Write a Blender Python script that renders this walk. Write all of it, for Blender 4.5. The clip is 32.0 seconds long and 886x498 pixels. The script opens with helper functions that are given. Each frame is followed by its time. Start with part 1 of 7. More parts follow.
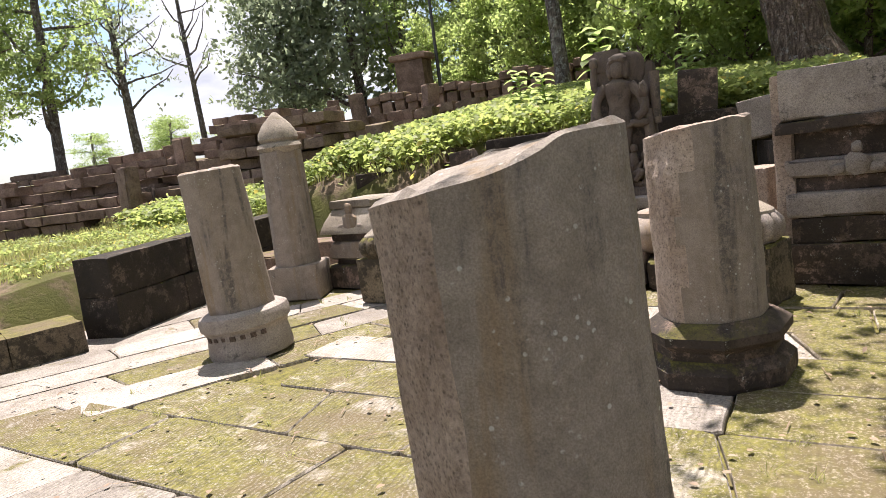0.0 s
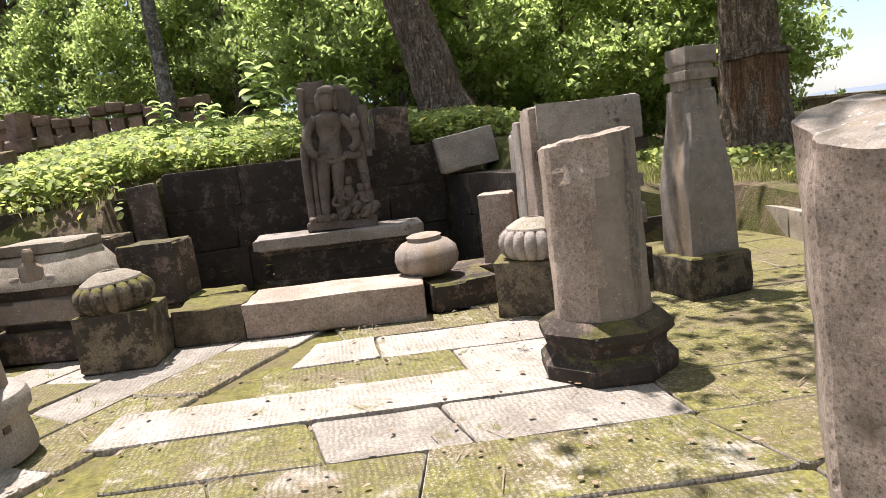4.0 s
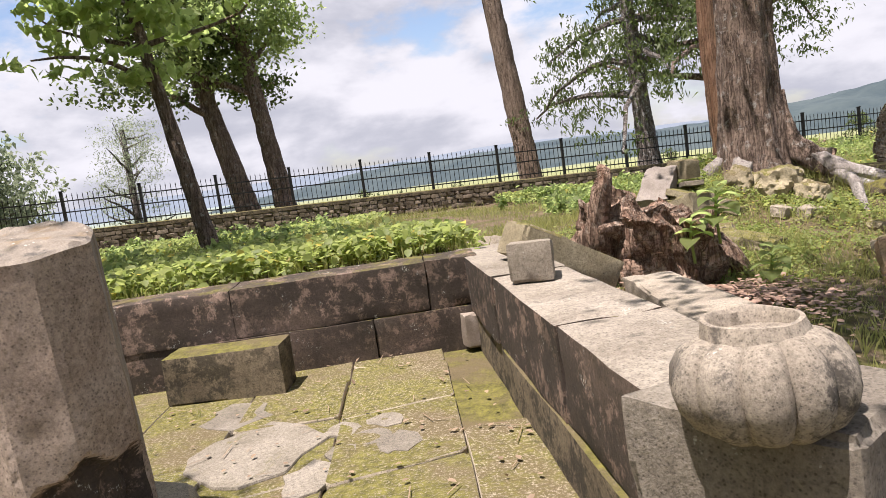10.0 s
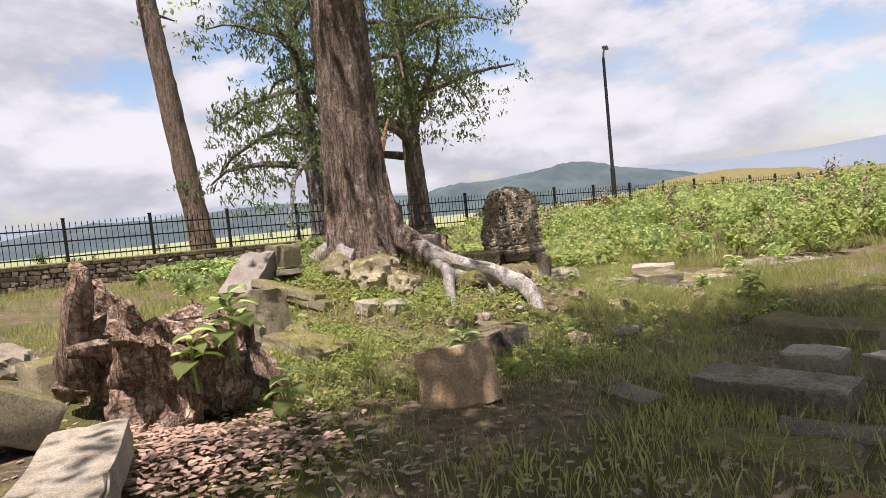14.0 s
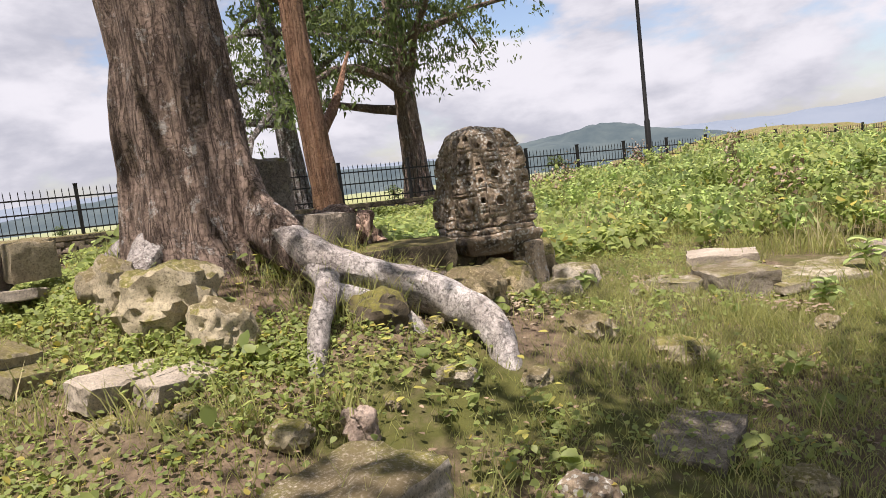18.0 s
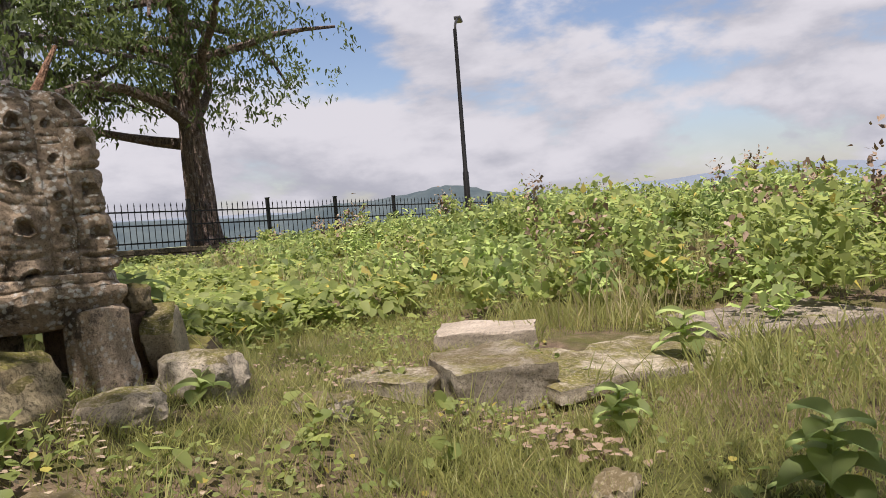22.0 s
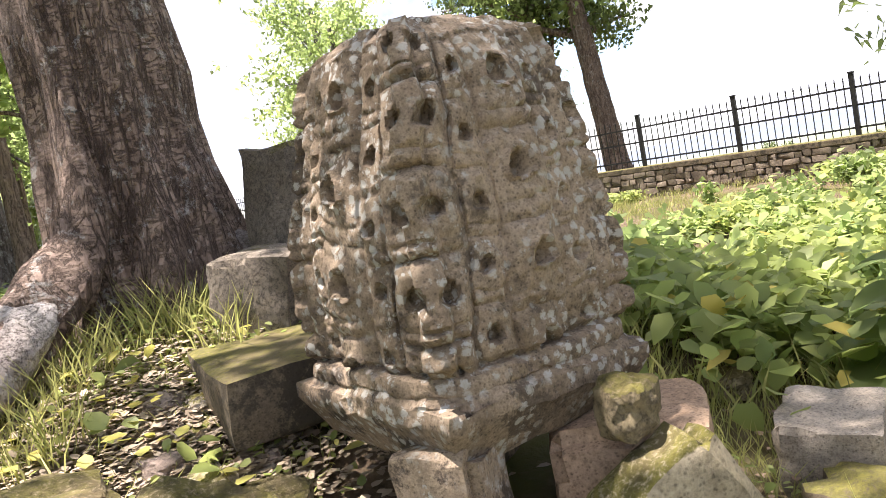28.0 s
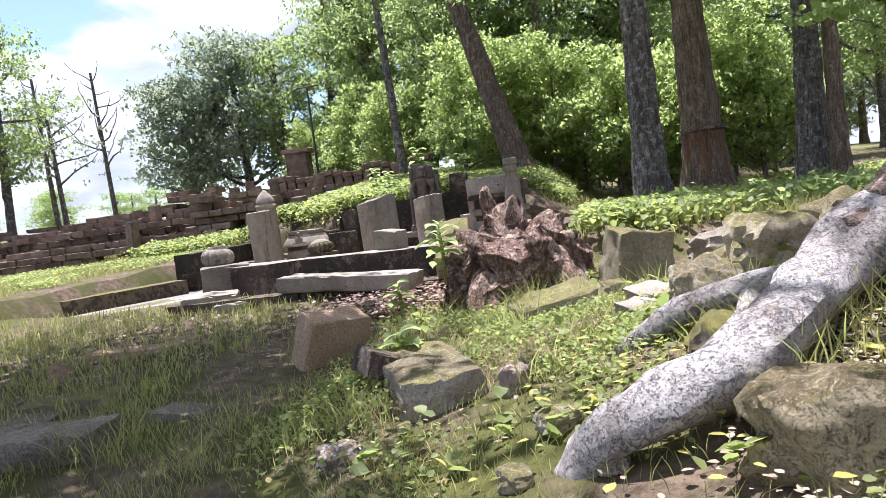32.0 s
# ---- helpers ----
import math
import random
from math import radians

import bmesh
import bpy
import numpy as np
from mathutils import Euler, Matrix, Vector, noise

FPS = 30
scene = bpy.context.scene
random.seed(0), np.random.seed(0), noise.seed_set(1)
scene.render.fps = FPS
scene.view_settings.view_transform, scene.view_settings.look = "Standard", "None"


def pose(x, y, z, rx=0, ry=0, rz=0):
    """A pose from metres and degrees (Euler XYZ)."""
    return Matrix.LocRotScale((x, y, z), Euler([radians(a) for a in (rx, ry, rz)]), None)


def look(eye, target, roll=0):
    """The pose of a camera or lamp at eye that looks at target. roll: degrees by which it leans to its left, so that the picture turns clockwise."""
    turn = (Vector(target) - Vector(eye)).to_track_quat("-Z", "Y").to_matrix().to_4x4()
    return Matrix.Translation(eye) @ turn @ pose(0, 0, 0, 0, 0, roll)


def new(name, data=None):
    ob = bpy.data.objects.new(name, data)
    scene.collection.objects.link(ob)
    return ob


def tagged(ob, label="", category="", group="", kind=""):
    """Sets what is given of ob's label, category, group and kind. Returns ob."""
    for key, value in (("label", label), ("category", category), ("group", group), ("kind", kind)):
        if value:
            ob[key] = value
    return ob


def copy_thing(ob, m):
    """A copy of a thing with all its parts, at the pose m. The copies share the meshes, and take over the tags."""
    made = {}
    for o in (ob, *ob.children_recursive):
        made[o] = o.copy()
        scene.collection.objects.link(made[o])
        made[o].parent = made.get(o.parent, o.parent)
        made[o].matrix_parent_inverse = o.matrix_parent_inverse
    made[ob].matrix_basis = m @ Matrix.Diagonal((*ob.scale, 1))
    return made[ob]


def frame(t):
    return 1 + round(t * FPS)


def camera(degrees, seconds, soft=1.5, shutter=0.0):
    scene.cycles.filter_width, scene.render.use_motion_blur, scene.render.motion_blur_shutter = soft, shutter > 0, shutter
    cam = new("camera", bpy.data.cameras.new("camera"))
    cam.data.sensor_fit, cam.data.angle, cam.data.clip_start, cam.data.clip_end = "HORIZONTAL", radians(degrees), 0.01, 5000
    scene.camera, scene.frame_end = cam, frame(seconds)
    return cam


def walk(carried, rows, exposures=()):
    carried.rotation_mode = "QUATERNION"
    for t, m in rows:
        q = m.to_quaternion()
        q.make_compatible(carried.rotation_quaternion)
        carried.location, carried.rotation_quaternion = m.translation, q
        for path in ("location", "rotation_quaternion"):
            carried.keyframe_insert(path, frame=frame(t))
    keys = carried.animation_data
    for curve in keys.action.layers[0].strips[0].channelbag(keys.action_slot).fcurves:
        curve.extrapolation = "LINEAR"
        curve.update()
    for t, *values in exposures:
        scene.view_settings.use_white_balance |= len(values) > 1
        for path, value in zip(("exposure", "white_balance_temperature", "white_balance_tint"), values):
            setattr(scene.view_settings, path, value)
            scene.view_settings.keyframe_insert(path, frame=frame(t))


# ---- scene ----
cam = camera(65.15, 32.0, soft=0.55)
# seconds, place, tilt, lean, heading
PATH = [
    (0, 1.135, -0.012, 1.579, 81.70, 7.63, 26.68),
    (0.5, 0.908, 0.001, 1.575, 81.46, 8.32, 20.91),
    (1, 0.629, 0.054, 1.566, 80.04, 8.47, 14.91),
    (1.5, 0.372, 0.056, 1.538, 78.97, 7.23, 10.97),
    (2, 0.000, 0.000, 1.558, 80.18, 5.68, 4.01),
    (2.5, -0.294, -0.028, 1.539, 80.30, 5.11, 3.22),
    (3, -0.569, 0.071, 1.529, 80.74, 6.79, 0.18),
    (3.5, -0.837, 0.106, 1.563, 81.18, 7.23, -6.35),
    (5.5, -1.576, 0.509, 1.573, 82.24, 4.79, -17.18),
    (6, -1.790, 0.530, 1.598, 82.00, 5.61, -26.62),
    (6.5, -1.940, 0.559, 1.598, 82.84, 4.52, -34.39),
    (7, -2.019, 0.696, 1.604, 81.99, 5.86, -44.30),
    (7.5, -2.139, 0.713, 1.624, 82.18, 5.04, -51.57),
    (8, -2.371, 0.647, 1.615, 81.44, 5.39, -63.45),
    (8.5, -2.445, 0.555, 1.598, 82.72, 6.94, -69.08),
    (9, -2.552, 0.385, 1.571, 82.69, 8.13, -80.41),
    (9.5, -2.685, 0.310, 1.600, 82.68, 7.80, -89.05),
    (10, -2.818, 0.273, 1.597, 83.21, 7.92, -99.70),
    (10.5, -2.919, 0.231, 1.613, 83.02, 8.16, -108.09),
    (11, -2.895, 0.053, 1.621, 84.37, 8.94, -115.52),
    (11.5, -2.859, -0.132, 1.627, 83.29, 9.21, -119.61),
    (12, -2.653, -0.394, 1.601, 83.94, 7.38, -127.15),
    (12.5, -2.435, -0.596, 1.631, 83.60, 6.77, -132.21),
    (13, -2.274, -0.972, 1.607, 86.80, 8.95, -125.40),
    (13.5, -2.230, -1.470, 1.607, 85.94, 4.28, -125.34),
    (14, -2.055, -1.767, 1.594, 85.84, 5.78, -122.77),
    (14.5, -1.895, -2.226, 1.579, 85.91, 5.45, -118.35),
    (16.5, 0.044, -3.908, 1.471, 85.23, 6.53, -111.35),
    (17, 0.447, -4.240, 1.394, 84.57, 6.53, -116.99),
    (17.5, 0.805, -4.492, 1.449, 81.75, 7.36, -121.62),
    (18, 1.090, -4.875, 1.358, 83.26, 6.91, -120.47),
    (18.5, 1.302, -5.162, 1.354, 83.17, 8.55, -122.92),
    (19, 1.585, -5.496, 1.347, 83.59, 8.59, -123.08),
    (19.5, 1.771, -5.787, 1.284, 84.68, 7.39, -124.81),
    (20, 1.953, -6.147, 1.214, 83.41, 9.35, -129.38),
    (20.5, 2.165, -6.563, 1.120, 83.86, 8.73, -134.27),
    (21, 2.346, -6.905, 1.127, 84.07, 9.44, -133.72),
    (21.5, 2.432, -7.197, 1.108, 84.12, 8.21, -133.19),
    (22, 2.553, -7.508, 0.964, 86.76, 4.46, -132.99),
    (22.5, 2.738, -7.887, 0.919, 83.79, 7.18, -125.66),
    (23, 2.914, -8.238, 0.877, 83.19, 7.77, -114.01),
    (23.5, 3.192, -8.484, 0.881, 86.41, 7.39, -100.69),
    (24, 3.444, -8.650, 0.949, 85.87, 7.29, -88.09),
    (24.5, 3.591, -8.850, 1.057, 86.34, 6.07, -72.20),
    (25, 3.762, -8.941, 1.150, 89.82, 8.00, -67.04),
    (25.5, 3.978, -8.954, 1.178, 89.77, 6.55, -61.45),
    (26, 4.140, -9.030, 1.197, 85.99, 5.62, -64.16),
    (26.5, 4.316, -9.215, 1.178, 89.71, 5.67, -55.72),
    (28.5, 5.001, -9.670, 1.214, 84.07, 11.08, -42.51),
    (29, 5.079, -9.715, 1.220, 83.54, 10.11, -37.03),
    (29.5, 5.067, -9.729, 1.225, 83.41, 10.26, -31.85),
    (30, 5.010, -9.710, 1.215, 83.35, 10.37, -25.37),
    (30.5, 4.925, -9.691, 1.210, 83.35, 9.93, -19.18),
    (31, 4.799, -9.657, 1.202, 83.85, 9.67, -8.84),
    (31.5, 4.656, -9.659, 1.240, 85.67, 7.29, 5.12),
    (32, 4.586, -9.650, 1.260, 86.48, 7.29, 14.68),
]
EXPOSURES = [(0, 1.28, 6400, 18), (2, 1.28, 6250, 16), (8, 1.15, 6460, 17), (11, 0.94, 6560, 19), (18, 0.9, 6600, 19), (20, 0.76, 6600, 19), (23, 0.58, 6600, 19), (24, 1.0, 6600, 19), (26, 1.62, 6600, 19), (28.5, 1.85, 6500, 19), (30.2, 1.85, 6000, 22), (31, 1.70, 5650, 25), (32, 1.40, 5700, 20)]
SUN_POWER = 5.0

walk(cam, [(t, pose(*p)) for t, *p in PATH], EXPOSURES)

# ---- light ----
SUN_AZ, SUN_EL = radians(122), radians(74)   # heading measured from +x, height above the ground


def nodes_of(m):
    m.use_nodes = True
    nt = m.node_tree
    nt.nodes.clear()
    return nt


def add(nt, kind, **kw):
    n = nt.nodes.new(kind)
    for k, v in kw.items():
        if k in n.inputs:
            n.inputs[k].default_value = v
        else:
            setattr(n, k, v)
    return n


def make_world():
    w = bpy.data.worlds.new("world")
    scene.world = w
    nt = nodes_of(w)
    out = add(nt, "ShaderNodeOutputWorld")
    bg = add(nt, "ShaderNodeBackground", Strength=0.09)
    sky = add(nt, "ShaderNodeTexSky", sky_type="NISHITA", sun_disc=False)
    sky.sun_elevation, sky.sun_rotation = SUN_EL, radians(90) - SUN_AZ
    co = add(nt, "ShaderNodeTexCoord")
    L = nt.links.new

    def cloud(lift):
        """Density of the cumulus field, looked up a little higher for its lit side."""
        mp = add(nt, "ShaderNodeMapping")
        mp.inputs["Scale"].default_value = (1.0, 1.0, 2.3)
        mp.inputs["Location"].default_value = (0.35, 0.1, lift)
        n = add(nt, "ShaderNodeTexNoise", Scale=2.5, Detail=12.0, Roughness=0.55, Distortion=0.1)
        L(co.outputs["Generated"], mp.inputs["Vector"])
        L(mp.outputs["Vector"], n.inputs["Vector"])
        return n.outputs["Fac"]
    low, high = cloud(0.0), cloud(0.10)
    ramp = add(nt, "ShaderNodeMapRange", interpolation_type="SMOOTHSTEP")
    ramp.inputs["From Min"].default_value, ramp.inputs["From Max"].default_value = 0.445, 0.535
    L(low, ramp.inputs["Value"])
    diff = add(nt, "ShaderNodeMath", operation="SUBTRACT")
    L(low, diff.inputs[0])
    L(high, diff.inputs[1])
    lit = add(nt, "ShaderNodeMapRange", interpolation_type="SMOOTHSTEP")
    lit.inputs["From Min"].default_value, lit.inputs["From Max"].default_value = -0.12, 0.09
    L(diff.outputs["Value"], lit.inputs["Value"])
    shade = add(nt, "ShaderNodeMix", data_type="RGBA")
    shade.inputs["A"].default_value, shade.inputs["B"].default_value = (3.15, 3.35, 3.75, 1), (5.1, 5.25, 5.5, 1)
    L(lit.outputs["Result"], shade.inputs["Factor"])
    up = add(nt, "ShaderNodeSeparateXYZ")
    L(co.outputs["Generated"], up.inputs["Vector"])
    haze = add(nt, "ShaderNodeMapRange")
    haze.inputs["From Min"].default_value, haze.inputs["From Max"].default_value = 0.0, 0.12
    haze.inputs["To Min"].default_value, haze.inputs["To Max"].default_value = 0.5, 0.0
    L(up.outputs["Z"], haze.inputs["Value"])
    top = add(nt, "ShaderNodeMath", operation="MAXIMUM")
    L(ramp.outputs["Result"], top.inputs[0])
    L(haze.outputs["Result"], top.inputs[1])
    mix = add(nt, "ShaderNodeMix", data_type="RGBA")
    L(sky.outputs["Color"], mix.inputs["A"])
    L(shade.outputs["Result"], mix.inputs["B"])
    L(top.outputs["Value"], mix.inputs["Factor"])
    L(mix.outputs["Result"], bg.inputs["Color"])
    L(bg.outputs["Background"], out.inputs["Surface"])


make_world()
sun = new("sun", bpy.data.lights.new("sun", "SUN"))
sun.data.energy, sun.data.angle, sun.data.color = SUN_POWER, radians(0.5), (1.0, 0.96, 0.90)
sun_dir = Vector((math.cos(SUN_EL) * math.cos(SUN_AZ), math.cos(SUN_EL) * math.sin(SUN_AZ), math.sin(SUN_EL)))
sun.matrix_world = look(sun_dir * 60, (0, 0, 0))


# ---- materials ----
def noise_node(nt, vec, scale, detail=5.0, rough=0.6, dist=0.0):
    n = add(nt, "ShaderNodeTexNoise", Scale=scale, Detail=detail, Roughness=rough, Distortion=dist)
    nt.links.new(vec, n.inputs["Vector"])
    return n.outputs["Fac"]


def ramp_node(nt, fac, lo, hi, a=0.0, b=1.0):
    n = add(nt, "ShaderNodeMapRange", interpolation_type="SMOOTHSTEP")
    for k, v in (("From Min", lo), ("From Max", hi), ("To Min", a), ("To Max", b)):
        n.inputs[k].default_value = v
    nt.links.new(fac, n.inputs["Value"])
    return n.outputs["Result"]


def mix_node(nt, fac, a, b):
    n = add(nt, "ShaderNodeMix", data_type="RGBA")
    for key, v in (("Factor", fac), ("A", a), ("B", b)):
        if hasattr(v, "is_linked"):
            nt.links.new(v, n.inputs[key])
        else:
            n.inputs[key].default_value = v if key == "Factor" else (*v, 1)
    return n.outputs["Result"]


def math_node(nt, op, a, b=0.0, c=0.0):
    n = add(nt, "ShaderNodeMath", operation=op, use_clamp=op in ("ADD", "MULTIPLY", "SUBTRACT"))
    for i, v in enumerate((a, b, c)):
        if hasattr(v, "is_linked"):
            nt.links.new(v, n.inputs[i])
        else:
            n.inputs[i].default_value = v
    return n.outputs["Value"]


def finish(nt, col, rough=0.9, bump=None, strength=0.4, dist=0.02, spec=0.25):
    p = add(nt, "ShaderNodeBsdfPrincipled", Roughness=rough)
    p.inputs["Specular IOR Level"].default_value = spec
    if hasattr(col, "is_linked"):
        nt.links.new(col, p.inputs["Base Color"])
    else:
        p.inputs["Base Color"].default_value = (*col, 1)
    if bump is not None:
        b = add(nt, "ShaderNodeBump", Strength=strength, Distance=dist)
        nt.links.new(bump, b.inputs["Height"])
        nt.links.new(b.outputs["Normal"], p.inputs["Normal"])
    out = add(nt, "ShaderNodeOutputMaterial")
    nt.links.new(p.outputs["BSDF"], out.inputs["Surface"])
    return p


def stone(name, a, b, dark=(0.05, 0.045, 0.04), dark_amount=0.35, moss=0.0, lichen=0.0, grain=60.0, relief=0.5, chisel=0.0, moss_side=0.0, cracks=0.0):
    """Weathered stone: two tones, black algae stains, pale lichen spots, moss that sits on upward faces, fine grain."""
    m = bpy.data.materials.new(name)
    nt = nodes_of(m)
    geo = add(nt, "ShaderNodeNewGeometry")
    pos = geo.outputs["Position"]
    info = add(nt, "ShaderNodeObjectInfo").outputs["Random"]
    n_mid = noise_node(nt, pos, 2.3, 6.0, 0.62, 0.4)
    n_fine = noise_node(nt, pos, grain, 6.0, 0.82)
    pit = add(nt, "ShaderNodeTexVoronoi", Scale=grain * 1.7)
    nt.links.new(pos, pit.inputs["Vector"])
    pits = ramp_node(nt, pit.outputs["Distance"], 0.12, 0.42)
    n_big = noise_node(nt, pos, 0.7, 4.0, 0.55)
    n_stain = noise_node(nt, pos, 4.6, 12.0, 0.8, 0.15)
    col = mix_node(nt, ramp_node(nt, n_mid, 0.3, 0.7), a, b)
    tone = add(nt, "ShaderNodeHueSaturation")
    nt.links.new(col, tone.inputs["Color"])
    nt.links.new(ramp_node(nt, info, 0.0, 1.0, 0.8, 1.18), tone.inputs["Value"])
    col = tone.outputs["Color"]
    g = add(nt, "ShaderNodeMix", data_type="RGBA", blend_type="MULTIPLY")
    g.inputs["Factor"].default_value = 0.85
    nt.links.new(col, g.inputs["A"])
    v = add(nt, "ShaderNodeMapRange")
    v.inputs["From Min"].default_value, v.inputs["From Max"].default_value = 0.32, 0.68
    v.inputs["To Min"].default_value, v.inputs["To Max"].default_value = 0.22, 1.55
    nt.links.new(math_node(nt, "ADD", math_node(nt, "MULTIPLY", n_fine, 0.86), math_node(nt, "MULTIPLY", pits, 0.14)), v.inputs["Value"])
    nt.links.new(v.outputs["Result"], g.inputs["B"])
    col = g.outputs["Result"]
    if dark_amount > 0:
        lo = 0.72 - 0.42 * dark_amount
        f = math_node(nt, "MULTIPLY", ramp_node(nt, n_stain, lo + 0.045, lo + 0.125), ramp_node(nt, n_big, 0.3, 0.55, 0.45, 1.0))
        col = mix_node(nt, math_node(nt, "MULTIPLY", f, 0.85), col, dark)
    if cracks > 0:
        line = math_node(nt, "ABSOLUTE", math_node(nt, "MULTIPLY_ADD", noise_node(nt, pos, 16.0, 7.0, 0.7, 0.6), 1.0, -0.5))
        cut = ramp_node(nt, line, 0.022, 0.0)
        col = mix_node(nt, math_node(nt, "MULTIPLY", cut, cracks), col, dark)
    if lichen > 0:
        vo = add(nt, "ShaderNodeTexVoronoi", Scale=70.0, Randomness=1.0)
        nt.links.new(pos, vo.inputs["Vector"])
        spots = math_node(nt, "MULTIPLY", ramp_node(nt, math_node(nt, "ADD", vo.outputs["Distance"], math_node(nt, "MULTIPLY", noise_node(nt, pos, 130.0, 3.0, 0.7), 0.3)), 0.62, 0.50), ramp_node(nt, noise_node(nt, pos, 6.0, 8.0, 0.78), 0.66 - 0.12 * lichen, 0.72 - 0.12 * lichen))
        col = mix_node(nt, math_node(nt, "MULTIPLY", spots, 0.75), col, (0.50, 0.50, 0.45))
    if lichen >= 0.8:
        vb = add(nt, "ShaderNodeTexVoronoi", Scale=30.0, Randomness=1.0)
        nt.links.new(pos, vb.inputs["Vector"])
        ragged = math_node(nt, "ADD", math_node(nt, "MULTIPLY", vb.outputs["Distance"], 0.8), math_node(nt, "MULTIPLY", noise_node(nt, pos, 48.0, 8.0, 0.82), 1.3))
        blots = math_node(nt, "MULTIPLY", ramp_node(nt, ragged, 0.98, 0.86), ramp_node(nt, noise_node(nt, pos, 3.1, 7.0, 0.7), 0.40, 0.53))
        col = mix_node(nt, math_node(nt, "MULTIPLY", blots, 0.85), col, (0.46, 0.445, 0.39))
    if moss > 0 or moss_side > 0:
        sep = add(nt, "ShaderNodeSeparateXYZ")
        nt.links.new(geo.outputs["Normal"], sep.inputs["Vector"])
        upward = ramp_node(nt, sep.outputs["Z"], 0.25, 0.8, moss_side, moss)
        n_m = noise_node(nt, pos, 2.6, 10.0, 0.74, 0.5)
        thr = math_node(nt, "SUBTRACT", 1.0, upward)
        f = ramp_node(nt, math_node(nt, "SUBTRACT", math_node(nt, "ADD", n_m, 0.18), thr), -0.02, 0.13)
        n_g = noise_node(nt, pos, 14.0, 8.0, 0.8)
        f = math_node(nt, "MULTIPLY", f, ramp_node(nt, noise_node(nt, pos, 55.0, 5.0, 0.8), 0.30, 0.52))
        green = mix_node(nt, ramp_node(nt, n_g, 0.3, 0.7), (0.045, 0.042, 0.012), (0.185, 0.165, 0.038))
        col = mix_node(nt, f, col, mix_node(nt, ramp_node(nt, noise_node(nt, pos, 1.1, 7.0, 0.7), 0.45, 0.62), green, (0.115, 0.088, 0.045)))
    h = math_node(nt, "ADD", math_node(nt, "MULTIPLY", n_fine, 0.45), math_node(nt, "MULTIPLY", noise_node(nt, pos, 14.0, 8.0, 0.78), 0.55))
    if cracks > 0:
        h = math_node(nt, "SUBTRACT", h, math_node(nt, "MULTIPLY", cut, 0.5 * cracks))
    if chisel > 0:
        wv = add(nt, "ShaderNodeTexWave", Scale=9.0, Distortion=5.0, Detail=3.0)
        wv.inputs["Detail Scale"].default_value = 1.2
        nt.links.new(pos, wv.inputs["Vector"])
        h = math_node(nt, "ADD", h, math_node(nt, "MULTIPLY", wv.outputs["Fac"], chisel))
        # Shade in the chisel grooves is put into the colour, besides the bump.
        groove = math_node(nt, "MULTIPLY", ramp_node(nt, wv.outputs["Fac"], 0.42, 0.12), ramp_node(nt, noise_node(nt, pos, 3.3, 6.0, 0.7), 0.42, 0.58))
        col = mix_node(nt, math_node(nt, "MULTIPLY", groove, 0.62 * min(1, chisel)), col, (0.075, 0.062, 0.030))
    finish(nt, col, 0.92, h, relief, 0.02)
    return m


def streaked(name, a, b):
    """Smooth-dressed sandstone with rain streaks down its sides, ochre and soot-grey, pale specks and fine grain."""
    m = bpy.data.materials.new(name)
    nt = nodes_of(m)
    pos = add(nt, "ShaderNodeNewGeometry").outputs["Position"]
    mp = add(nt, "ShaderNodeMapping")
    mp.inputs["Scale"].default_value = (1, 1, 0.10)
    nt.links.new(pos, mp.inputs["Vector"])
    run = noise_node(nt, mp.outputs["Vector"], 7.0, 7.0, 0.65, 0.25)
    run2 = noise_node(nt, mp.outputs["Vector"], 4.3, 6.0, 0.6, 0.2)
    fine = noise_node(nt, pos, 170.0, 4.0, 0.8)
    mid = noise_node(nt, pos, 9.0, 8.0, 0.72)
    col = mix_node(nt, ramp_node(nt, mid, 0.32, 0.68), a, b)
    col = mix_node(nt, ramp_node(nt, run2, 0.52, 0.66, 0.0, 0.75), col, (0.215, 0.150, 0.085))
    soot = math_node(nt, "MULTIPLY", ramp_node(nt, run, 0.54, 0.66), ramp_node(nt, noise_node(nt, pos, 22.0, 6.0, 0.8), 0.34, 0.6))
    col = mix_node(nt, math_node(nt, "MULTIPLY", soot, 0.8), col, (0.070, 0.064, 0.060))
    grit = add(nt, "ShaderNodeMix", data_type="RGBA", blend_type="MULTIPLY")
    grit.inputs["Factor"].default_value = 1.0
    nt.links.new(col, grit.inputs["A"])
    nt.links.new(ramp_node(nt, fine, 0.3, 0.7, 0.72, 1.22), grit.inputs["B"])
    col = grit.outputs["Result"]
    vo = add(nt, "ShaderNodeTexVoronoi", Scale=34.0, Randomness=1.0)
    nt.links.new(pos, vo.inputs["Vector"])
    specks = math_node(nt, "MULTIPLY", ramp_node(nt, vo.outputs["Distance"], 0.26, 0.16), ramp_node(nt, noise_node(nt, pos, 5.0, 6.0, 0.75), 0.52, 0.60))
    col = mix_node(nt, math_node(nt, "MULTIPLY", specks, 0.75), col, (0.46, 0.45, 0.40))
    h = math_node(nt, "ADD", math_node(nt, "MULTIPLY", fine, 0.5), math_node(nt, "MULTIPLY", mid, 0.5))
    finish(nt, col, 0.93, h, 0.35, 0.012)
    return m


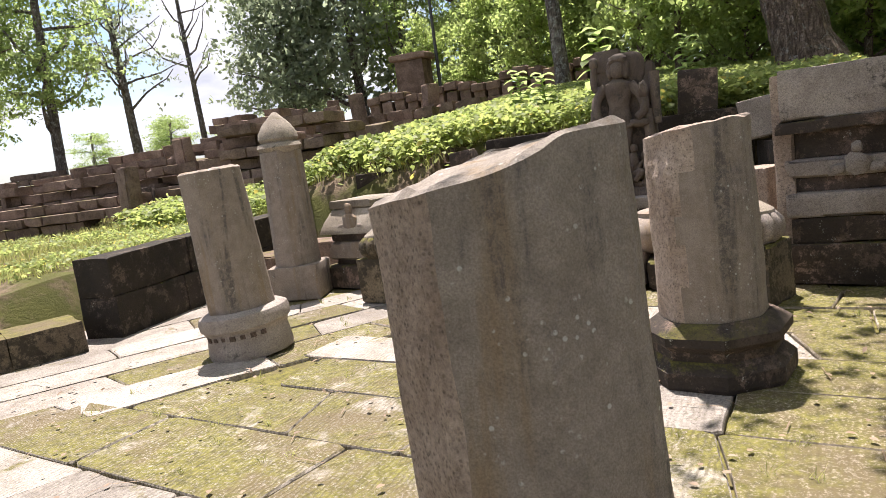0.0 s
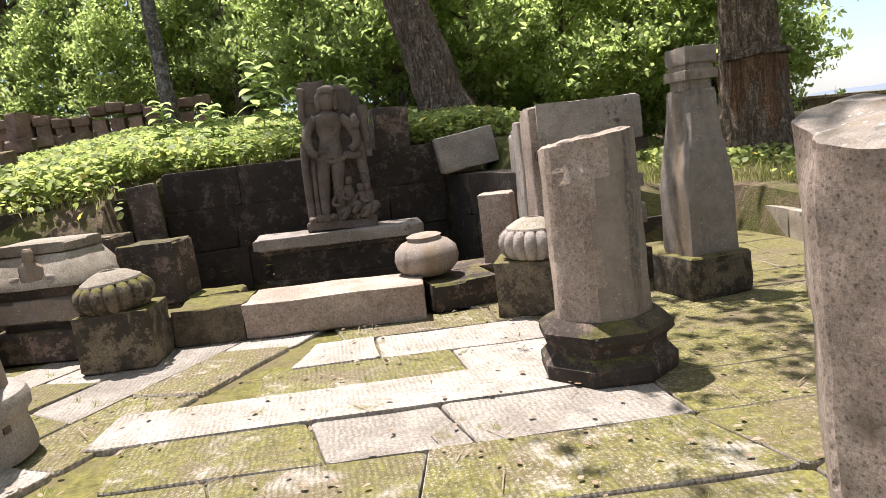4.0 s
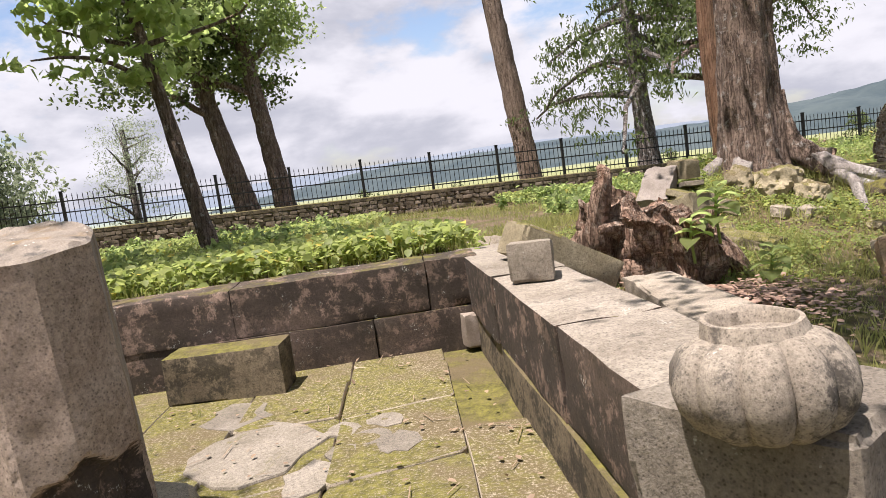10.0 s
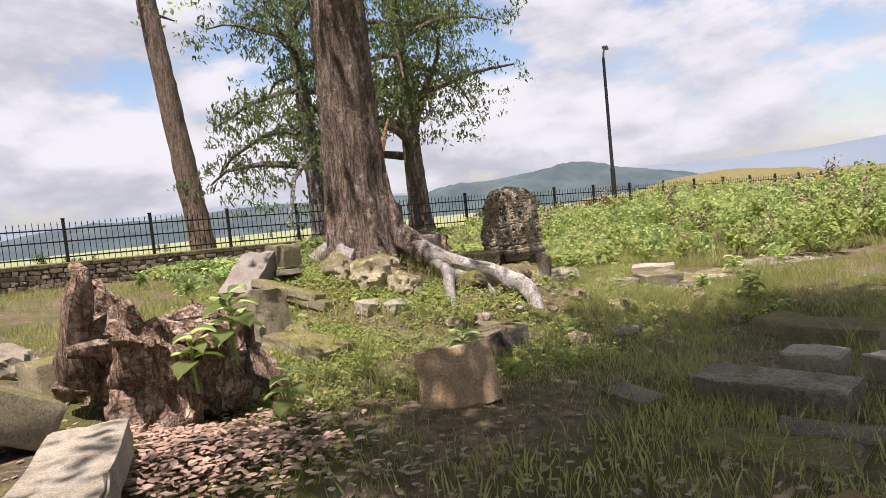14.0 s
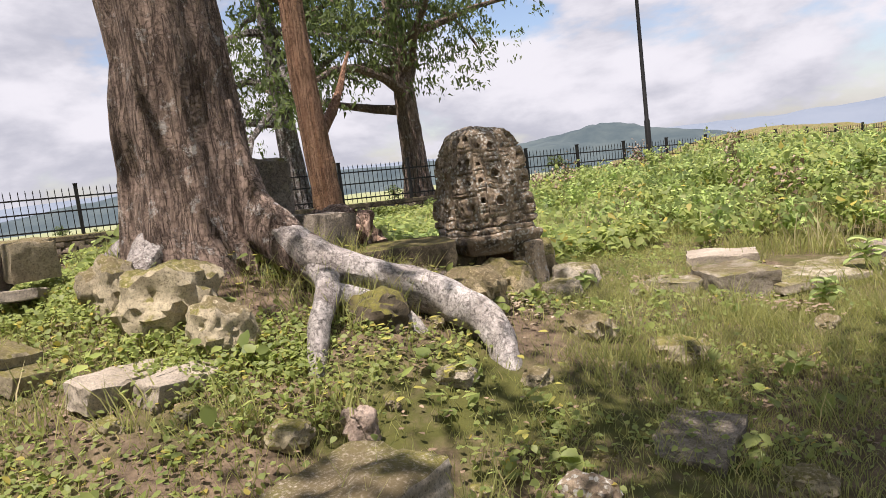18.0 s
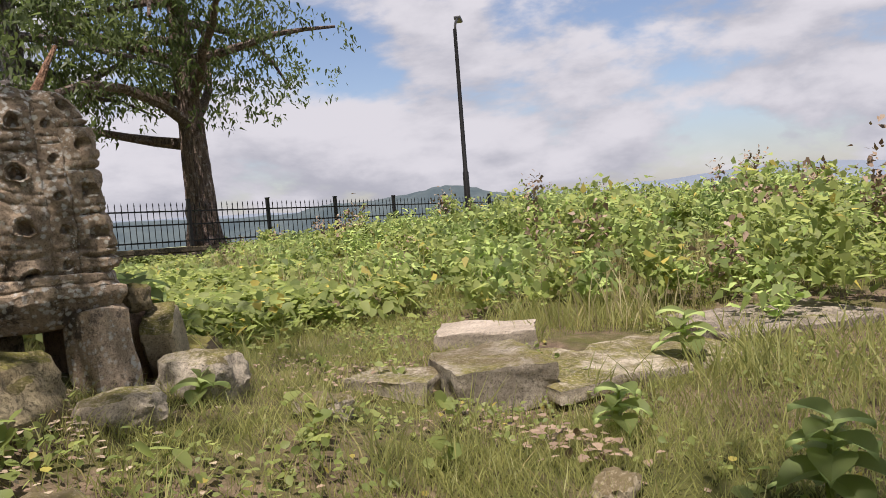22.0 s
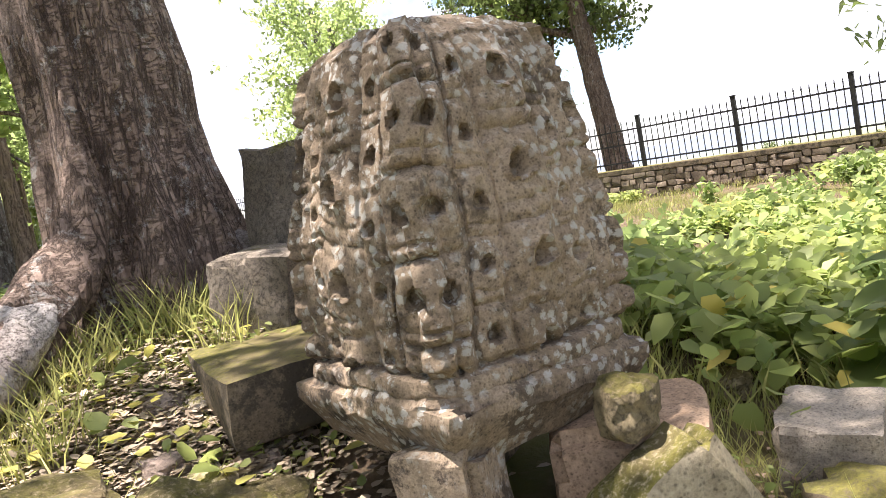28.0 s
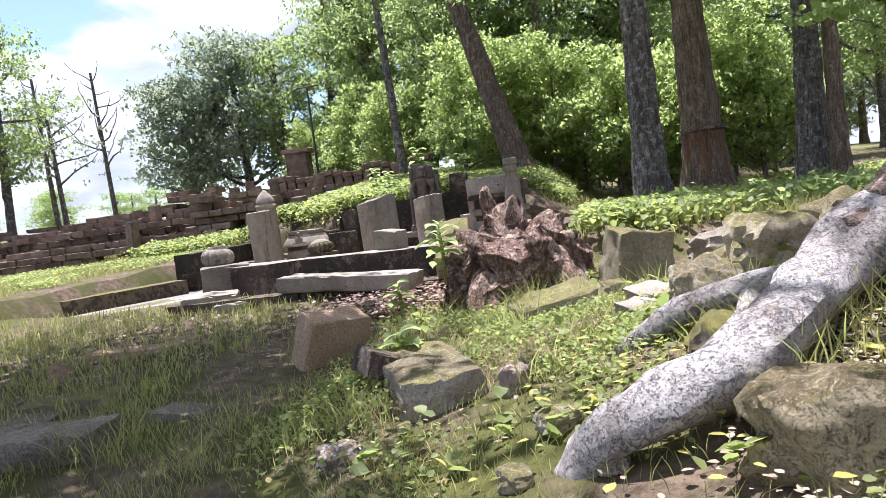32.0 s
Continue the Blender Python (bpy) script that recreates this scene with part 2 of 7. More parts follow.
def simple(name, a, b, scale=6.0, rough=0.9, relief=0.3, metal=0.0, fine=40.0):
    m = bpy.data.materials.new(name)
    nt = nodes_of(m)
    pos = add(nt, "ShaderNodeNewGeometry").outputs["Position"]
    n = noise_node(nt, pos, scale, 7.0, 0.68, 0.3)
    p = finish(nt, mix_node(nt, ramp_node(nt, n, 0.32, 0.68), a, b), rough, noise_node(nt, pos, fine, 5.0, 0.7), relief, 0.02)
    p.inputs["Metallic"].default_value = metal
    return m


def bark(name, a, b, pale=None, pale_amount=0.4, stretch=0.16, scale=9.0, crack_depth=1.0):
    """Furrowed bark: noise drawn out along the trunk, with pale lichen patches."""
    m = bpy.data.materials.new(name)
    nt = nodes_of(m)
    pos = add(nt, "ShaderNodeNewGeometry").outputs["Position"]
    mp = add(nt, "ShaderNodeMapping")
    mp.inputs["Scale"].default_value = (1, 1, stretch)
    nt.links.new(pos, mp.inputs["Vector"])
    ridges = noise_node(nt, mp.outputs["Vector"], scale, 9.0, 0.74, 0.35)
    seam = noise_node(nt, mp.outputs["Vector"], scale * 1.15, 5.0, 0.62, 0.5)
    crack = ramp_node(nt, math_node(nt, "ABSOLUTE", math_node(nt, "MULTIPLY_ADD", seam, 1.0, -0.5)), 0.0, 0.055)
    mp2 = add(nt, "ShaderNodeMapping")
    mp2.inputs["Scale"].default_value = (0.6, 0.6, 1.5)
    nt.links.new(pos, mp2.inputs["Vector"])
    flake = ramp_node(nt, math_node(nt, "ABSOLUTE", math_node(nt, "MULTIPLY_ADD", noise_node(nt, mp2.outputs["Vector"], scale * 0.9, 6.0, 0.7, 0.6), 1.0, -0.5)), 0.0, 0.035, 0.2, 1.0)
    crack = math_node(nt, "MULTIPLY", crack, flake)
    col = mix_node(nt, ramp_node(nt, ridges, 0.35, 0.65), a, b)
    col = mix_node(nt, ramp_node(nt, math_node(nt, "ADD", crack, math_node(nt, "MULTIPLY", noise_node(nt, pos, 5.0, 5.0, 0.7), 0.75)), 0.35, 0.95, 1 - 0.75 * crack_depth, 1.0), tuple(c * 0.4 for c in a), col)
    if pale:
        f = math_node(nt, "MULTIPLY", ramp_node(nt, noise_node(nt, pos, 7.0, 7.0, 0.75), 0.66 - 0.25 * pale_amount, 0.72 - 0.22 * pale_amount), ramp_node(nt, noise_node(nt, pos, 30.0, 3.0, 0.7), 0.35, 0.55))
        col = mix_node(nt, math_node(nt, "MULTIPLY", f, 0.8), col, pale)
    h = math_node(nt, "ADD", math_node(nt, "MULTIPLY", ridges, 0.5), math_node(nt, "MULTIPLY", crack, 0.5))
    finish(nt, col, 0.95, h, 1.0, 0.05)
    return m


def leaf(name, a, b, shine=0.35, through_light=0.35, dry=None):
    """Leaves: two greens mixed leaf by leaf, with light passing through the blade."""
    m = bpy.data.materials.new(name)
    nt = nodes_of(m)
    geo = add(nt, "ShaderNodeNewGeometry")
    rnd = geo.outputs["Random Per Island"]
    big = noise_node(nt, geo.outputs["Position"], 0.9, 3.0, 0.5)
    col = mix_node(nt, math_node(nt, "ADD", math_node(nt, "MULTIPLY", rnd, 0.6), math_node(nt, "MULTIPLY", big, 0.4)), a, b)
    if dry:
        col = mix_node(nt, ramp_node(nt, rnd, 0.965, 0.975), col, dry)
    p = add(nt, "ShaderNodeBsdfPrincipled", Roughness=0.55)
    p.inputs["Specular IOR Level"].default_value = shine
    tr = add(nt, "ShaderNodeBsdfTranslucent")
    brighter = add(nt, "ShaderNodeHueSaturation", Value=2.3, Saturation=1.0)
    nt.links.new(col, brighter.inputs["Color"])
    nt.links.new(col, p.inputs["Base Color"])
    nt.links.new(brighter.outputs["Color"], tr.inputs["Color"])
    mx = add(nt, "ShaderNodeMixShader", Fac=through_light)
    nt.links.new(p.outputs["BSDF"], mx.inputs[1])
    nt.links.new(tr.outputs["BSDF"], mx.inputs[2])
    out = add(nt, "ShaderNodeOutputMaterial")
    nt.links.new(mx.outputs["Shader"], out.inputs["Surface"])
    return m


def ground_material():
    m = bpy.data.materials.new("turf_and_soil")
    nt = nodes_of(m)
    geo = add(nt, "ShaderNodeNewGeometry")
    pos = geo.outputs["Position"]
    soil = mix_node(nt, ramp_node(nt, noise_node(nt, pos, 9.0, 8.0, 0.75), 0.3, 0.7), (0.050, 0.034, 0.021), (0.21, 0.15, 0.098))
    turf = mix_node(nt, noise_node(nt, pos, 3.0, 7.0, 0.7), (0.032, 0.036, 0.009), (0.115, 0.112, 0.025))
    cover = ramp_node(nt, noise_node(nt, pos, 0.9, 8.0, 0.72, 0.3), 0.42, 0.60)
    col = mix_node(nt, cover, soil, turf)
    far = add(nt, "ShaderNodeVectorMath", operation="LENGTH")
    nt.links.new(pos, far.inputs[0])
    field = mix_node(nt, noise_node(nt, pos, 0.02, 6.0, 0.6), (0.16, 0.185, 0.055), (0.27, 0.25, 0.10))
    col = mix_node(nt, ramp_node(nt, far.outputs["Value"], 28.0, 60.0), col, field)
    # Beyond 150 m aerial haze is painted over the ground as blue-grey.
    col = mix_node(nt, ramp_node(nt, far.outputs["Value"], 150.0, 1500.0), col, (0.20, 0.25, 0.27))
    finish(nt, col, 0.95, noise_node(nt, pos, 18.0, 6.0, 0.75), 0.7, 0.05)
    return m


M = {
    "clean_paving": stone("bare_paving_sandstone", (0.20, 0.172, 0.145), (0.31, 0.275, 0.235), dark_amount=0.34, moss=0.26, chisel=0.5, grain=45),
    "paving": stone("pale_paving_sandstone", (0.22, 0.19, 0.15), (0.35, 0.31, 0.26), dark_amount=0.34, moss=0.48, chisel=0.8, grain=45),
    "moss_paving": stone("moss_covered_paving", (0.24, 0.20, 0.145), (0.37, 0.315, 0.24), dark_amount=0.36, moss=0.74, chisel=0.3, grain=45),
    "pink": stone("pinkish_granular_sandstone", (0.205, 0.153, 0.118), (0.325, 0.258, 0.207), dark_amount=0.38, grain=36, lichen=0.35, relief=1.0),
    "streaked": streaked("rain_streaked_sandstone", (0.185, 0.155, 0.125), (0.265, 0.225, 0.185)),
    "buff": streaked("buff_smooth_sandstone", (0.215, 0.172, 0.135), (0.285, 0.235, 0.19)),
    "dark": stone("black_stained_sandstone", (0.090, 0.064, 0.050), (0.235, 0.165, 0.13), dark=(0.022, 0.019, 0.017), dark_amount=0.84, grain=40, moss=0.34, lichen=0.6),
    # Algae black, with the walls' deep shade put into the colour too.
    "black": stone("algae_and_shade_black_sandstone", (0.040, 0.031, 0.026), (0.105, 0.076, 0.060), dark=(0.014, 0.012, 0.011), dark_amount=0.85, grain=50, moss=0.28, lichen=0.2),
    "dark_moss": stone("dark_mossy_sandstone", (0.085, 0.066, 0.046), (0.17, 0.135, 0.09), dark=(0.024, 0.021, 0.017), dark_amount=0.7, grain=50, moss=0.55, moss_side=0.14),
    "white": stone("pale_worn_sandstone", (0.195, 0.162, 0.124), (0.315, 0.27, 0.215), dark_amount=0.46, lichen=0.4, grain=60, relief=0.6, moss=0.22),
    "pale_tan": stone("pale_tan_sandstone", (0.172, 0.145, 0.116), (0.265, 0.230, 0.188), dark_amount=0.42, grain=40, relief=0.8, lichen=0.5, moss=0.12),
    "bare": stone("bare_tan_paving", (0.165, 0.142, 0.112), (0.235, 0.205, 0.168), dark_amount=0.34, grain=50, relief=0.5, moss=0.24),
    "cream": stone("cream_broken_fieldstone", (0.22, 0.185, 0.135), (0.35, 0.305, 0.235), dark_amount=0.36, grain=50, moss=0.42, lichen=0.2, relief=0.8, cracks=0.3),
    "grey": stone("grey_carved_sandstone", (0.17, 0.142, 0.118), (0.29, 0.25, 0.215), dark_amount=0.48, grain=75, lichen=0.2),
    "statue": stone("brown_grey_carved_stone", (0.098, 0.074, 0.058), (0.185, 0.145, 0.116), dark_amount=0.55, grain=80),
    "ruin": stone("dark_red_ruin_sandstone", (0.10, 0.066, 0.05), (0.22, 0.155, 0.12), dark_amount=0.45, grain=30, moss=0.35),
    "spire": stone("lichened_spire_stone", (0.145, 0.108, 0.072), (0.265, 0.204, 0.140), dark=(0.034, 0.028, 0.023), dark_amount=0.62, lichen=0.85, grain=55, relief=0.8),
    "field": stone("field_rock", (0.20, 0.165, 0.105), (0.33, 0.28, 0.19), dark_amount=0.42, grain=40, moss=0.5, lichen=0.25, relief=0.7),
    "mossy_rock": stone("mossy_brown_rock", (0.19, 0.15, 0.085), (0.33, 0.27, 0.165), dark_amount=0.38, grain=40, moss=0.58, relief=0.9, cracks=0.4),
    "moss_slab": stone("thick_green_moss_on_slab", (0.20, 0.165, 0.12), (0.33, 0.29, 0.24), dark_amount=0.45, grain=45, moss=0.86, lichen=0.6, relief=0.9),
    "slab": stone("brown_grey_slab_stone", (0.155, 0.128, 0.098), (0.27, 0.228, 0.18), dark_amount=0.48, grain=50, moss=0.30, relief=0.9, cracks=0.5),
    "red_rock": stone("reddish_brown_slab", (0.25, 0.165, 0.10), (0.34, 0.24, 0.16), dark_amount=0.2, grain=50),
    "wall": stone("rubble_wall_stone", (0.12, 0.092, 0.066), (0.25, 0.20, 0.15), dark_amount=0.55, grain=30, moss=0.3),
    "urn": stone("worn_white_grey_stone", (0.22, 0.185, 0.145), (0.36, 0.31, 0.25), dark_amount=0.58, lichen=0.3, grain=60),
    "dark_bark": bark("dark_furrowed_bark", (0.120, 0.082, 0.062), (0.33, 0.242, 0.188), (0.44, 0.41, 0.37), 0.45, stretch=0.16, scale=14),
    "grey_bark": bark("grey_lichened_bark", (0.10, 0.082, 0.070), (0.26, 0.22, 0.195), (0.45, 0.45, 0.43), 0.6),
    "brown_bark": bark("brown_bark", (0.15, 0.105, 0.075), (0.33, 0.245, 0.185), (0.34, 0.30, 0.24), 0.25),
    "red_wood": bark("bare_reddish_wood", (0.19, 0.098, 0.055), (0.34, 0.20, 0.125), None, stretch=0.05, scale=12),
    "root": stone("white_lichened_root_bark", (0.24, 0.205, 0.18), (0.43, 0.395, 0.36), dark=(0.085, 0.062, 0.05), dark_amount=0.34, lichen=0.7, grain=42, relief=1.0, cracks=0.55),
    "stump": bark("rotten_red_brown_wood", (0.16, 0.088, 0.058), (0.43, 0.300, 0.220), (0.48, 0.39, 0.31), 0.55, stretch=0.25, scale=10),
    "iron": simple("black_painted_iron", (0.012, 0.012, 0.013), (0.03, 0.028, 0.026), 20, 0.5, 0.1, 0.3),
    "lamp": simple("grey_lamp_casing", (0.05, 0.05, 0.05), (0.09, 0.09, 0.09), 20, 0.5, 0.05, 0.4),
    # Aerial haze is painted into both hill colours as blue-grey.
    "hill": simple("haze_painted_hills", (0.125, 0.152, 0.19), (0.15, 0.175, 0.21), 0.004, 1.0, 0.0),
    "near_hill": simple("haze_tinted_wooded_hill", (0.040, 0.058, 0.066), (0.068, 0.088, 0.090), 0.03, 1.0, 0.0),
    "leaf_dark": leaf("dark_green_leaves", (0.036, 0.055, 0.018), (0.095, 0.120, 0.036), through_light=0.42),
    "leaf_mid": leaf("mid_green_leaves", (0.090, 0.130, 0.044), (0.235, 0.28, 0.10), through_light=0.66),
    "leaf_light": leaf("light_green_leaves", (0.125, 0.175, 0.050), (0.275, 0.325, 0.115), through_light=0.66),
    "leaf_under": leaf("undergrowth_leaves", (0.115, 0.160, 0.045), (0.285, 0.325, 0.115), through_light=0.66),
    "leaf_grey": leaf("grey_green_leaves", (0.11, 0.138, 0.085), (0.225, 0.25, 0.165), through_light=0.5),
    "herb": leaf("bright_herb_leaves", (0.105, 0.145, 0.038), (0.285, 0.31, 0.10), through_light=0.48, dry=(0.35, 0.29, 0.07)),
    "grass": leaf("fresh_grass", (0.125, 0.145, 0.042), (0.33, 0.315, 0.115), through_light=0.45, dry=(0.38, 0.32, 0.15)),
    "dry_grass": leaf("dry_straw_grass", (0.22, 0.19, 0.09), (0.42, 0.37, 0.20), through_light=0.3),
    "pale_leaf": leaf("pale_dry_leaves", (0.20, 0.15, 0.10), (0.42, 0.34, 0.24), through_light=0.05),
    "fallen": leaf("fallen_leaves", (0.12, 0.075, 0.048), (0.33, 0.24, 0.16), through_light=0.05),
    "chips": leaf("reddish_wood_chips", (0.16, 0.09, 0.065), (0.40, 0.27, 0.20), through_light=0.02),
    "yellow_leaf": leaf("yellowed_leaves", (0.30, 0.26, 0.05), (0.42, 0.40, 0.11), through_light=0.3),
    "ground": ground_material(),
}


# ---- builders ----
def mesh_of(bm, name):
    me = bpy.data.meshes.new(name)
    bm.to_mesh(me)
    bm.free()
    return me


def put_material(me, mat):
    me.materials.append(M[mat])
    return me


def thing(name, m=None, label="", category="", group="", kind=""):
    ob = new(name)
    ob.empty_display_size = 0.1
    ob.matrix_world = m or Matrix()
    return tagged(ob, label, category, group, kind)


def part(name, bm, mat, parent=None, label="", m=None, smooth=True):
    """Links a bmesh (or a ready mesh) as one mesh object under a thing or a part."""
    me = bm if isinstance(bm, bpy.types.Mesh) else mesh_of(bm, name)
    if not me.materials:
        put_material(me, mat)
    if smooth:
        me.polygons.foreach_set("use_smooth", [True] * len(me.polygons))
        me.set_sharp_from_angle(angle=radians(34))
    ob = new(name, me)
    if parent is not None:
        ob.parent = parent
    if m is not None:
        ob.matrix_basis = m
    if label:
        ob["label"] = label
    return ob


def lone(name, bm, mat, m, label, category, group="", kind="", smooth=True):
    return tagged(part(name, bm, mat, None, "", m, smooth), label, category, group, kind)


def rough_box(sx, sy, sz, seed=0, cuts=3, rough=0.012, chip=0.03, base=True):
    """A hewn block standing on z = 0: rounded, chipped edges and uneven faces."""
    bm = bmesh.new()
    bmesh.ops.create_cube(bm, size=1.0)
    if cuts:
        bmesh.ops.subdivide_edges(bm, edges=bm.edges, cuts=cuts, use_grid_fill=True)
    off = Vector((seed * 7.31, seed * 3.17, seed * 1.73))
    for v in bm.verts:
        c = v.co.copy()
        if cuts >= 3:      # the outermost cuts lie close to the arrises
            for i, size in enumerate((sx, sy, sz)):
                lim = 0.5 - 1 / (cuts + 1)
                e = min(0.5 - max(0.02, chip * 0.7) / size, 0.46)
                if abs(abs(c[i]) - lim) < 1e-4:
                    c[i] = math.copysign(max(e, lim), c[i])
        edges = sum(abs(abs(a) - 0.5) < 1e-4 for a in c)
        p = Vector((c.x * sx, c.y * sy, c.z * sz))
        n = noise.noise_vector(p * 2.7 + off) * 0.6 + noise.noise_vector(p * 8.0 + off) * 0.4 + noise.noise_vector(p * 21.0 + off) * 0.3
        p += n * rough
        if edges >= 2:
            k = chip * (0.16 + 2.6 * max(0.0, noise.noise(p * 4.0 + off) - 0.08)) * (1.0 if edges == 2 else 1.5)
            p -= Vector([math.copysign(k, a) if abs(abs(a) - 0.5) < 1e-4 else 0 for a in c]) * 0.7
        v.co = p + Vector((0, 0, sz / 2))
    return bm


BLOCKS = {}


def block_mesh(sx, sy, sz, mat, seed=0, cuts=3, rough=0.012, chip=0.03):
    key = (round(sx, 2), round(sy, 2), round(sz, 2), mat, seed, cuts)
    if key not in BLOCKS:
        BLOCKS[key] = put_material(mesh_of(rough_box(sx, sy, sz, seed, cuts, rough, chip), "block"), mat)
    return BLOCKS[key]


def boulder(sx, sy, sz, seed=0, sub=3, rough=0.22):
    bm = bmesh.new()
    bmesh.ops.create_icosphere(bm, subdivisions=sub, radius=1.0)
    off = Vector((seed * 5.1, seed * 2.3, seed * 9.7))
    for v in bm.verts:
        d = v.co.normalized()
        q = max(abs(d.x), abs(d.y), abs(d.z))
        k = 0.62 + 0.38 / max(q, 0.3) * 0.8
        k *= 1 + rough * noise.noise(d * 1.6 + off) + rough * 0.45 * noise.noise(d * 4.5 + off) + rough * 0.2 * noise.noise(d * 11 + off)
        v.co = Vector((d.x * sx, d.y * sy, d.z * sz)) * k * 0.5
    return bm


def lathe(profile, sides=32, wobble=0.0, seed=0, turn=0.0, rib=None, cap=True):
    """Rings of (radius, z). rib(angle, i) may scale a ring's radius."""
    bm = bmesh.new()
    rings = []
    for i, (r, z) in enumerate(profile):
        ring = []
        for k in range(sides):
            a = 2 * math.pi * k / sides + turn
            s = rib(a, i) if rib else 1.0
            p = Vector((r * s * math.cos(a), r * s * math.sin(a), z))
            if wobble:
                p += noise.noise_vector(p * 4 + Vector((seed * 3.1, 0, 0))) * wobble + noise.noise_vector(p * 13 + Vector((seed, 5, 0))) * wobble * 0.4
            ring.append(bm.verts.new(p))
        rings.append(ring)
    for a, b in zip(rings, rings[1:]):
        for k in range(sides):
            bm.faces.new((a[k], a[(k + 1) % sides], b[(k + 1) % sides], b[k]))
    if cap:
        bm.faces.new(rings[0][::-1])
        bm.faces.new(rings[-1])
    return bm


def tube(points, radii, sides=10, knobs=0.0, seed=0, ridges=0, depth=0.0):
    """A limb along points; ridges and knobs roughen it."""
    bm = bmesh.new()
    rings = []
    pts = [Vector(p) for p in points]
    side = None
    for i, p in enumerate(pts):
        d = (pts[min(i + 1, len(pts) - 1)] - pts[max(i - 1, 0)]).normalized()
        if side is None:
            side = d.orthogonal().normalized()
        side = (side - d * side.dot(d)).normalized()
        up = d.cross(side)
        ring = []
        for k in range(sides):
            a = 2 * math.pi * k / sides
            r = radii[i]
            if ridges:
                r *= 1 + depth * math.sin(a * ridges + 1.3 * noise.noise(p * 0.7 + Vector((seed, 0, 0))) * 3)
            q = p + (side * math.cos(a) + up * math.sin(a)) * r
            if knobs:
                q += (q - p) * knobs * (noise.noise(q * 3.0 + Vector((seed, 0, 3))) + 0.5 * noise.noise(q * 9.0 + Vector((0, seed, 0))))
            ring.append(bm.verts.new(q))
        rings.append(ring)
    for a, b in zip(rings, rings[1:]):
        for k in range(sides):
            bm.faces.new((a[k], a[(k + 1) % sides], b[(k + 1) % sides], b[k]))
    bm.faces.new(rings[0][::-1])
    bm.faces.new(rings[-1])
    return bm


def curve_points(points, n):
    """A smooth line through points, as n + 1 points (with any further values blended too)."""
    P = np.array(points, float)
    k = len(P)
    out = []
    for s in np.linspace(0, k - 1, n + 1):
        i = min(int(s), k - 2)
        u = s - i
        p0, p1, p2, p3 = P[max(i - 1, 0)], P[i], P[i + 1], P[min(i + 2, k - 1)]
        out.append(0.5 * (2 * p1 + (p2 - p0) * u + (2 * p0 - 5 * p1 + 4 * p2 - p3) * u * u + (3 * p1 - p0 - 3 * p2 + p3) * u ** 3))
    return out


def join(bms):
    out = bmesh.new()
    for b in bms:
        me = mesh_of(b, "piece")
        out.from_mesh(me)
        bpy.data.meshes.remove(me)
    return out


def moved(bm, m):
    bmesh.ops.transform(bm, matrix=m, verts=bm.verts)
    return bm


def quads_mesh(name, corners, mat):
    """A mesh of many loose blades (n x 4 x 3) or leaves (n x 6 x 3)."""
    corners = np.asarray(corners, np.float32)
    n, k = corners.shape[:2]
    me = bpy.data.meshes.new(name)
    me.vertices.add(n * k)
    me.vertices.foreach_set("co", corners.reshape(-1))
    # a leaf of six corners is two four-cornered halves folded along the midrib
    halves = np.array([0, 1, 2, 3] if k == 4 else [0, 1, 2, 3, 0, 3, 4, 5], np.int32)
    index = (np.arange(n, dtype=np.int32)[:, None] * k + halves[None]).reshape(-1)
    me.loops.add(len(index))
    me.loops.foreach_set("vertex_index", index)
    me.polygons.add(len(index) // 4)
    me.polygons.foreach_set("loop_start", np.arange(0, len(index), 4, dtype=np.int32))
    me.update(calc_edges=True)
    return put_material(me, mat)


def leaf_quads(centers, size, rng, droop=0.2, wide=0.55, flat=0.0, jitter=0.35):
    """Pointed oval leaves, folded along the midrib, at the given places."""
    n = len(centers)
    d = rng.normal(size=(n, 3))
    d[:, 2] = d[:, 2] * (1 - flat) - droop
    d /= np.linalg.norm(d, axis=1)[:, None] + 1e-9
    up = rng.normal(size=(n, 3)) * (1 - flat)
    up[:, 2] += 0.6 + 2 * flat
    s = np.cross(d, up)
    s /= np.linalg.norm(s, axis=1)[:, None] + 1e-9
    nrm = np.cross(s, d)
    L = (size * (1 + jitter * rng.uniform(-1, 1, n)))[:, None]
    base = centers - d * L * 0.5
    tip = centers + d * L * 0.5 - np.array([0, 0, 1.0]) * L * droop * 0.3
    lower = centers - d * L * 0.24 + nrm * L * 0.07
    upper = centers + d * L * 0.14 + nrm * L * 0.06
    w = L * wide * 0.5
    return np.stack([base, lower + s * w, upper + s * w * 0.85, tip, upper - s * w * 0.85, lower - s * w], 1)


def leaf_diamonds(centers, size, rng, droop=0.2, wide=0.5, jitter=0.35):
    """Small four-cornered leaves for crowns that stay far off."""
    q = leaf_quads(centers, size, rng, droop, wide, 0.0, jitter)
    return q[:, [0, 1, 3, 5]]


# ---- the lie of the land ----
def smooth(a, b, x):
    u = np.clip((x - a) / (b - a), 0, 1)
    return u * u * (3 - 2 * u)


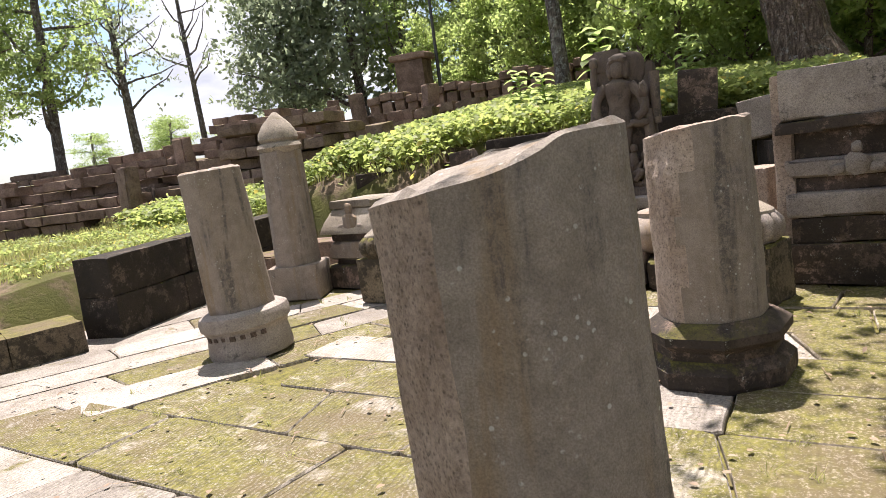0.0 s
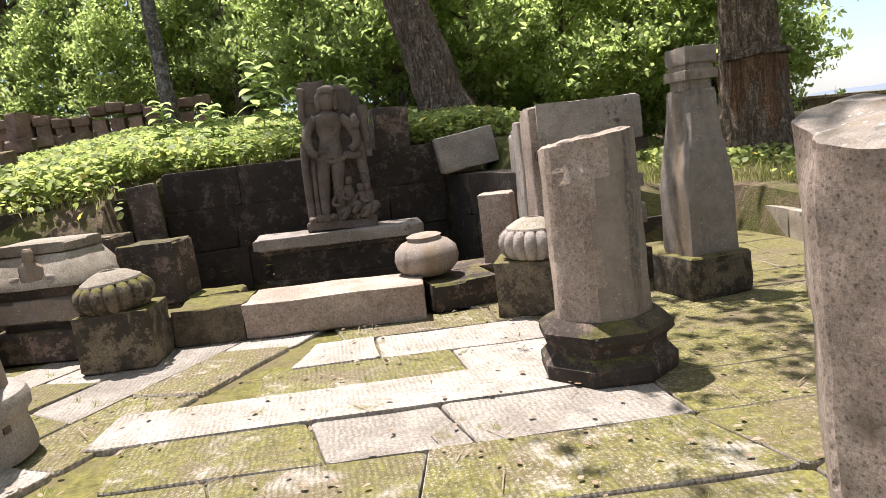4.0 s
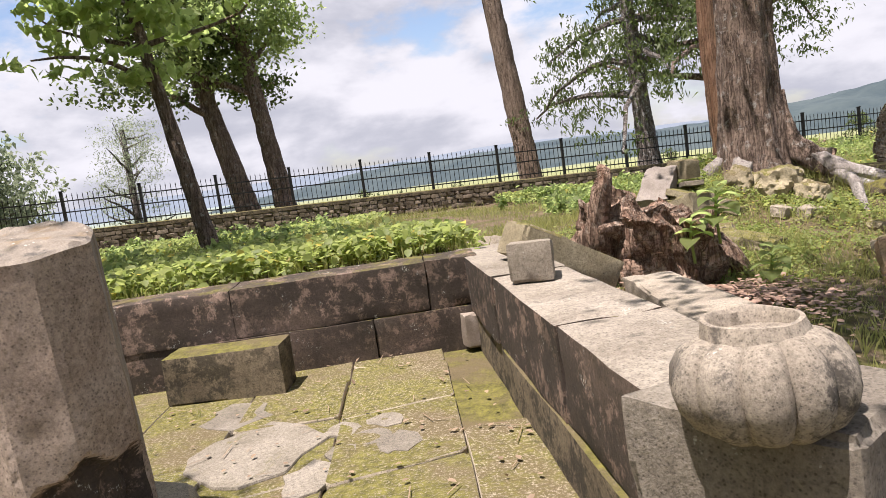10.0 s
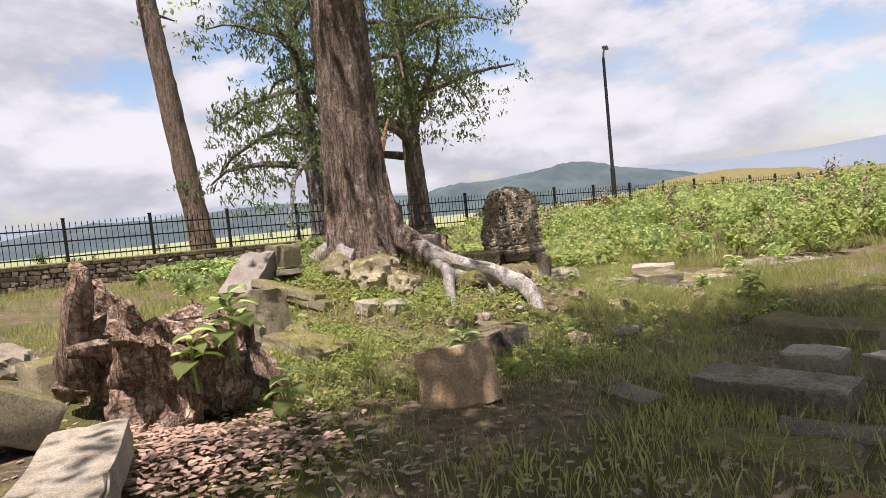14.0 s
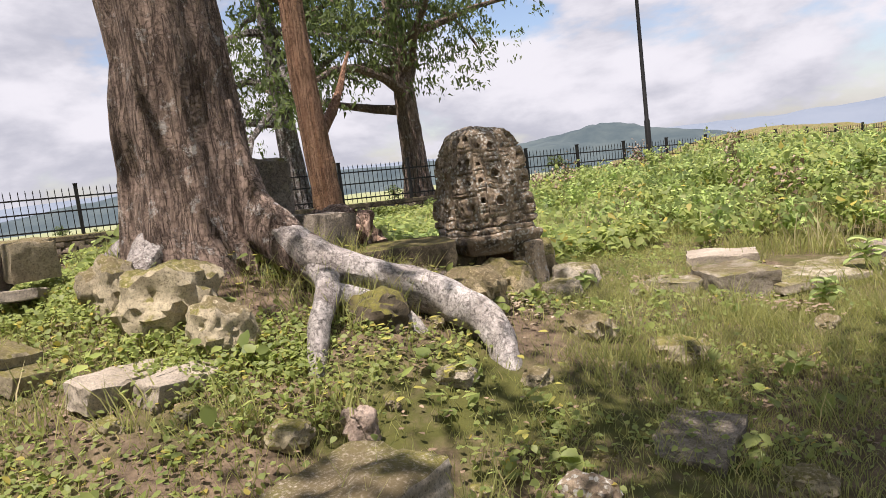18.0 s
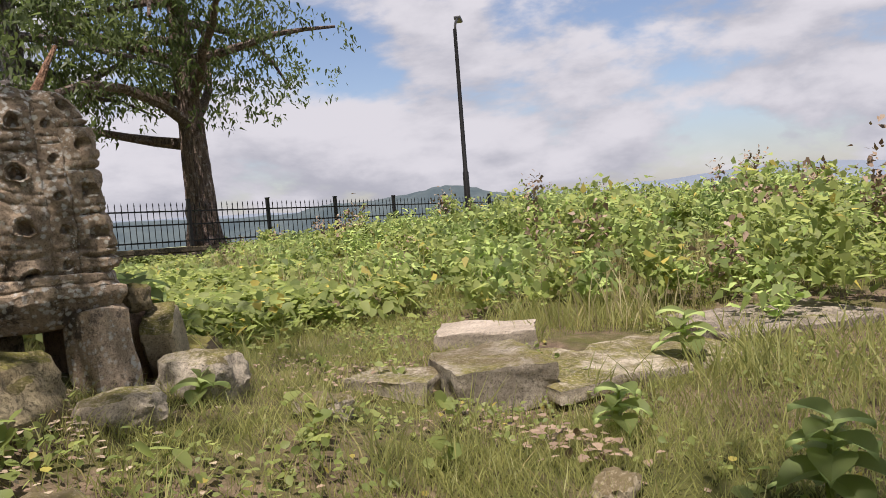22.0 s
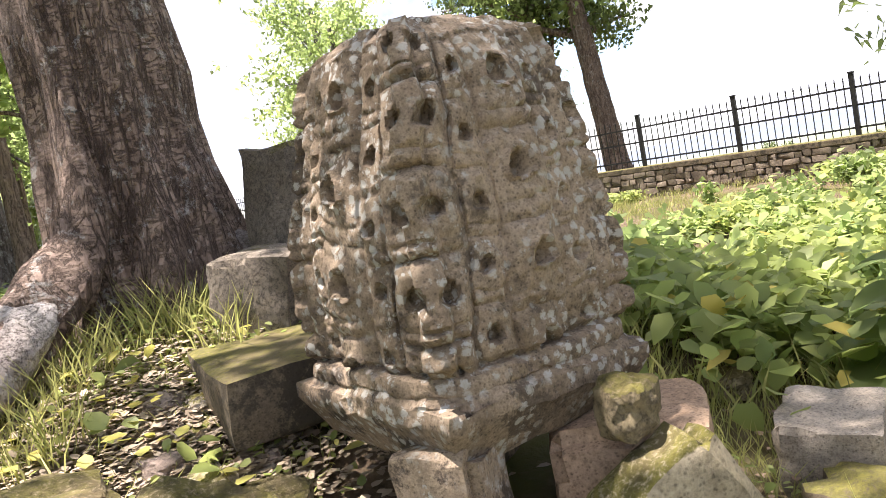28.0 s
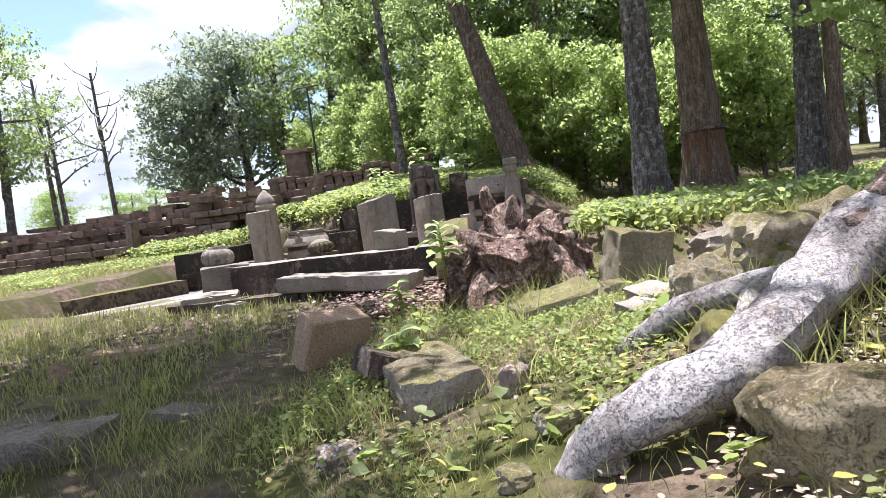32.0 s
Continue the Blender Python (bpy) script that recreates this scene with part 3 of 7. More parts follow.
def land(x, y):
    """Height of the ground."""
    x, y = np.asarray(x, float), np.asarray(y, float)
    south = 0.34 + 0.075 * np.clip(y + 1.3, -5.2, 0)
    south = south + 0.95 * np.exp(-((x - 6.8) ** 2 + (y + 6.0) ** 2) / 6.0) + 0.1 * np.exp(-((x - 3.6) ** 2 + (y + 2.6) ** 2) / 1.5)
    south = south - 0.20 * np.exp(-((x - 2.95) ** 2 + (y + 8.35) ** 2) / 1.6)
    south = south + 0.22 * smooth(-9, -16, y) * smooth(2, 9, x) * smooth(19, 15, x)
    south = south - 0.20 * np.exp(-((x - 3.0) ** 2 + (y + 2.8) ** 2) / 0.4)
    south = south - 0.12 * np.exp(-((x - 4.8) ** 2 + (y + 10.3) ** 2) / 0.6)
    bank = 0.74 - 0.028 * np.clip(x - 3.6, 0, 22)
    north = 0.45 + 0.028 * np.clip(y - 5, 0, 40) + smooth(4.0, 1.6, x) * (smooth(7, 10, y) * 0.95 + 0.075 * np.clip(y - 10, 0, 12))
    west = 0.55 + 0.02 * np.clip(y, 0, 30) + 0.11 * np.clip(y - 9, 0, 14)
    z = south
    z = z + (bank - z) * smooth(-1.7, -0.9, y) * smooth(3.2, 3.6, x)
    z = z + (north - z) * smooth(3.4, 5.0, y)
    z = z + (west - z) * smooth(-5.5, -7.5, x) * smooth(-4, 0, y)
    low = 0.1 - 0.25 * np.abs(y) * 0.02
    z = z + (low - z) * smooth(15, 20, x) * smooth(20, 12, y)
    yard = smooth(-6.9, -6.5, x) * smooth(3.95, 3.7, x - 0.55 * smooth(3.4, 4.4, y)) * smooth(-1.05, -0.8, y) * smooth(8.9, 8.6, y)
    yard = np.maximum(yard, smooth(-3.6, -3.3, x) * smooth(1.25, 1.05, x) * smooth(8, 8.2, y) * smooth(10.2, 10.0, y))
    z = z + (-0.10 - z) * yard
    r = np.hypot(x - 2, y - 2)
    plain = -3.0 - 9.0 * smooth(60, 300, r)
    east = smooth(23, 32, x) + smooth(-24, -45, y)
    z = z + (plain - z) * np.clip(east, 0, 1) * smooth(20, 26, r)
    z = z + (2.5 - z) * smooth(30, 55, r) * smooth(6, 16, y) * smooth(30, 12, x)
    z = z + (-12.0 - z) * smooth(140, 400, r)
    return z


def make_ground():
    fine_x = np.arange(-14, 25, 0.22)
    fine_y = np.arange(-18, 18, 0.22)

    def out(v, sign):
        s, steps, g = v, [], 0.35
        while abs(s) < 4200:
            s += sign * g
            g *= 1.14
            steps.append(s)
        return steps
    xs = np.array(out(fine_x[0], -1)[::-1] + list(fine_x) + out(fine_x[-1], 1))
    ys = np.array(out(fine_y[0], -1)[::-1] + list(fine_y) + out(fine_y[-1], 1))
    X, Y = np.meshgrid(xs, ys)
    Z = land(X, Y)
    Z = Z + 0.035 * np.sin(X * 2.1 + np.sin(Y * 1.7)) * np.sin(Y * 2.6 + X * 0.4) * (np.hypot(X, Y) < 40)
    nx, ny = len(xs), len(ys)
    i = np.arange(nx * ny).reshape(ny, nx)
    faces = np.stack([i[:-1, :-1], i[:-1, 1:], i[1:, 1:], i[1:, :-1]], -1).reshape(-1, 4)
    me = bpy.data.meshes.new("ground")
    me.from_pydata(np.stack([X, Y, Z], -1).reshape(-1, 3).tolist(), [], faces.tolist())
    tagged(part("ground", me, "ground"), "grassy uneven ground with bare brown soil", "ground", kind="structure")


make_ground()
rng = np.random.default_rng(7)


# ---- courtyard floor ----
def slab(poly, thick, seed, mat):
    """One paving slab: an outline with worn edges, a slightly dished top."""
    bm = bmesh.new()
    pts = []
    n = len(poly)
    c = Vector((sum(p[0] for p in poly) / n, sum(p[1] for p in poly) / n))
    for k in range(n):
        a, b = Vector(poly[k]), Vector(poly[(k + 1) % n])
        for u in (0.04, 0.36, 0.68, 0.96):
            p = a.lerp(b, u)
            w = 0.016 * noise.noise(Vector((p.x * 4, p.y * 4, seed)))
            pts.append(p + (c - p).normalized() * (0.012 + abs(w)))
    top = [bm.verts.new((p.x, p.y, 0.008 * noise.noise(Vector((p.x * 2, p.y * 2, seed))))) for p in pts]
    rim = [bm.verts.new((p.x + (p.x - c.x) * 0.012, p.y + (p.y - c.y) * 0.012, -0.012)) for p in pts]
    low = [bm.verts.new((v.co.x, v.co.y, -thick)) for v in rim]
    m = len(pts)
    mid = bm.verts.new((c.x, c.y, -0.004))
    for k in range(m):
        j = (k + 1) % m
        bm.faces.new((mid, top[k], top[j]))
        bm.faces.new((top[k], rim[k], rim[j], top[j]))
        bm.faces.new((rim[k], low[k], low[j], rim[j]))
    return bm


floor = thing("floor", label="uneven sandstone paving, mossy towards one side, with open joints", category="floor", kind="structure")


def lay_rows(origin, ang, rows, u0, u1, keep, mat_of, short=0.55, long=1.7):
    ca, sa = math.cos(ang), math.sin(ang)
    r = random.Random(int(ang * 1000) + 17)
    for v0, v1 in rows:
        u = u0 + r.uniform(-0.5, 0.2)
        sk0 = 0.0
        while u < u1:
            w = r.uniform(short, long)
            sk1 = r.uniform(-0.12, 0.12)
            q = [(u + sk0, v0 + r.uniform(-.015, .015)), (u + w + sk1, v0 + r.uniform(-.015, .015)), (u + w - sk1, v1), (u - sk0, v1)]
            poly = [(origin[0] + a * ca - b * sa, origin[1] + a * sa + b * ca) for a, b in q]
            cx, cy = sum(p[0] for p in poly) / 4, sum(p[1] for p in poly) / 4
            if keep(cx, cy):
                o = part("paving_slab", slab(poly, 0.09, u * 3.1 + v0, mat_of(cx, cy)), mat_of(cx, cy), floor, smooth=False)
                o.location.z = r.uniform(-0.006, 0.012)
            sk0 = sk1
            u += w


def pale_side(x, y):
    if x < 0.95 - 0.12 * (y - 4.2) and y > 1.0:
        return "clean_paving" if 4.2 < y < 5.0 or noise.noise(Vector((x * 1.7, y * 1.7, 2))) > 0.12 else "paving"
    return "moss_paving"


def in_yard(x, y):
    return -6.6 < x < 3.9 + 0.5 * (y > 4.3) and -0.85 < y < 8.7


def west_part(x, y):
    return x < -2.62 - 0.62 * (4.4 - y)


ROW = radians(-6.3)
lay_rows((-2.5, 4.42), ROW, [(0.0, 0.57)], 0.02, 3.4, lambda x, y: True, pale_side, 3.3, 3.4)
lay_rows((-2.5, 4.42), ROW, [(0.57, 1.14), (1.14, 1.78), (1.78, 2.35)], -0.2, 6.9, lambda x, y: in_yard(x, y) and not west_part(x, y), pale_side, 0.6, 1.5)
lay_rows((-2.5, 4.42), ROW, [(2.35, 3.1), (3.1, 3.9), (3.9, 4.7)], -0.2, 6.9, lambda x, y: in_yard(x, y) and not west_part(x, y) and x > 0.6, pale_side, 0.7, 1.6)
lay_rows((-2.5, 4.42), ROW, [(-0.62, 0.0), (-1.3, -0.62), (-2.05, -1.3), (-2.75, -2.05), (-3.5, -2.75), (-4.3, -3.5), (-5.3, -4.3)], -2.5, 6.6,
         lambda x, y: in_yard(x, y) and not west_part(x, y), pale_side, 0.75, 1.6)
lay_rows((-2.62, 4.4), radians(58), [(0.0, 0.62), (0.62, 1.2), (1.2, 1.75), (1.75, 2.3), (2.3, 2.9), (2.9, 3.5), (3.5, 4.2), (4.2, 5.0), (5.0, 5.8), (5.8, 6.5)], -7.5, 6.5,
         lambda x, y: in_yard(x, y) and west_part(x, y) and not (y > 8.3 and x > -3), lambda x, y: "clean_paving" if noise.noise(Vector((x * 1.5, y * 1.5, 8))) > -0.1 else "paving", 0.9, 2.2)

bed = bmesh.new()
for p in [(-6.7, -0.9), (3.6, -0.9), (3.8, 3.6), (4.6, 8.7), (-6.7, 8.7)]:
    bed.verts.new((*p, -0.035))
bed.faces.new(bed.verts)
bmesh.ops.triangulate(bed, faces=bed.faces)
part("joint_filling", bed, "dark_moss", floor, "mossy earth in the joints")

# bare pale patches in the moss
for k, (x, y, s) in enumerate([(1.50, 0.95, 0.50), (1.60, 0.40, 0.19), (1.38, 0.22, 0.20), (1.20, 0.08, 0.19), (1.64, 0.12, 0.17), (0.92, 0.62, 0.26), (2.3, 1.15, 0.34), (1.22, 0.42, 0.15)]):
    r = random.Random(k)
    poly = [(x + s * (0.66 + 0.5 * r.random()) * math.cos(a), y + s * (0.52 + 0.45 * r.random()) * math.sin(a)) for a in [i * 2 * math.pi / 11 + 0.4 * r.random() for i in range(11)]]
    o = part("bare_slab", slab(poly, 0.03, k + 40, "bare"), "bare", floor, "bare pale sandstone patch", smooth=False)
    o.location.z = 0.011


# ---- walls of the court ----
def course_wall(name, p0, p1, thick, courses, mat, label, seed, lens=(0.7, 1.5), out=0.0, mats=None):
    """A dry wall of hewn blocks laid in courses from p0 to p1 (its inner face)."""
    a, b = Vector(p0), Vector(p1)
    d = (b - a).normalized()
    L = (b - a).length
    w = thing(name, Matrix.Translation((a.x, a.y, 0)) @ Matrix.Rotation(math.atan2(d.y, d.x), 4, "Z"), label, "wall", kind="structure")
    r = random.Random(seed)
    for ci, (z0, z1) in enumerate(courses):
        u = 0.0
        while u < L - 0.05:
            l = min(r.uniform(*lens), L - u)
            if L - u - l < 0.35:
                l = L - u
            mm = (mats or [mat])[ci % len(mats or [mat])]
            bm = rough_box(l - 0.004, abs(thick) + r.uniform(-0.02, 0.02), z1 - z0 - 0.002, r.randint(0, 999), 6, 0.014, 0.012)
            part("stone_block", bm, mm, w, m=pose(u + l / 2, -thick / 2 + r.uniform(-0.015, 0.015), z0))
            u += l
    return w


course_wall("wall_east", (3.52, 3.0), (3.12, -0.93), -0.5, [(-0.1, 0.36), (0.36, 0.80)], "dark", "low black-stained sandstone court wall of two courses", 3, (1.2, 2.0))
course_wall("wall_south", (3.75, -0.88), (-0.75, -0.62), -0.54, [(-0.1, 0.30), (0.30, 0.79)], "dark", "low black-stained court wall with pale worn top slabs", 5, (1.5, 2.3), mats=["dark_moss", "dark"])
def pale_tops(w, mat="pale_tan"):
    """Gives the upper faces of a wall's blocks a second, paler stone."""
    for ob in w.children:
        if max(ob.location.z, ob.matrix_basis.translation.z) < 0.2:
            continue
        ob.data.materials.append(M[mat])
        for p in ob.data.polygons:
            if p.normal.z > 0.75:
                p.material_index = 1


pale_tops(bpy.data.objects["wall_south"])
course_wall("wall_north", (-3.15, 9.95), (0.62, 9.85), 0.0 - 0.55, [(-0.1, 0.5), (0.5, 1.08), (1.08, 1.6)], "black", "tall black-stained retaining wall behind the image", 8, (0.8, 1.6))
course_wall("wall_north_return", (0.66, 9.8), (1.15, 7.9), -0.5, [(-0.1, 0.6), (0.6, 1.15)], "black", "black-stained return wall", 9, (0.6, 1.0))
course_wall("wall_north_low", (-4.9, 8.9), (-3.2, 9.6), -0.6, [(-0.1, 0.55), (0.55, 1.0), (1.0, 1.35)], "black", "stepped dark sandstone wall", 10, (0.6, 0.95))
course_wall("wall_west", (-6.05, 4.85), (-6.75, 8.9), 0.5, [(-0.1, 0.45), (0.45, 0.9)], "black", "low dark sandstone wall on the lawn side", 11, (0.8, 1.6))
course_wall("wall_west_step", (-7.3, 2.2), (-6.15, 4.75), 0.7, [(-0.1, 0.32)], "dark_moss", "low mossy dark stone step", 12, (0.8, 1.4))
course_wall("curb_east", (3.55, 3.75), (4.12, 6.55), 0.55, [(-0.1, 0.38)], "dark_moss", "mossy dark sandstone kerb", 13, (0.9, 1.6))
course_wall("curb_east_far", (4.12, 6.6), (4.5, 8.6), 0.6, [(-0.1, 0.34)], "white", "pale slab kerb under the trees", 14, (0.9, 1.4))
course_wall("curb_north", (4.4, 8.75), (2.1, 8.6), 0.4, [(-0.1, 0.3)], "black", "dark low sandstone kerb stones", 15)


def hewn(name, x, y, z, sx, sy, sz, mat, label, rz=0.0, rx=0.0, ry=0.0, seed=0, group="", cuts=5, rough=0.018, chip=0.03, category="stone block"):
    return lone(name, rough_box(sx, sy, sz, seed, cuts, rough, chip), mat, pose(x, y, z, rx, ry, rz), label, category, group)


hewn("stone_block", 2.93, 1.26, 0, 0.96, 0.36, 0.40, "dark_moss", "mossy dark step block against the court wall", 78, seed=21)
hewn("stone_block", 3.2, 3.6, -0.02, 0.52, 0.36, 0.36, "slab", "brown broken block by the kerb", 40, 4, 6, seed=22, rough=0.05)
hewn("stone_block", 3.05, -0.78, 0, 0.16, 0.14, 0.30, "buff", "small upright stone in the wall corner", 5, seed=23)

# the long step before the image
hewn("bench_stone", -2.22, 7.0, 0, 0.66, 0.6, 0.34, "dark_moss", "mossy dark hewn step stone", -8, seed=24, group="step before the image")
hewn("bench_stone", -1.06, 6.86, 0, 1.68, 0.72, 0.33, "pink", "long pale worn step stone with rough front", -8.5, seed=25, group="step before the image", cuts=8)
hewn("bench_stone", 0.12, 6.86, 0, 0.68, 0.62, 0.27, "dark", "dark hewn worn step stone", 6, seed=26, group="step before the image")
hewn("bench_stone", -2.5, 7.75, 0, 0.95, 0.4, 0.32, "dark_moss", "moss-topped dark riser stone", -4, seed=27)
hewn("bench_stone", -2.95, 6.95, 0, 0.75, 0.5, 0.3, "dark_moss", "dark low hewn stone block", -6, seed=28)
hewn("bench_stone", 0.35, 7.55, 0, 0.9, 0.5, 0.25, "dark", "dark stone at the foot of the wall", 2, seed=29)


# ---- carved things of the court ----
def oct_shaft(r0, r1, z0, z1, seed, slope=(0, 0), dents=(), rings=14, sides=8, turn=0.0, wob=0.008, per=5, bite=None, dip=0.0):
    """An eight-sided broken shaft: flat faces, chipped arrises, a rough sloping top."""
    bm = bmesh.new()
    rows = []
    n = sides * per
    for i in range(rings + 1):
        u = i / rings
        r = r0 + (r1 - r0) * u
        row = []
        for k in range(n):
            f, s = divmod(k, per)
            a0, a1 = 2 * math.pi * f / sides + turn, 2 * math.pi * (f + 1) / sides + turn
            w = s / per
            p = Vector((math.cos(a0), math.sin(a0), 0)).lerp(Vector((math.cos(a1), math.sin(a1), 0)), w) * r
            if s == 0:
                p *= 0.975 - 0.02 * abs(noise.noise(Vector((f, i * 0.7, seed))))
            zt = z1 + slope[0] * p.x + slope[1] * p.y - dip * max(0.0, -0.78 * p.x - 0.62 * p.y + 0.05) + 0.02 * noise.noise(Vector((p.x * 5, p.y * 5, seed)))
            z = z0 + (zt - z0) * u
            q = Vector((p.x, p.y, z))
            q += noise.noise_vector(q * 6 + Vector((seed, 0, 0))) * wob
            for dx, dy, dz, rad, dep in dents:
                k2 = math.exp(-((q - Vector((dx, dy, dz))).length / rad) ** 2)
                q -= Vector((q.x, q.y, 0)).normalized() * dep * k2
            if bite:
                off = (math.atan2(q.y, q.x) - bite[0] + math.pi) % (2 * math.pi) - math.pi
                edge = bite[2] + 0.09 * noise.noise(Vector((off * 2.2, seed, 4))) - 0.10 * (off / bite[1]) ** 2
                cut = max(0.0, min(1.0, (edge - q.z) / 0.05)) * max(0.0, min(1.0, (bite[1] - abs(off)) / 0.25))
                q.x *= 1 - bite[3] * cut
                q.y *= 1 - bite[3] * cut
                q += noise.noise_vector(q * 14) * 0.02 * cut
            row.append(bm.verts.new(q))
        rows.append(row)
    for a, b in zip(rows, rows[1:]):
        for k in range(n):
            bm.faces.new((a[k], a[(k + 1) % n], b[(k + 1) % n], b[k]))
    bm.faces.new(rows[0][::-1])
    ring = rows[-1]
    for f in (0.94, 0.75, 0.5, 0.25):
        nxt = []
        for v in rows[-1]:
            x, y = v.co.x * f, v.co.y * f
            z = z1 + slope[0] * x + slope[1] * y - dip * max(0.0, -0.78 * x - 0.62 * y + 0.05) + 0.02 * noise.noise(Vector((x * 5, y * 5, seed))) + 0.016 * noise.noise(Vector((x * 14, y * 14, seed))) + 0.010
            nxt.append(bm.verts.new((x, y, z)))
        for k in range(n):
            bm.faces.new((ring[k], ring[(k + 1) % n], nxt[(k + 1) % n], nxt[k]))
        ring = nxt
    bm.faces.new(ring)
    return bm


def flat(me_ob):
    me_ob.data.polygons.foreach_set("use_smooth", [False] * len(me_ob.data.polygons))
    return me_ob




def mat_by_side(ob, mat, heading, half):
    """Gives the faces that look towards a heading a second stone, as where a shaft has split."""
    ob.data.materials.append(M[mat])
    for p in ob.data.polygons:
        a = math.atan2(p.normal.y, p.normal.x)
        d = (a - heading + math.pi) % (2 * math.pi) - math.pi
        if abs(d) < half and p.normal.z < 0.6:
            p.material_index = 1


c = thing("broken_pillar", pose(0.63, 4.37, 0, 0, -1.2, 0), "broken octagonal sandstone pillar on a dark moulded base", "pillar", "broken pillars")
flat(part("shaft", oct_shaft(0.325, 0.315, 0.36, 1.50, 2.0, (0.10, -0.05), [(-0.2, -0.25, 1.45, 0.14, 0.05)], turn=radians(12)), "pink", c, "pinkish granular shaft"))
mat_by_side(c.children[0], "buff", radians(-40), radians(62))
flat(part("base", lathe([(0.44, 0), (0.45, 0.03), (0.45, 0.11), (0.40, 0.16), (0.385, 0.17), (0.385, 0.22), (0.42, 0.25), (0.44, 0.27), (0.44, 0.32), (0.38, 0.36), (0.34, 0.385)], 8, 0.006, 3, radians(12)), "dark", c, "dark moulded octagonal base"))

c = thing("broken_pillar", pose(-3.36, 4.58, 0, 1.5, -3.5, 0), "leaning grey-buff pillar on a round moulded base", "pillar", "broken pillars")
flat(part("shaft", oct_shaft(0.315, 0.285, 0.40, 1.66, 5.0, (-0.05, 0.02), turn=radians(20), wob=0.004), "buff", c))
part("base", lathe([(0.37, 0), (0.38, 0.04), (0.37, 0.14), (0.36, 0.2), (0.37, 0.25), (0.40, 0.28), (0.405, 0.34), (0.39, 0.39), (0.34, 0.42)], 40, 0.006, 4), "grey", c, "round base with a band of carved squares")
for k in range(7):
    a = radians(250 + k * 14)
    part("carved_square", rough_box(0.05, 0.02, 0.045, k, 0, 0.0, 0.004), "dark", c.children[1], m=pose(0.366 * math.cos(a), 0.366 * math.sin(a), 0.19, 0, 0, math.degrees(a) + 90))

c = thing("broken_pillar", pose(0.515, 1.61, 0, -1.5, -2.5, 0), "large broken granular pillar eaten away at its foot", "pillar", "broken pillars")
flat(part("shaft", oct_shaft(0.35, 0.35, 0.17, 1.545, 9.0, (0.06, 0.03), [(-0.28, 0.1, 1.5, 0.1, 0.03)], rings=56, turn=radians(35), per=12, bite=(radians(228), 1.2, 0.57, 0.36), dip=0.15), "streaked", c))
mat_by_side(c.children[0], "pink", radians(205), radians(72))
# Recessed faces of the eaten foot take the dark stone.
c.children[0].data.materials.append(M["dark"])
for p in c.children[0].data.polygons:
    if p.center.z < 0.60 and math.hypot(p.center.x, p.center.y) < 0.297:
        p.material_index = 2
flat(part("base", lathe([(0.53, 0), (0.54, 0.04), (0.53, 0.11), (0.50, 0.15), (0.20, 0.17)], 8, 0.012, 6, radians(35)), "white", c, "pale chipped octagonal base slab"))

c = thing("capped_pillar", pose(-4.42, 6.68, 0, 0, 0, 20), "buff pillar stub with a domed capital, on a square block", "pillar", "broken pillars")
part("block", rough_box(0.62, 0.62, 0.42, 31, 4, 0.01, 0.02), "buff", c)
flat(part("shaft", oct_shaft(0.29, 0.26, 0.42, 1.80, 11.0, (0, 0), [(0.2, -0.2, 1.75, 0.1, 0.05)], turn=radians(10), wob=0.004), "buff", c))
part("capital", lathe([(0.22, 1.78), (0.25, 1.82), (0.27, 1.85), (0.25, 1.89), (0.21, 1.91), (0.24, 1.95), (0.23, 2.02), (0.17, 2.12), (0.09, 2.20), (0.03, 2.26), (0.0, 2.27)], 32, 0.004, 7, cap=False), "white", c, "pale domed capital")

c = thing("square_pillar", pose(2.17, 5.84, 0, 0, 0, 6), "tall worn square pillar with a stepped top, on a dark block", "pillar", "broken pillars")
part("block", rough_box(0.62, 0.60, 0.37, 33, 4, 0.012, 0.02), "dark_moss", c, "dark mossy block")
bm = rough_box(0.47, 0.44, 1.42, 34, 9, 0.010, 0.02)
for v in bm.verts:          # drawn in above, its front corner split away
    u = max(0.0, min(1.0, (v.co.z - 0.45) / 0.85))
    k = 1 - 0.34 * u * u * (3 - 2 * u)
    v.co.x *= k
    v.co.y *= k
    if v.co.x < -0.02 and v.co.y < 0.0 and v.co.z > 0.75:
        v.co.x += 0.05 * min(1.0, (v.co.z - 0.75) / 0.3)
part("shaft", bm, "streaked", c, "tapering worn shaft", m=pose(0, 0, 0.36))
part("neck", rough_box(0.25, 0.24, 0.10, 35, 4, 0.006, 0.012), "buff", c, m=pose(0.01, 0, 1.77))
part("collar", rough_box(0.32, 0.31, 0.085, 38, 4, 0.006, 0.012), "buff", c, m=pose(0.01, 0, 1.86))
part("collar", rough_box(0.27, 0.26, 0.06, 39, 4, 0.006, 0.012), "buff", c, m=pose(0.01, 0, 1.93))
part("head", rough_box(0.31, 0.30, 0.15, 36, 5, 0.012, 0.03), "streaked", c, m=pose(0.02, 0, 1.985))

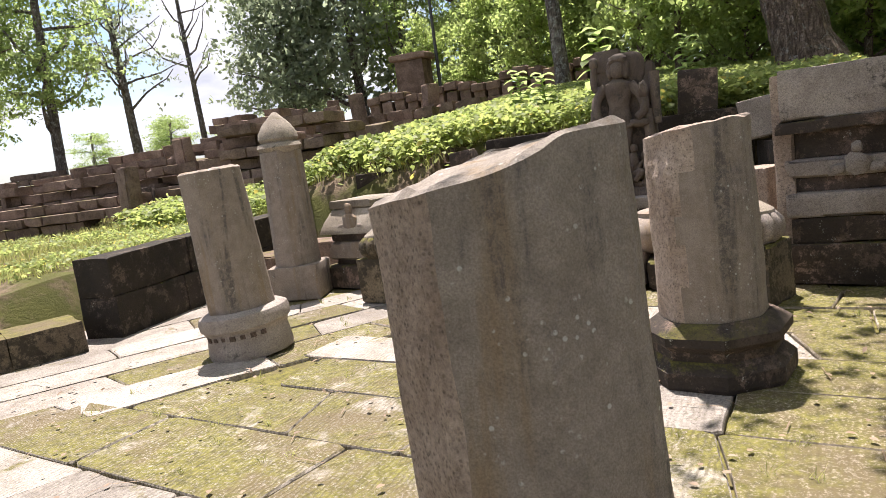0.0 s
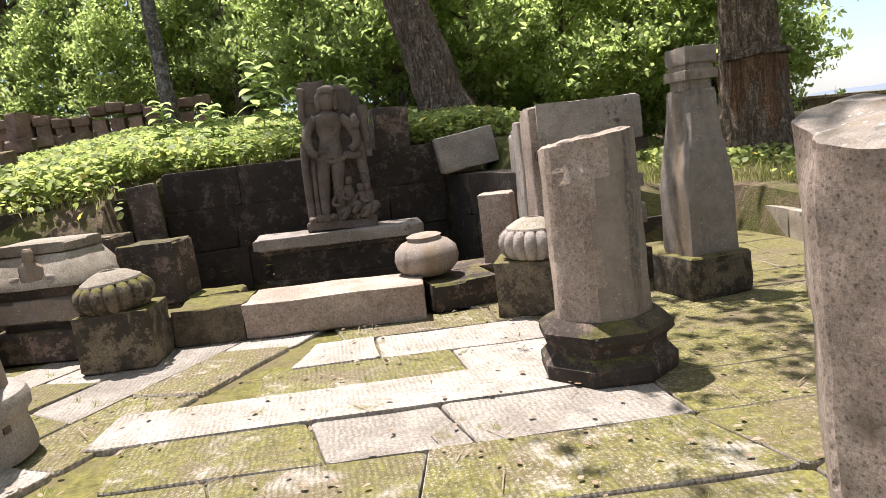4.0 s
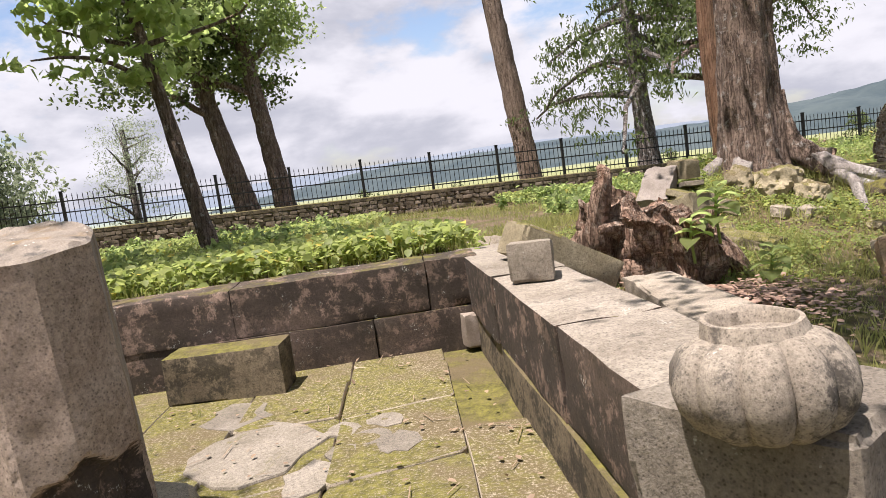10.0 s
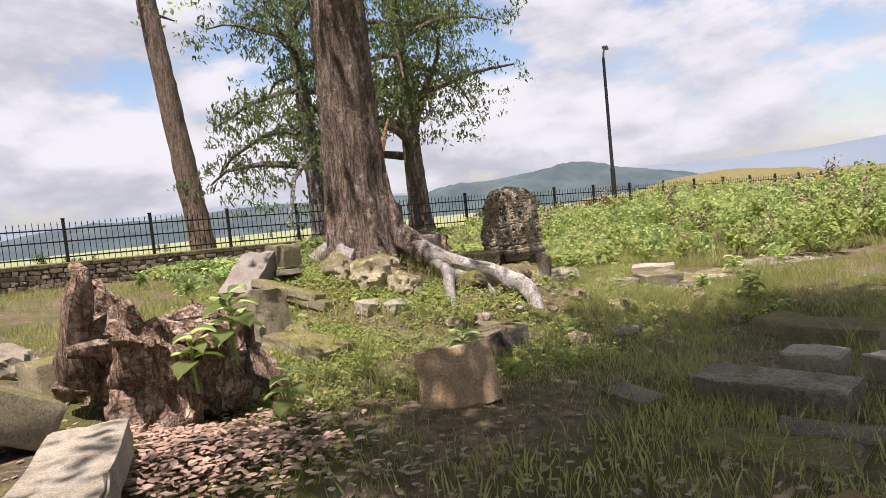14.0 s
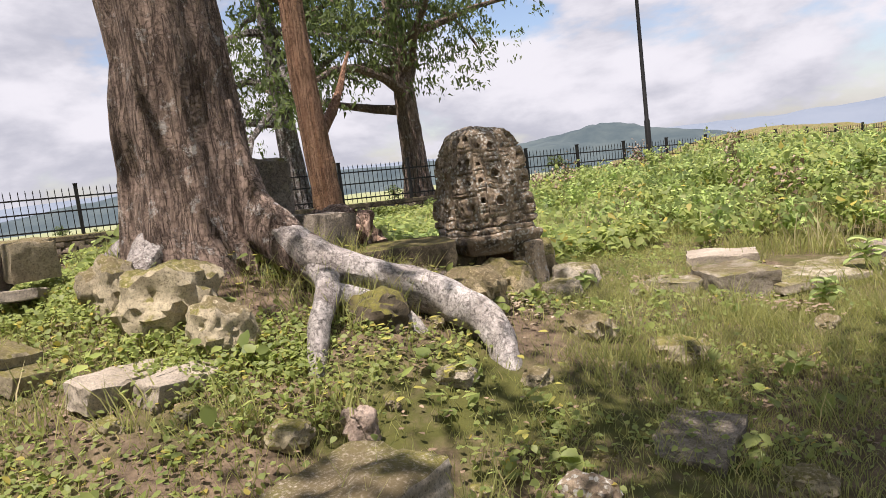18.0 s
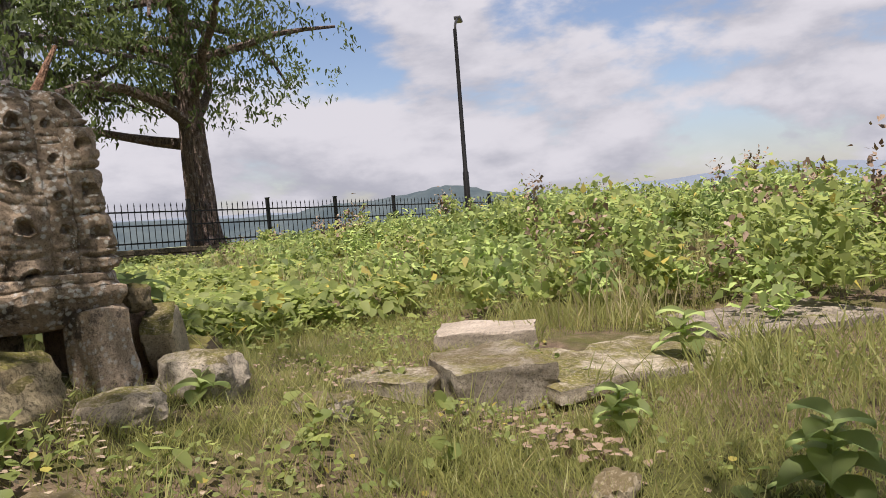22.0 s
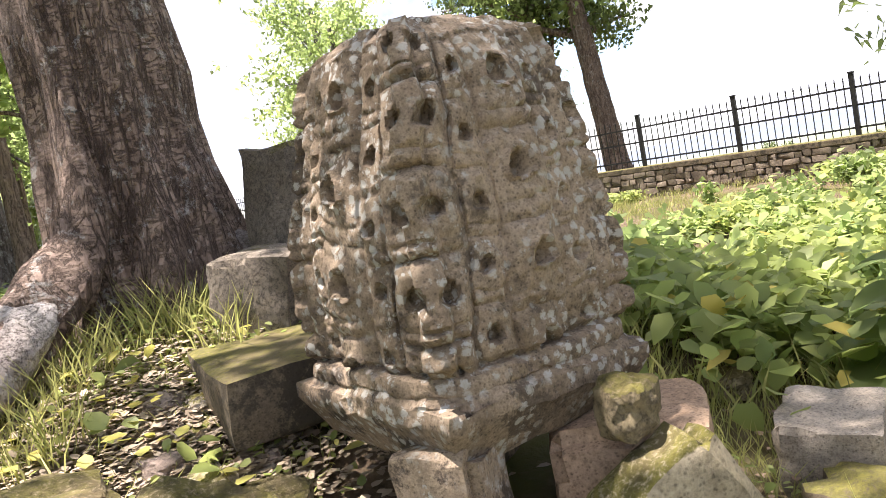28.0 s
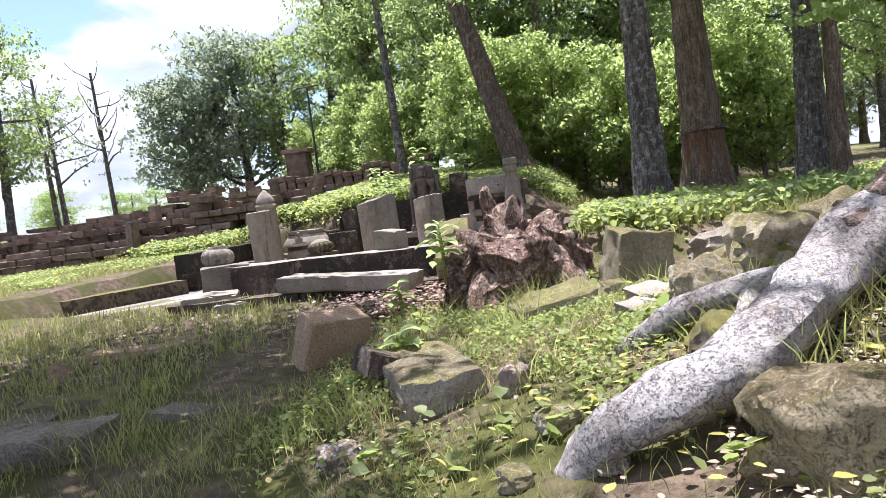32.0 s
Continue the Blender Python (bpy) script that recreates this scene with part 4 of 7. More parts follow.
# ribbed finials on blocks
def ribbed(x, y, z, R, H, n, mat, label, ry=0.0, rz=0.0, deep=0.14, hole=True):
    c = thing("ribbed_finial", pose(x, y, z, 0, ry, rz), label, "carved stone", "ribbed finials")
    prof = [(0.62 * R, 0.0), (0.80 * R, 0.07 * H), (0.95 * R, 0.22 * H), (1.0 * R, 0.40 * H), (0.95 * R, 0.58 * H), (0.82 * R, 0.70 * H), (0.7 * R, 0.74 * H)]

    def rib(a, i):
        return 1 - deep * (1 - abs(math.cos(a * n / 2)) ** 0.7) * (1 if 0 < i < 6 else 0.4)
    part("ribs", lathe(prof, n * 8, 0.004, 3, 0.0, rib), mat, c)
    top = lathe([(0.76 * R, 0.72 * H), (0.74 * R, 0.77 * H), (0.45 * R, 0.93 * H), (0.24 * R, 1.0 * H), (0.22 * R, 0.99 * H), (0.2 * R, 0.86 * H)], 40, 0.005, 5)
    part("lid", top, "white" if mat != "urn" else mat, c, "smooth domed top with a square socket")
    return c


hewn("plinth_block", -2.93, 6.5, 0, 0.62, 0.58, 0.50, "dark_moss", "dark mossy block under a ribbed finial", -4, seed=41)
ribbed(-2.93, 6.46, 0.48, 0.335, 0.36, 16, "dark_moss", "mossy ribbed stone finial with a socketed dome, on a dark block", -4, 10)
hewn("plinth_block", 0.68, 6.1, 0, 0.62, 0.50, 0.50, "dark_moss", "dark block with a moss-covered edge under a ribbed finial", -20, seed=42)
ribbed(0.70, 6.06, 0.48, 0.315, 0.37, 16, "grey", "grey ribbed stone finial with a socketed dome, on a dark block", 2, 0)

part_pot = lathe([(0.16, 0.0), (0.24, 0.03), (0.305, 0.10), (0.325, 0.18), (0.305, 0.27), (0.24, 0.335), (0.17, 0.36), (0.165, 0.385), (0.175, 0.40), (0.15, 0.412), (0.07, 0.41)], 48, 0.004, 8)
lone("stone_pot", part_pot, "buff", pose(-0.13, 6.98, 0.30, 2, -2, 0), "round buff stone pot with a low rim, on the step", "pot")

# image on its pedestal
c = thing("pedestal", pose(-0.93, 9.2, 0, 0, 0.8, -2.5), "wide dark moulded pedestal with a pale-edged top slab", "pedestal")
part("top_slab", rough_box(2.12, 0.72, 0.15, 51, 7, 0.016, 0.025), "grey", c, "pale-edged worn top slab", m=pose(0, 0, 0.50))
part("neck", rough_box(1.86, 0.58, 0.14, 52, 5, 0.01, 0.02), "black", c, m=pose(0, 0, 0.37))
part("moulding", rough_box(1.96, 0.64, 0.07, 54, 5, 0.01, 0.02), "dark", c, m=pose(0, 0, 0.44))
part("foot", rough_box(1.72, 0.60, 0.38, 53, 6, 0.012, 0.03), "black", c)
part("plinth", rough_box(1.9, 0.70, 0.12, 55, 6, 0.012, 0.02), "black", c, m=pose(0, 0, 0.004))


def image_stone():
    bits = [moved(rough_box(0.74, 0.16, 1.62, 61, 9, 0.025, 0.05), pose(0.02, 0.14, 0.06)), moved(rough_box(0.34, 0.16, 0.3, 62, 4, 0.025, 0.04), pose(-0.22, 0.14, 1.60)),
            moved(rough_box(0.90, 0.34, 0.13, 63, 5, 0.03, 0.05), pose(0, 0, 0))]

    def blob(x, y, z, sx, sy, sz, rx=0, ry=0, s=0, rough=0.12):
        bits.append(moved(boulder(sx, sy, sz, s, 3, rough), pose(x, y, z, rx, ry, 0)))

    def limb(pts, r0, r1, s=0):
        q = curve_points(pts, 9)
        bits.append(tube(q, np.linspace(r0, r1, len(q)), 12, 0.10, s))
    prof = [(0.10, 0.86), (0.165, 0.92), (0.17, 1.0), (0.135, 1.10), (0.125, 1.16), (0.155, 1.27), (0.185, 1.37), (0.17, 1.45), (0.07, 1.50), (0.065, 1.55)]
    bits.append(moved(lathe(prof, 24, 0.012, 4), pose(-0.05, -0.02, 0) @ Matrix.Diagonal((1, 0.72, 1, 1))))
    blob(-0.04, -0.05, 1.615, 0.19, 0.19, 0.24, s=1, rough=0.08)
    blob(-0.04, -0.02, 1.74, 0.25, 0.2, 0.17, s=2, rough=0.25)
    blob(-0.14, -0.02, 1.62, 0.10, 0.16, 0.26, s=22, rough=0.3)
    blob(0.06, -0.02, 1.62, 0.10, 0.16, 0.26, s=23, rough=0.3)
    blob(0.06, 0.07, 1.62, 0.50, 0.10, 0.48, s=3, rough=0.06)
    limb([(-0.14, -0.05, 0.95), (-0.18, -0.08, 0.62), (-0.19, -0.06, 0.14)], 0.105, 0.055, 6)
    limb([(0.03, -0.05, 0.95), (0.01, -0.09, 0.62), (0.0, -0.06, 0.2)], 0.105, 0.06, 7)
    limb([(-0.2, -0.03, 1.42), (-0.33, -0.06, 1.24), (-0.30, -0.12, 1.02), (-0.22, -0.12, 0.95)], 0.07, 0.05, 8)
    limb([(0.11, -0.03, 1.42), (0.25, -0.05, 1.26), (0.29, -0.12, 1.08), (0.20, -0.12, 1.0)], 0.068, 0.05, 10)
    limb([(-0.22, 0.02, 1.4), (-0.36, 0.0, 1.42), (-0.35, -0.03, 1.68)], 0.05, 0.04, 11)
    blob(-0.35, -0.03, 1.74, 0.12, 0.12, 0.16, s=15)
    blob(0.28, -0.10, 1.33, 0.12, 0.13, 0.22, s=12, rough=0.3)
    blob(0.22, -0.06, 0.93, 0.30, 0.2, 0.12, s=13)
    limb([(0.30, -0.03, 1.08), (0.33, -0.05, 0.80), (0.35, -0.03, 0.56)], 0.07, 0.06, 14)
    limb([(0.4, 0.02, 1.55), (0.40, 0.02, 1.2), (0.42, 0.02, 0.9)], 0.07, 0.055, 24)
    limb([(-0.37, -0.01, 1.12), (-0.39, -0.02, 0.8), (-0.37, -0.02, 0.14)], 0.06, 0.05, 18)
    limb([(-0.28, -0.04, 0.85), (-0.29, -0.05, 0.5), (-0.28, -0.04, 0.12)], 0.035, 0.03, 19)
    limb([(-0.22, -0.11, 0.92), (-0.02, -0.13, 0.86), (0.16, -0.11, 0.93)], 0.03, 0.03, 20)
    r = random.Random(70)
    for k, (x, z, hh) in enumerate([(0.0, 0.2, 0.34), (0.13, 0.26, 0.38), (0.27, 0.2, 0.34), (0.36, 0.24, 0.3)]):
        limb([(x, -0.08, z), (x + r.uniform(-.03, .03), -0.12, z + hh * 0.5), (x + r.uniform(-.03, .03), -0.10, z + hh * 0.75)], 0.075, 0.05, 30 + k)
        blob(x, -0.12, z + hh * 0.92, 0.10, 0.11, 0.12, s=50 + k)
        limb([(x - 0.05, -0.12, z + hh * 0.65), (x - 0.09, -0.16, z + hh * 0.4), (x, -0.19, z + hh * 0.3)], 0.028, 0.022, 60 + k)
        limb([(x, -0.13, z + 0.02), (x + 0.1, -0.2, z + 0.05), (x + 0.02, -0.2, z - 0.06)], 0.05, 0.035, 70 + k)
    for k in range(9):
        blob(-0.36 + k * 0.09, -0.11, 0.15 + 0.02 * (k % 2), 0.13, 0.16, 0.10, s=40 + k, rough=0.3)
    return join(bits)


lone("statue", image_stone(), "statue", pose(-0.87, 9.18, 0.64, -2, 1.5, -2), "weathered brown carved stone image before a slab, on the pedestal", "statue")
hewn("stone_block", -0.05, 10.1, 1.58, 0.5, 0.35, 0.58, "dark", "dark broken upright stone on top of the wall", 8, 0, 4, seed=65)
hewn("stone_block", 0.95, 9.55, 1.22, 0.78, 0.45, 0.48, "grey", "grey block tilted on the wall end", -4, 0, -8, seed=66)
hewn("stone_block", -3.2, 9.45, 0, 0.35, 0.4, 1.5, "dark", "upright leaning dark stone at the wall end", 10, 0, -4, seed=67)
hewn("stone_block", 0.76, 7.45, 0.0, 0.36, 0.3, 0.99, "pink", "upright pale-sided stone by the ribbed finial", -24, 0, 0, seed=68)

# stacked shrine model beside the tall pillar
c = thing("shrine_model", pose(1.62, 7.35, 0, 0, 0, -8), "stack of dark moulded shrine stones with a heavy top block", "carved stone")
part("base_block", rough_box(1.02, 1.75, 0.36, 71, 5, 0.012, 0.03), "dark", c)
part("plinth", rough_box(0.92, 1.65, 0.22, 72, 4, 0.012, 0.03), "dark", c, m=pose(0, 0, 0.36))
part("roll_moulding", rough_box(1.0, 1.7, 0.22, 73, 6, 0.008, 0.10), "grey", c, "rounded roll moulding", m=pose(0, 0, 0.58))
part("neck", rough_box(0.86, 1.55, 0.12, 74, 4, 0.01, 0.02), "dark", c, m=pose(0, 0, 0.80))
part("cornice", rough_box(0.98, 1.68, 0.16, 75, 5, 0.01, 0.06), "grey", c, m=pose(0, 0, 0.92))
part("upper_neck", rough_box(0.84, 1.5, 0.22, 76, 4, 0.01, 0.02), "dark", c, m=pose(0, 0, 1.08))
part("eave_slab", rough_box(1.08, 1.78, 0.11, 77, 5, 0.012, 0.03), "dark", c, m=pose(0, 0, 1.30))
part("top_block", rough_box(1.0, 1.0, 0.42, 78, 8, 0.022, 0.03), "grey", c, "rough grey top block", m=pose(0, -0.36, 1.41))
part("side_slab", rough_box(0.16, 0.62, 1.80, 79, 9, 0.016, 0.03), "pink", c, "upright sunlit side slab", m=pose(-0.49, -0.50, 0))
part("side_slab", rough_box(0.16, 0.50, 1.70, 80, 9, 0.018, 0.03), "grey", c, "upright weathered side slab", m=pose(-0.50, 0.08, 0))
part("side_slab", rough_box(0.17, 0.48, 1.62, 181, 9, 0.018, 0.04), "grey", c, "upright weathered side slab", m=pose(-0.48, 0.60, 0))
part("back_block", rough_box(0.9, 0.66, 0.30, 182, 6, 0.02, 0.04), "dark", c, m=pose(0.05, 0.5, 1.41))
orn = join([moved(boulder(0.22, 0.08, 0.2, 1, 2), pose(0, 0, 0.09)), moved(boulder(0.09, 0.07, 0.1, 2, 2), pose(0, 0, 0.22)), moved(boulder(0.12, 0.06, 0.1, 3, 2), pose(-0.14, 0, 0.05)), moved(boulder(0.12, 0.06, 0.1, 4, 2), pose(0.14, 0, 0.05))])
part("ornament", orn, "grey", c, "carved arched ornament", m=pose(0.05, -0.86, 0.93))

# small roofed shrine piece beside the leaning pillar
c = thing("shrine_cornice", pose(-3.72, 7.35, 0, 0, 0, -12), "pale sloping cornice block with a carved arch, on dark mouldings", "carved stone")
part("base_block", rough_box(1.0, 0.9, 0.30, 81, 4, 0.012, 0.03), "dark", c)
part("roll_moulding", rough_box(0.86, 0.8, 0.24, 82, 6, 0.008, 0.10), "buff", c, m=pose(0, 0, 0.36))
part("neck", rough_box(0.72, 0.66, 0.12, 83, 3, 0.008, 0.02), "dark", c, m=pose(0, 0, 0.27))
part("neck", rough_box(0.76, 0.7, 0.10, 84, 3, 0.008, 0.02), "dark", c, m=pose(0, 0, 0.60))
bm = rough_box(0.98, 0.9, 0.30, 85, 5, 0.010, 0.02)
for v in bm.verts:
    k = 1 - 0.30 * max(0, min(1, v.co.z / 0.30)) ** 1.3
    v.co.x *= k
    v.co.y *= k
part("cornice", bm, "white", c, "pale sloping cornice", m=pose(0, 0, 0.70))
part("roof_slab", rough_box(0.72, 0.66, 0.10, 86, 4, 0.012, 0.03), "white", c, m=pose(0, 0, 1.0))
orn2 = join([moved(boulder(0.26, 0.08, 0.24, 5, 2), pose(0, 0, 0.1)), moved(boulder(0.12, 0.07, 0.16, 6, 2), pose(0, 0, 0.26)), moved(boulder(0.14, 0.06, 0.1, 7, 2), pose(-0.17, 0, 0.04)), moved(boulder(0.14, 0.06, 0.1, 8, 2), pose(0.17, 0, 0.04))])
part("ornament", orn2, "buff", c, "carved arched ornament", m=pose(0.05, -0.40, 0.74))
hewn("stone_block", -2.85, 7.75, 0.3, 0.6, 0.5, 0.62, "dark", "dark hewn block behind the ribbed finial", -14, seed=87)
hewn("stone_block", -3.6, 8.35, 0.45, 0.62, 0.55, 0.55, "dark", "rough dark block with a mossy top", -10, seed=88)
hewn("stone_block", -4.25, 8.35, 0.45, 0.6, 0.55, 0.52, "ruin", "rough reddish block by the ruin wall", -8, seed=89)
hewn("stone_block", -5.0, 8.1, 0, 0.8, 0.55, 0.5, "ruin", "low rough ruin block", 12, seed=90)
hewn("stone_block", -5.6, 7.6, 0, 0.7, 0.5, 0.42, "ruin", "low rough ruin block", -20, seed=91)


# ---- the end of the court wall, its urn and loose blocks ----
course_wall("outer_step", (-1.3, -1.95), (3.0, -1.75), -0.35, [(-0.1, 0.42)], "dark", "low black-stained outer step of the court wall", 16, (0.8, 1.5))
hewn("wall_end_slab", -1.0, -0.93, 0.0, 0.66, 0.56, 0.82, "pale_tan", "pale worn end block of the court wall", 32, seed=101, category="stone block", cuts=7, rough=0.03)
c = thing("ribbed_finial", pose(-1.205, -0.77, 0.80, 0, 3, 20) @ Matrix.Scale(1.04, 4), "worn white ribbed stone finial with a broken socket", "carved stone", "ribbed finials")
part("ribs", lathe([(0.10, 0.0), (0.150, 0.008), (0.185, 0.03), (0.214, 0.075), (0.226, 0.125), (0.218, 0.175), (0.195, 0.215), (0.160, 0.242), (0.125, 0.252)], 132, 0.009, 3, 0.0,
                   lambda a, i: 1 - (0.13 if 0 < i < 8 else 0.04) * (1 - abs(math.cos(a * 5.5)) ** 0.6)), "urn", c)
part("socket_rim", lathe([(0.132, 0.246), (0.124, 0.272), (0.118, 0.29), (0.106, 0.292), (0.098, 0.28), (0.092, 0.22), (0.086, 0.16), (0.02, 0.15)], 60, 0.014, 9), "urn", c, "broken rim round a square socket")
hewn("stone_block", -0.82, -1.62, 0.02, 0.72, 0.34, 0.48, "white", "pale broken slab against the wall end", 25, 6, 0, seed=102, rough=0.04)
hewn("stone_block", 1.54, -0.97, 0.78, 0.36, 0.28, 0.26, "white", "small pale hewn block lying on the wall", -20, 0, 4, seed=103)
hewn("stone_block", 2.5, -1.42, 0.63, 0.92, 0.40, 0.27, "field", "long brown slab leaning down from the wall", -80, 0, 29, seed=104, rough=0.02)
hewn("stone_block", 4.55, -2.0, 0.3, 0.42, 0.40, 0.3, "field", "squarish mossy block by the stump", 20, seed=105)
hewn("stone_block", 1.25, -1.86, 0.41, 1.9, 0.40, 0.19, "white", "long pale worn slab lying in fallen leaves", -12, 0, 2, seed=106, rough=0.04, cuts=8)
hewn("stone_block", -0.35, -1.85, 0.08, 0.5, 0.34, 0.30, "white", "rough pale block beside the wall", 30, seed=107, rough=0.05)


# ---- the great stump ----
def stump_mesh():
    bm = bmesh.new()
    rows, n = 44, 110
    ring0 = []
    for i in range(rows + 1):
        u = i / rows
        ring = []
        for k in range(n):
            a = 2 * math.pi * k / n
            r = 0.60 - 0.10 * u ** 2 + 0.09 * math.sin(3 * a + 0.6) + 0.05 * math.sin(7 * a + 4 * u)
            zt = 0.74 + 0.30 * max(0, math.cos(a - 1.3)) ** 3 + 0.16 * noise.noise(Vector((math.cos(a) * 2.0, math.sin(a) * 2.0, 3)))
            q = Vector((math.cos(a) * r, math.sin(a) * r * 0.85, zt * u))
            fold = noise.noise(Vector((q.x * 2.4, q.y * 2.4, q.z * 2.0)))
            q += noise.noise_vector(Vector((q.x * 2.6, q.y * 2.6, q.z * 2.2))) * 0.17 + noise.noise_vector(Vector((q.x * 7, q.y * 7, q.z * 9))) * 0.075 + noise.noise_vector(q * 19) * 0.03
            cave = 1.35 * math.exp(-((a - 3.15) / 0.55) ** 4) * math.exp(-((u - 0.05) / 0.30) ** 4) + 0.5 * math.exp(-((a - 2.5) / 0.2) ** 2) * math.exp(-((u - 0.6) / 0.2) ** 2)
            q.x *= 1 - 0.55 * cave
            q.y *= 1 - 0.55 * cave
            ring.append(bm.verts.new(q))
        if ring0:
            for k in range(n):
                bm.faces.new((ring0[k], ring0[(k + 1) % n], ring[(k + 1) % n], ring[k]))
        ring0 = ring
    rim = [v.co.copy() for v in ring0]
    for f in (0.9, 0.78, 0.64, 0.48, 0.3, 0.14):       # a torn, heaped top
        ring = []
        for v in rim:
            p = Vector((v.x * f, v.y * f, 0.76 + (v.z - 0.76) * f * f))
            ring.append(bm.verts.new(p + noise.noise_vector(p * 6) * 0.09 + noise.noise_vector(p * 17) * 0.04))
        for k in range(n):
            bm.faces.new((ring0[k], ring0[(k + 1) % n], ring[(k + 1) % n], ring[k]))
        ring0 = ring
    top = bm.verts.new((0, 0, 0.76))
    for k in range(n):
        bm.faces.new((ring0[k], ring0[(k + 1) % n], top))
    return bm


c = thing("tree_stump", pose(3.42, -2.70, -0.10, 0, 0, 20) @ Matrix.Scale(1.24, 4), "large rotten reddish-brown tree stump with torn folded wood", "tree stump")
part("body", stump_mesh(), "stump", c)
r = random.Random(5)
part("splinter", tube(curve_points([(0.1, 0.42, 0.6), (-0.02, 0.50, 0.86), (-0.10, 0.47, 1.12), (-0.06, 0.50, 1.22)], 9), np.linspace(0.13, 0.015, 10), 10, 0.9, 77), "stump", c, "pale torn spike of wood")
for k in range(4):
    a = r.uniform(0.4, 2.6)
    x, y = 0.42 * math.cos(a), 0.36 * math.sin(a)
    h = r.uniform(0.02, 0.16)
    pts = [(x * 0.8, y * 0.8, 0.55), (x * 1.1 + r.uniform(-.08, .08), y * 1.1, 0.72 + h * 0.5), (x * 1.4 + r.uniform(-.16, .16), y * 1.4 + r.uniform(-.14, .14), 0.74 + h)]
    part("splinter", tube(curve_points(pts, 7), np.linspace(0.11, 0.015, 8), 8, 0.8, k), "stump", c)
for k in range(7):
    a = r.uniform(4.1, 5.9)
    pts = [(0.45 * math.cos(a), 0.40 * math.sin(a), 0.45), (0.70 * math.cos(a), 0.62 * math.sin(a), 0.30), (0.85 * math.cos(a + .2), 0.75 * math.sin(a + .2), 0.02)]
    part("root", tube(curve_points(pts, 8), np.linspace(0.11, 0.02, 9), 8, 0.8, k), "stump", c)


# ---- loose stones round the trees ----
def rock(x, y, sx, sy, sz, mat, label, rz=0.0, seed=0, rx=0.0, ry=0.0, sink=0.3, z=None, rough=0.3):
    zz = float(land(x, y)) if z is None else z
    return lone("rock", boulder(sx, sy, sz, seed, 4, rough), mat, pose(x, y, zz + sz * (0.5 - sink), rx, ry, rz), label, "rock", "loose stones")


def lying(x, y, sx, sy, sz, mat, label, rz=0.0, rx=0.0, ry=0.0, seed=0, dz=-0.05, rough=0.03):
    zz = float(land(x, y)) + dz
    return hewn("loose_slab", x, y, zz, sx, sy, sz, mat, label, rz, rx, ry, seed, "loose stones", 11, rough, 0.02, "stone")


lying(2.05, -4.42, 0.56, 0.24, 0.46, "red_rock", "reddish-brown hewn slab tilted in the grass", 58, 20, 8, 111)
lying(4.55, -3.8, 0.45, 0.42, 0.62, "field", "tall pale lichened stone standing in the grass", 20, 4, 10, 115, -0.1, 0.06)
lying(6.25, -4.25, 0.95, 0.42, 0.26, "grey", "grey slab leaning against the mound", -38, 0, -24, 116, 0.08, 0.04)
lying(5.45, -4.5, 0.95, 0.30, 0.10, "field", "thin yellowish split slab lying on the mound", 32, 8, -14, 214, 0.02, 0.02)
lying(5.5, -4.42, 0.85, 0.26, 0.09, "field", "thin yellowish split slab lying on the mound", 36, 8, -14, 215, 0.12, 0.02)
lying(6.45, -4.75, 0.36, 0.30, 0.26, "field", "squared pale stone on top of the mound", 20, 0, -4, 117, 0.16, 0.02)
lying(6.2, -4.7, 0.42, 0.26, 0.07, "white", "thin pale flake of stone under a block", -10, 4, 8, 216, 0.08, 0.02)
rock(5.75, -5.2, 0.42, 0.38, 0.42, "field", "yellowish rock among the roots", 30, 118, sink=0.3)
rock(5.35, -5.45, 0.62, 0.52, 0.52, "field", "large yellow-green boulder at the trunk's foot", 80, 119, sink=0.3)
rock(4.95, -5.62, 0.42, 0.36, 0.38, "field", "yellowish rock among the roots", 10, 120, sink=0.3)
lying(4.80, -5.12, 0.66, 0.20, 0.14, "white", "pale broken slab half sunk in the grass", -52, 10, 8, 113, -0.06, 0.04)
lying(4.66, -5.36, 0.50, 0.17, 0.12, "white", "pale split slab beside its other half", -58, 14, 5, 222, -0.05, 0.04)
lying(3.95, -4.0, 0.70, 0.50, 0.16, "field", "flat yellowish broken stone", 25, 4, -10, 217, 0.0, 0.04)
rock(4.45, -4.1, 0.34, 0.3, 0.26, "field", "square yellowish stone in the grass", 10, 114)
lying(3.24, -5.46, 1.06, 0.50, 0.22, "moss_slab", "large flat moss-covered slab", -62, 0, 0, 112, -0.06, 0.05)
rock(3.9, -5.95, 0.18, 0.16, 0.2, "pink", "small rounded pinkish stone in the grass", 0, 218)
lying(3.25, -7.32, 0.62, 0.36, 0.10, "slab", "low grey slab in the shaded grass", -62, 3, 0, 138, -0.04, 0.03)
lying(0.72, -6.1, 1.0, 0.44, 0.20, "slab", "flat stone slab sunk in shaded grass", 12, 0, 0, 223, -0.03, 0.03)
lying(2.95, -5.25, 0.0 + 0.55, 0.30, 0.16, "dark", "dark tilted slab in the grass", 40, 0, 22, 224, 0.02, 0.03)
rock(3.05, -6.5, 0.24, 0.2, 0.2, "spire", "grey lichened stone in the grass", 20, 225, sink=0.35)
lying(1.42, -5.46, 0.5, 0.26, 0.07, "slab", "flat stone barely out of the soil", -10, 0, 0, 226, -0.03, 0.02)
lying(0.91, -6.94, 0.42, 0.34, 0.22, "white", "pale squared stone at the path's edge", 14, 0, 0, 227, -0.02, 0.03)
lying(0.35, -7.06, 0.40, 0.34, 0.22, "white", "pale squared stone at the path's edge", -8, 0, 0, 228, -0.02, 0.03)
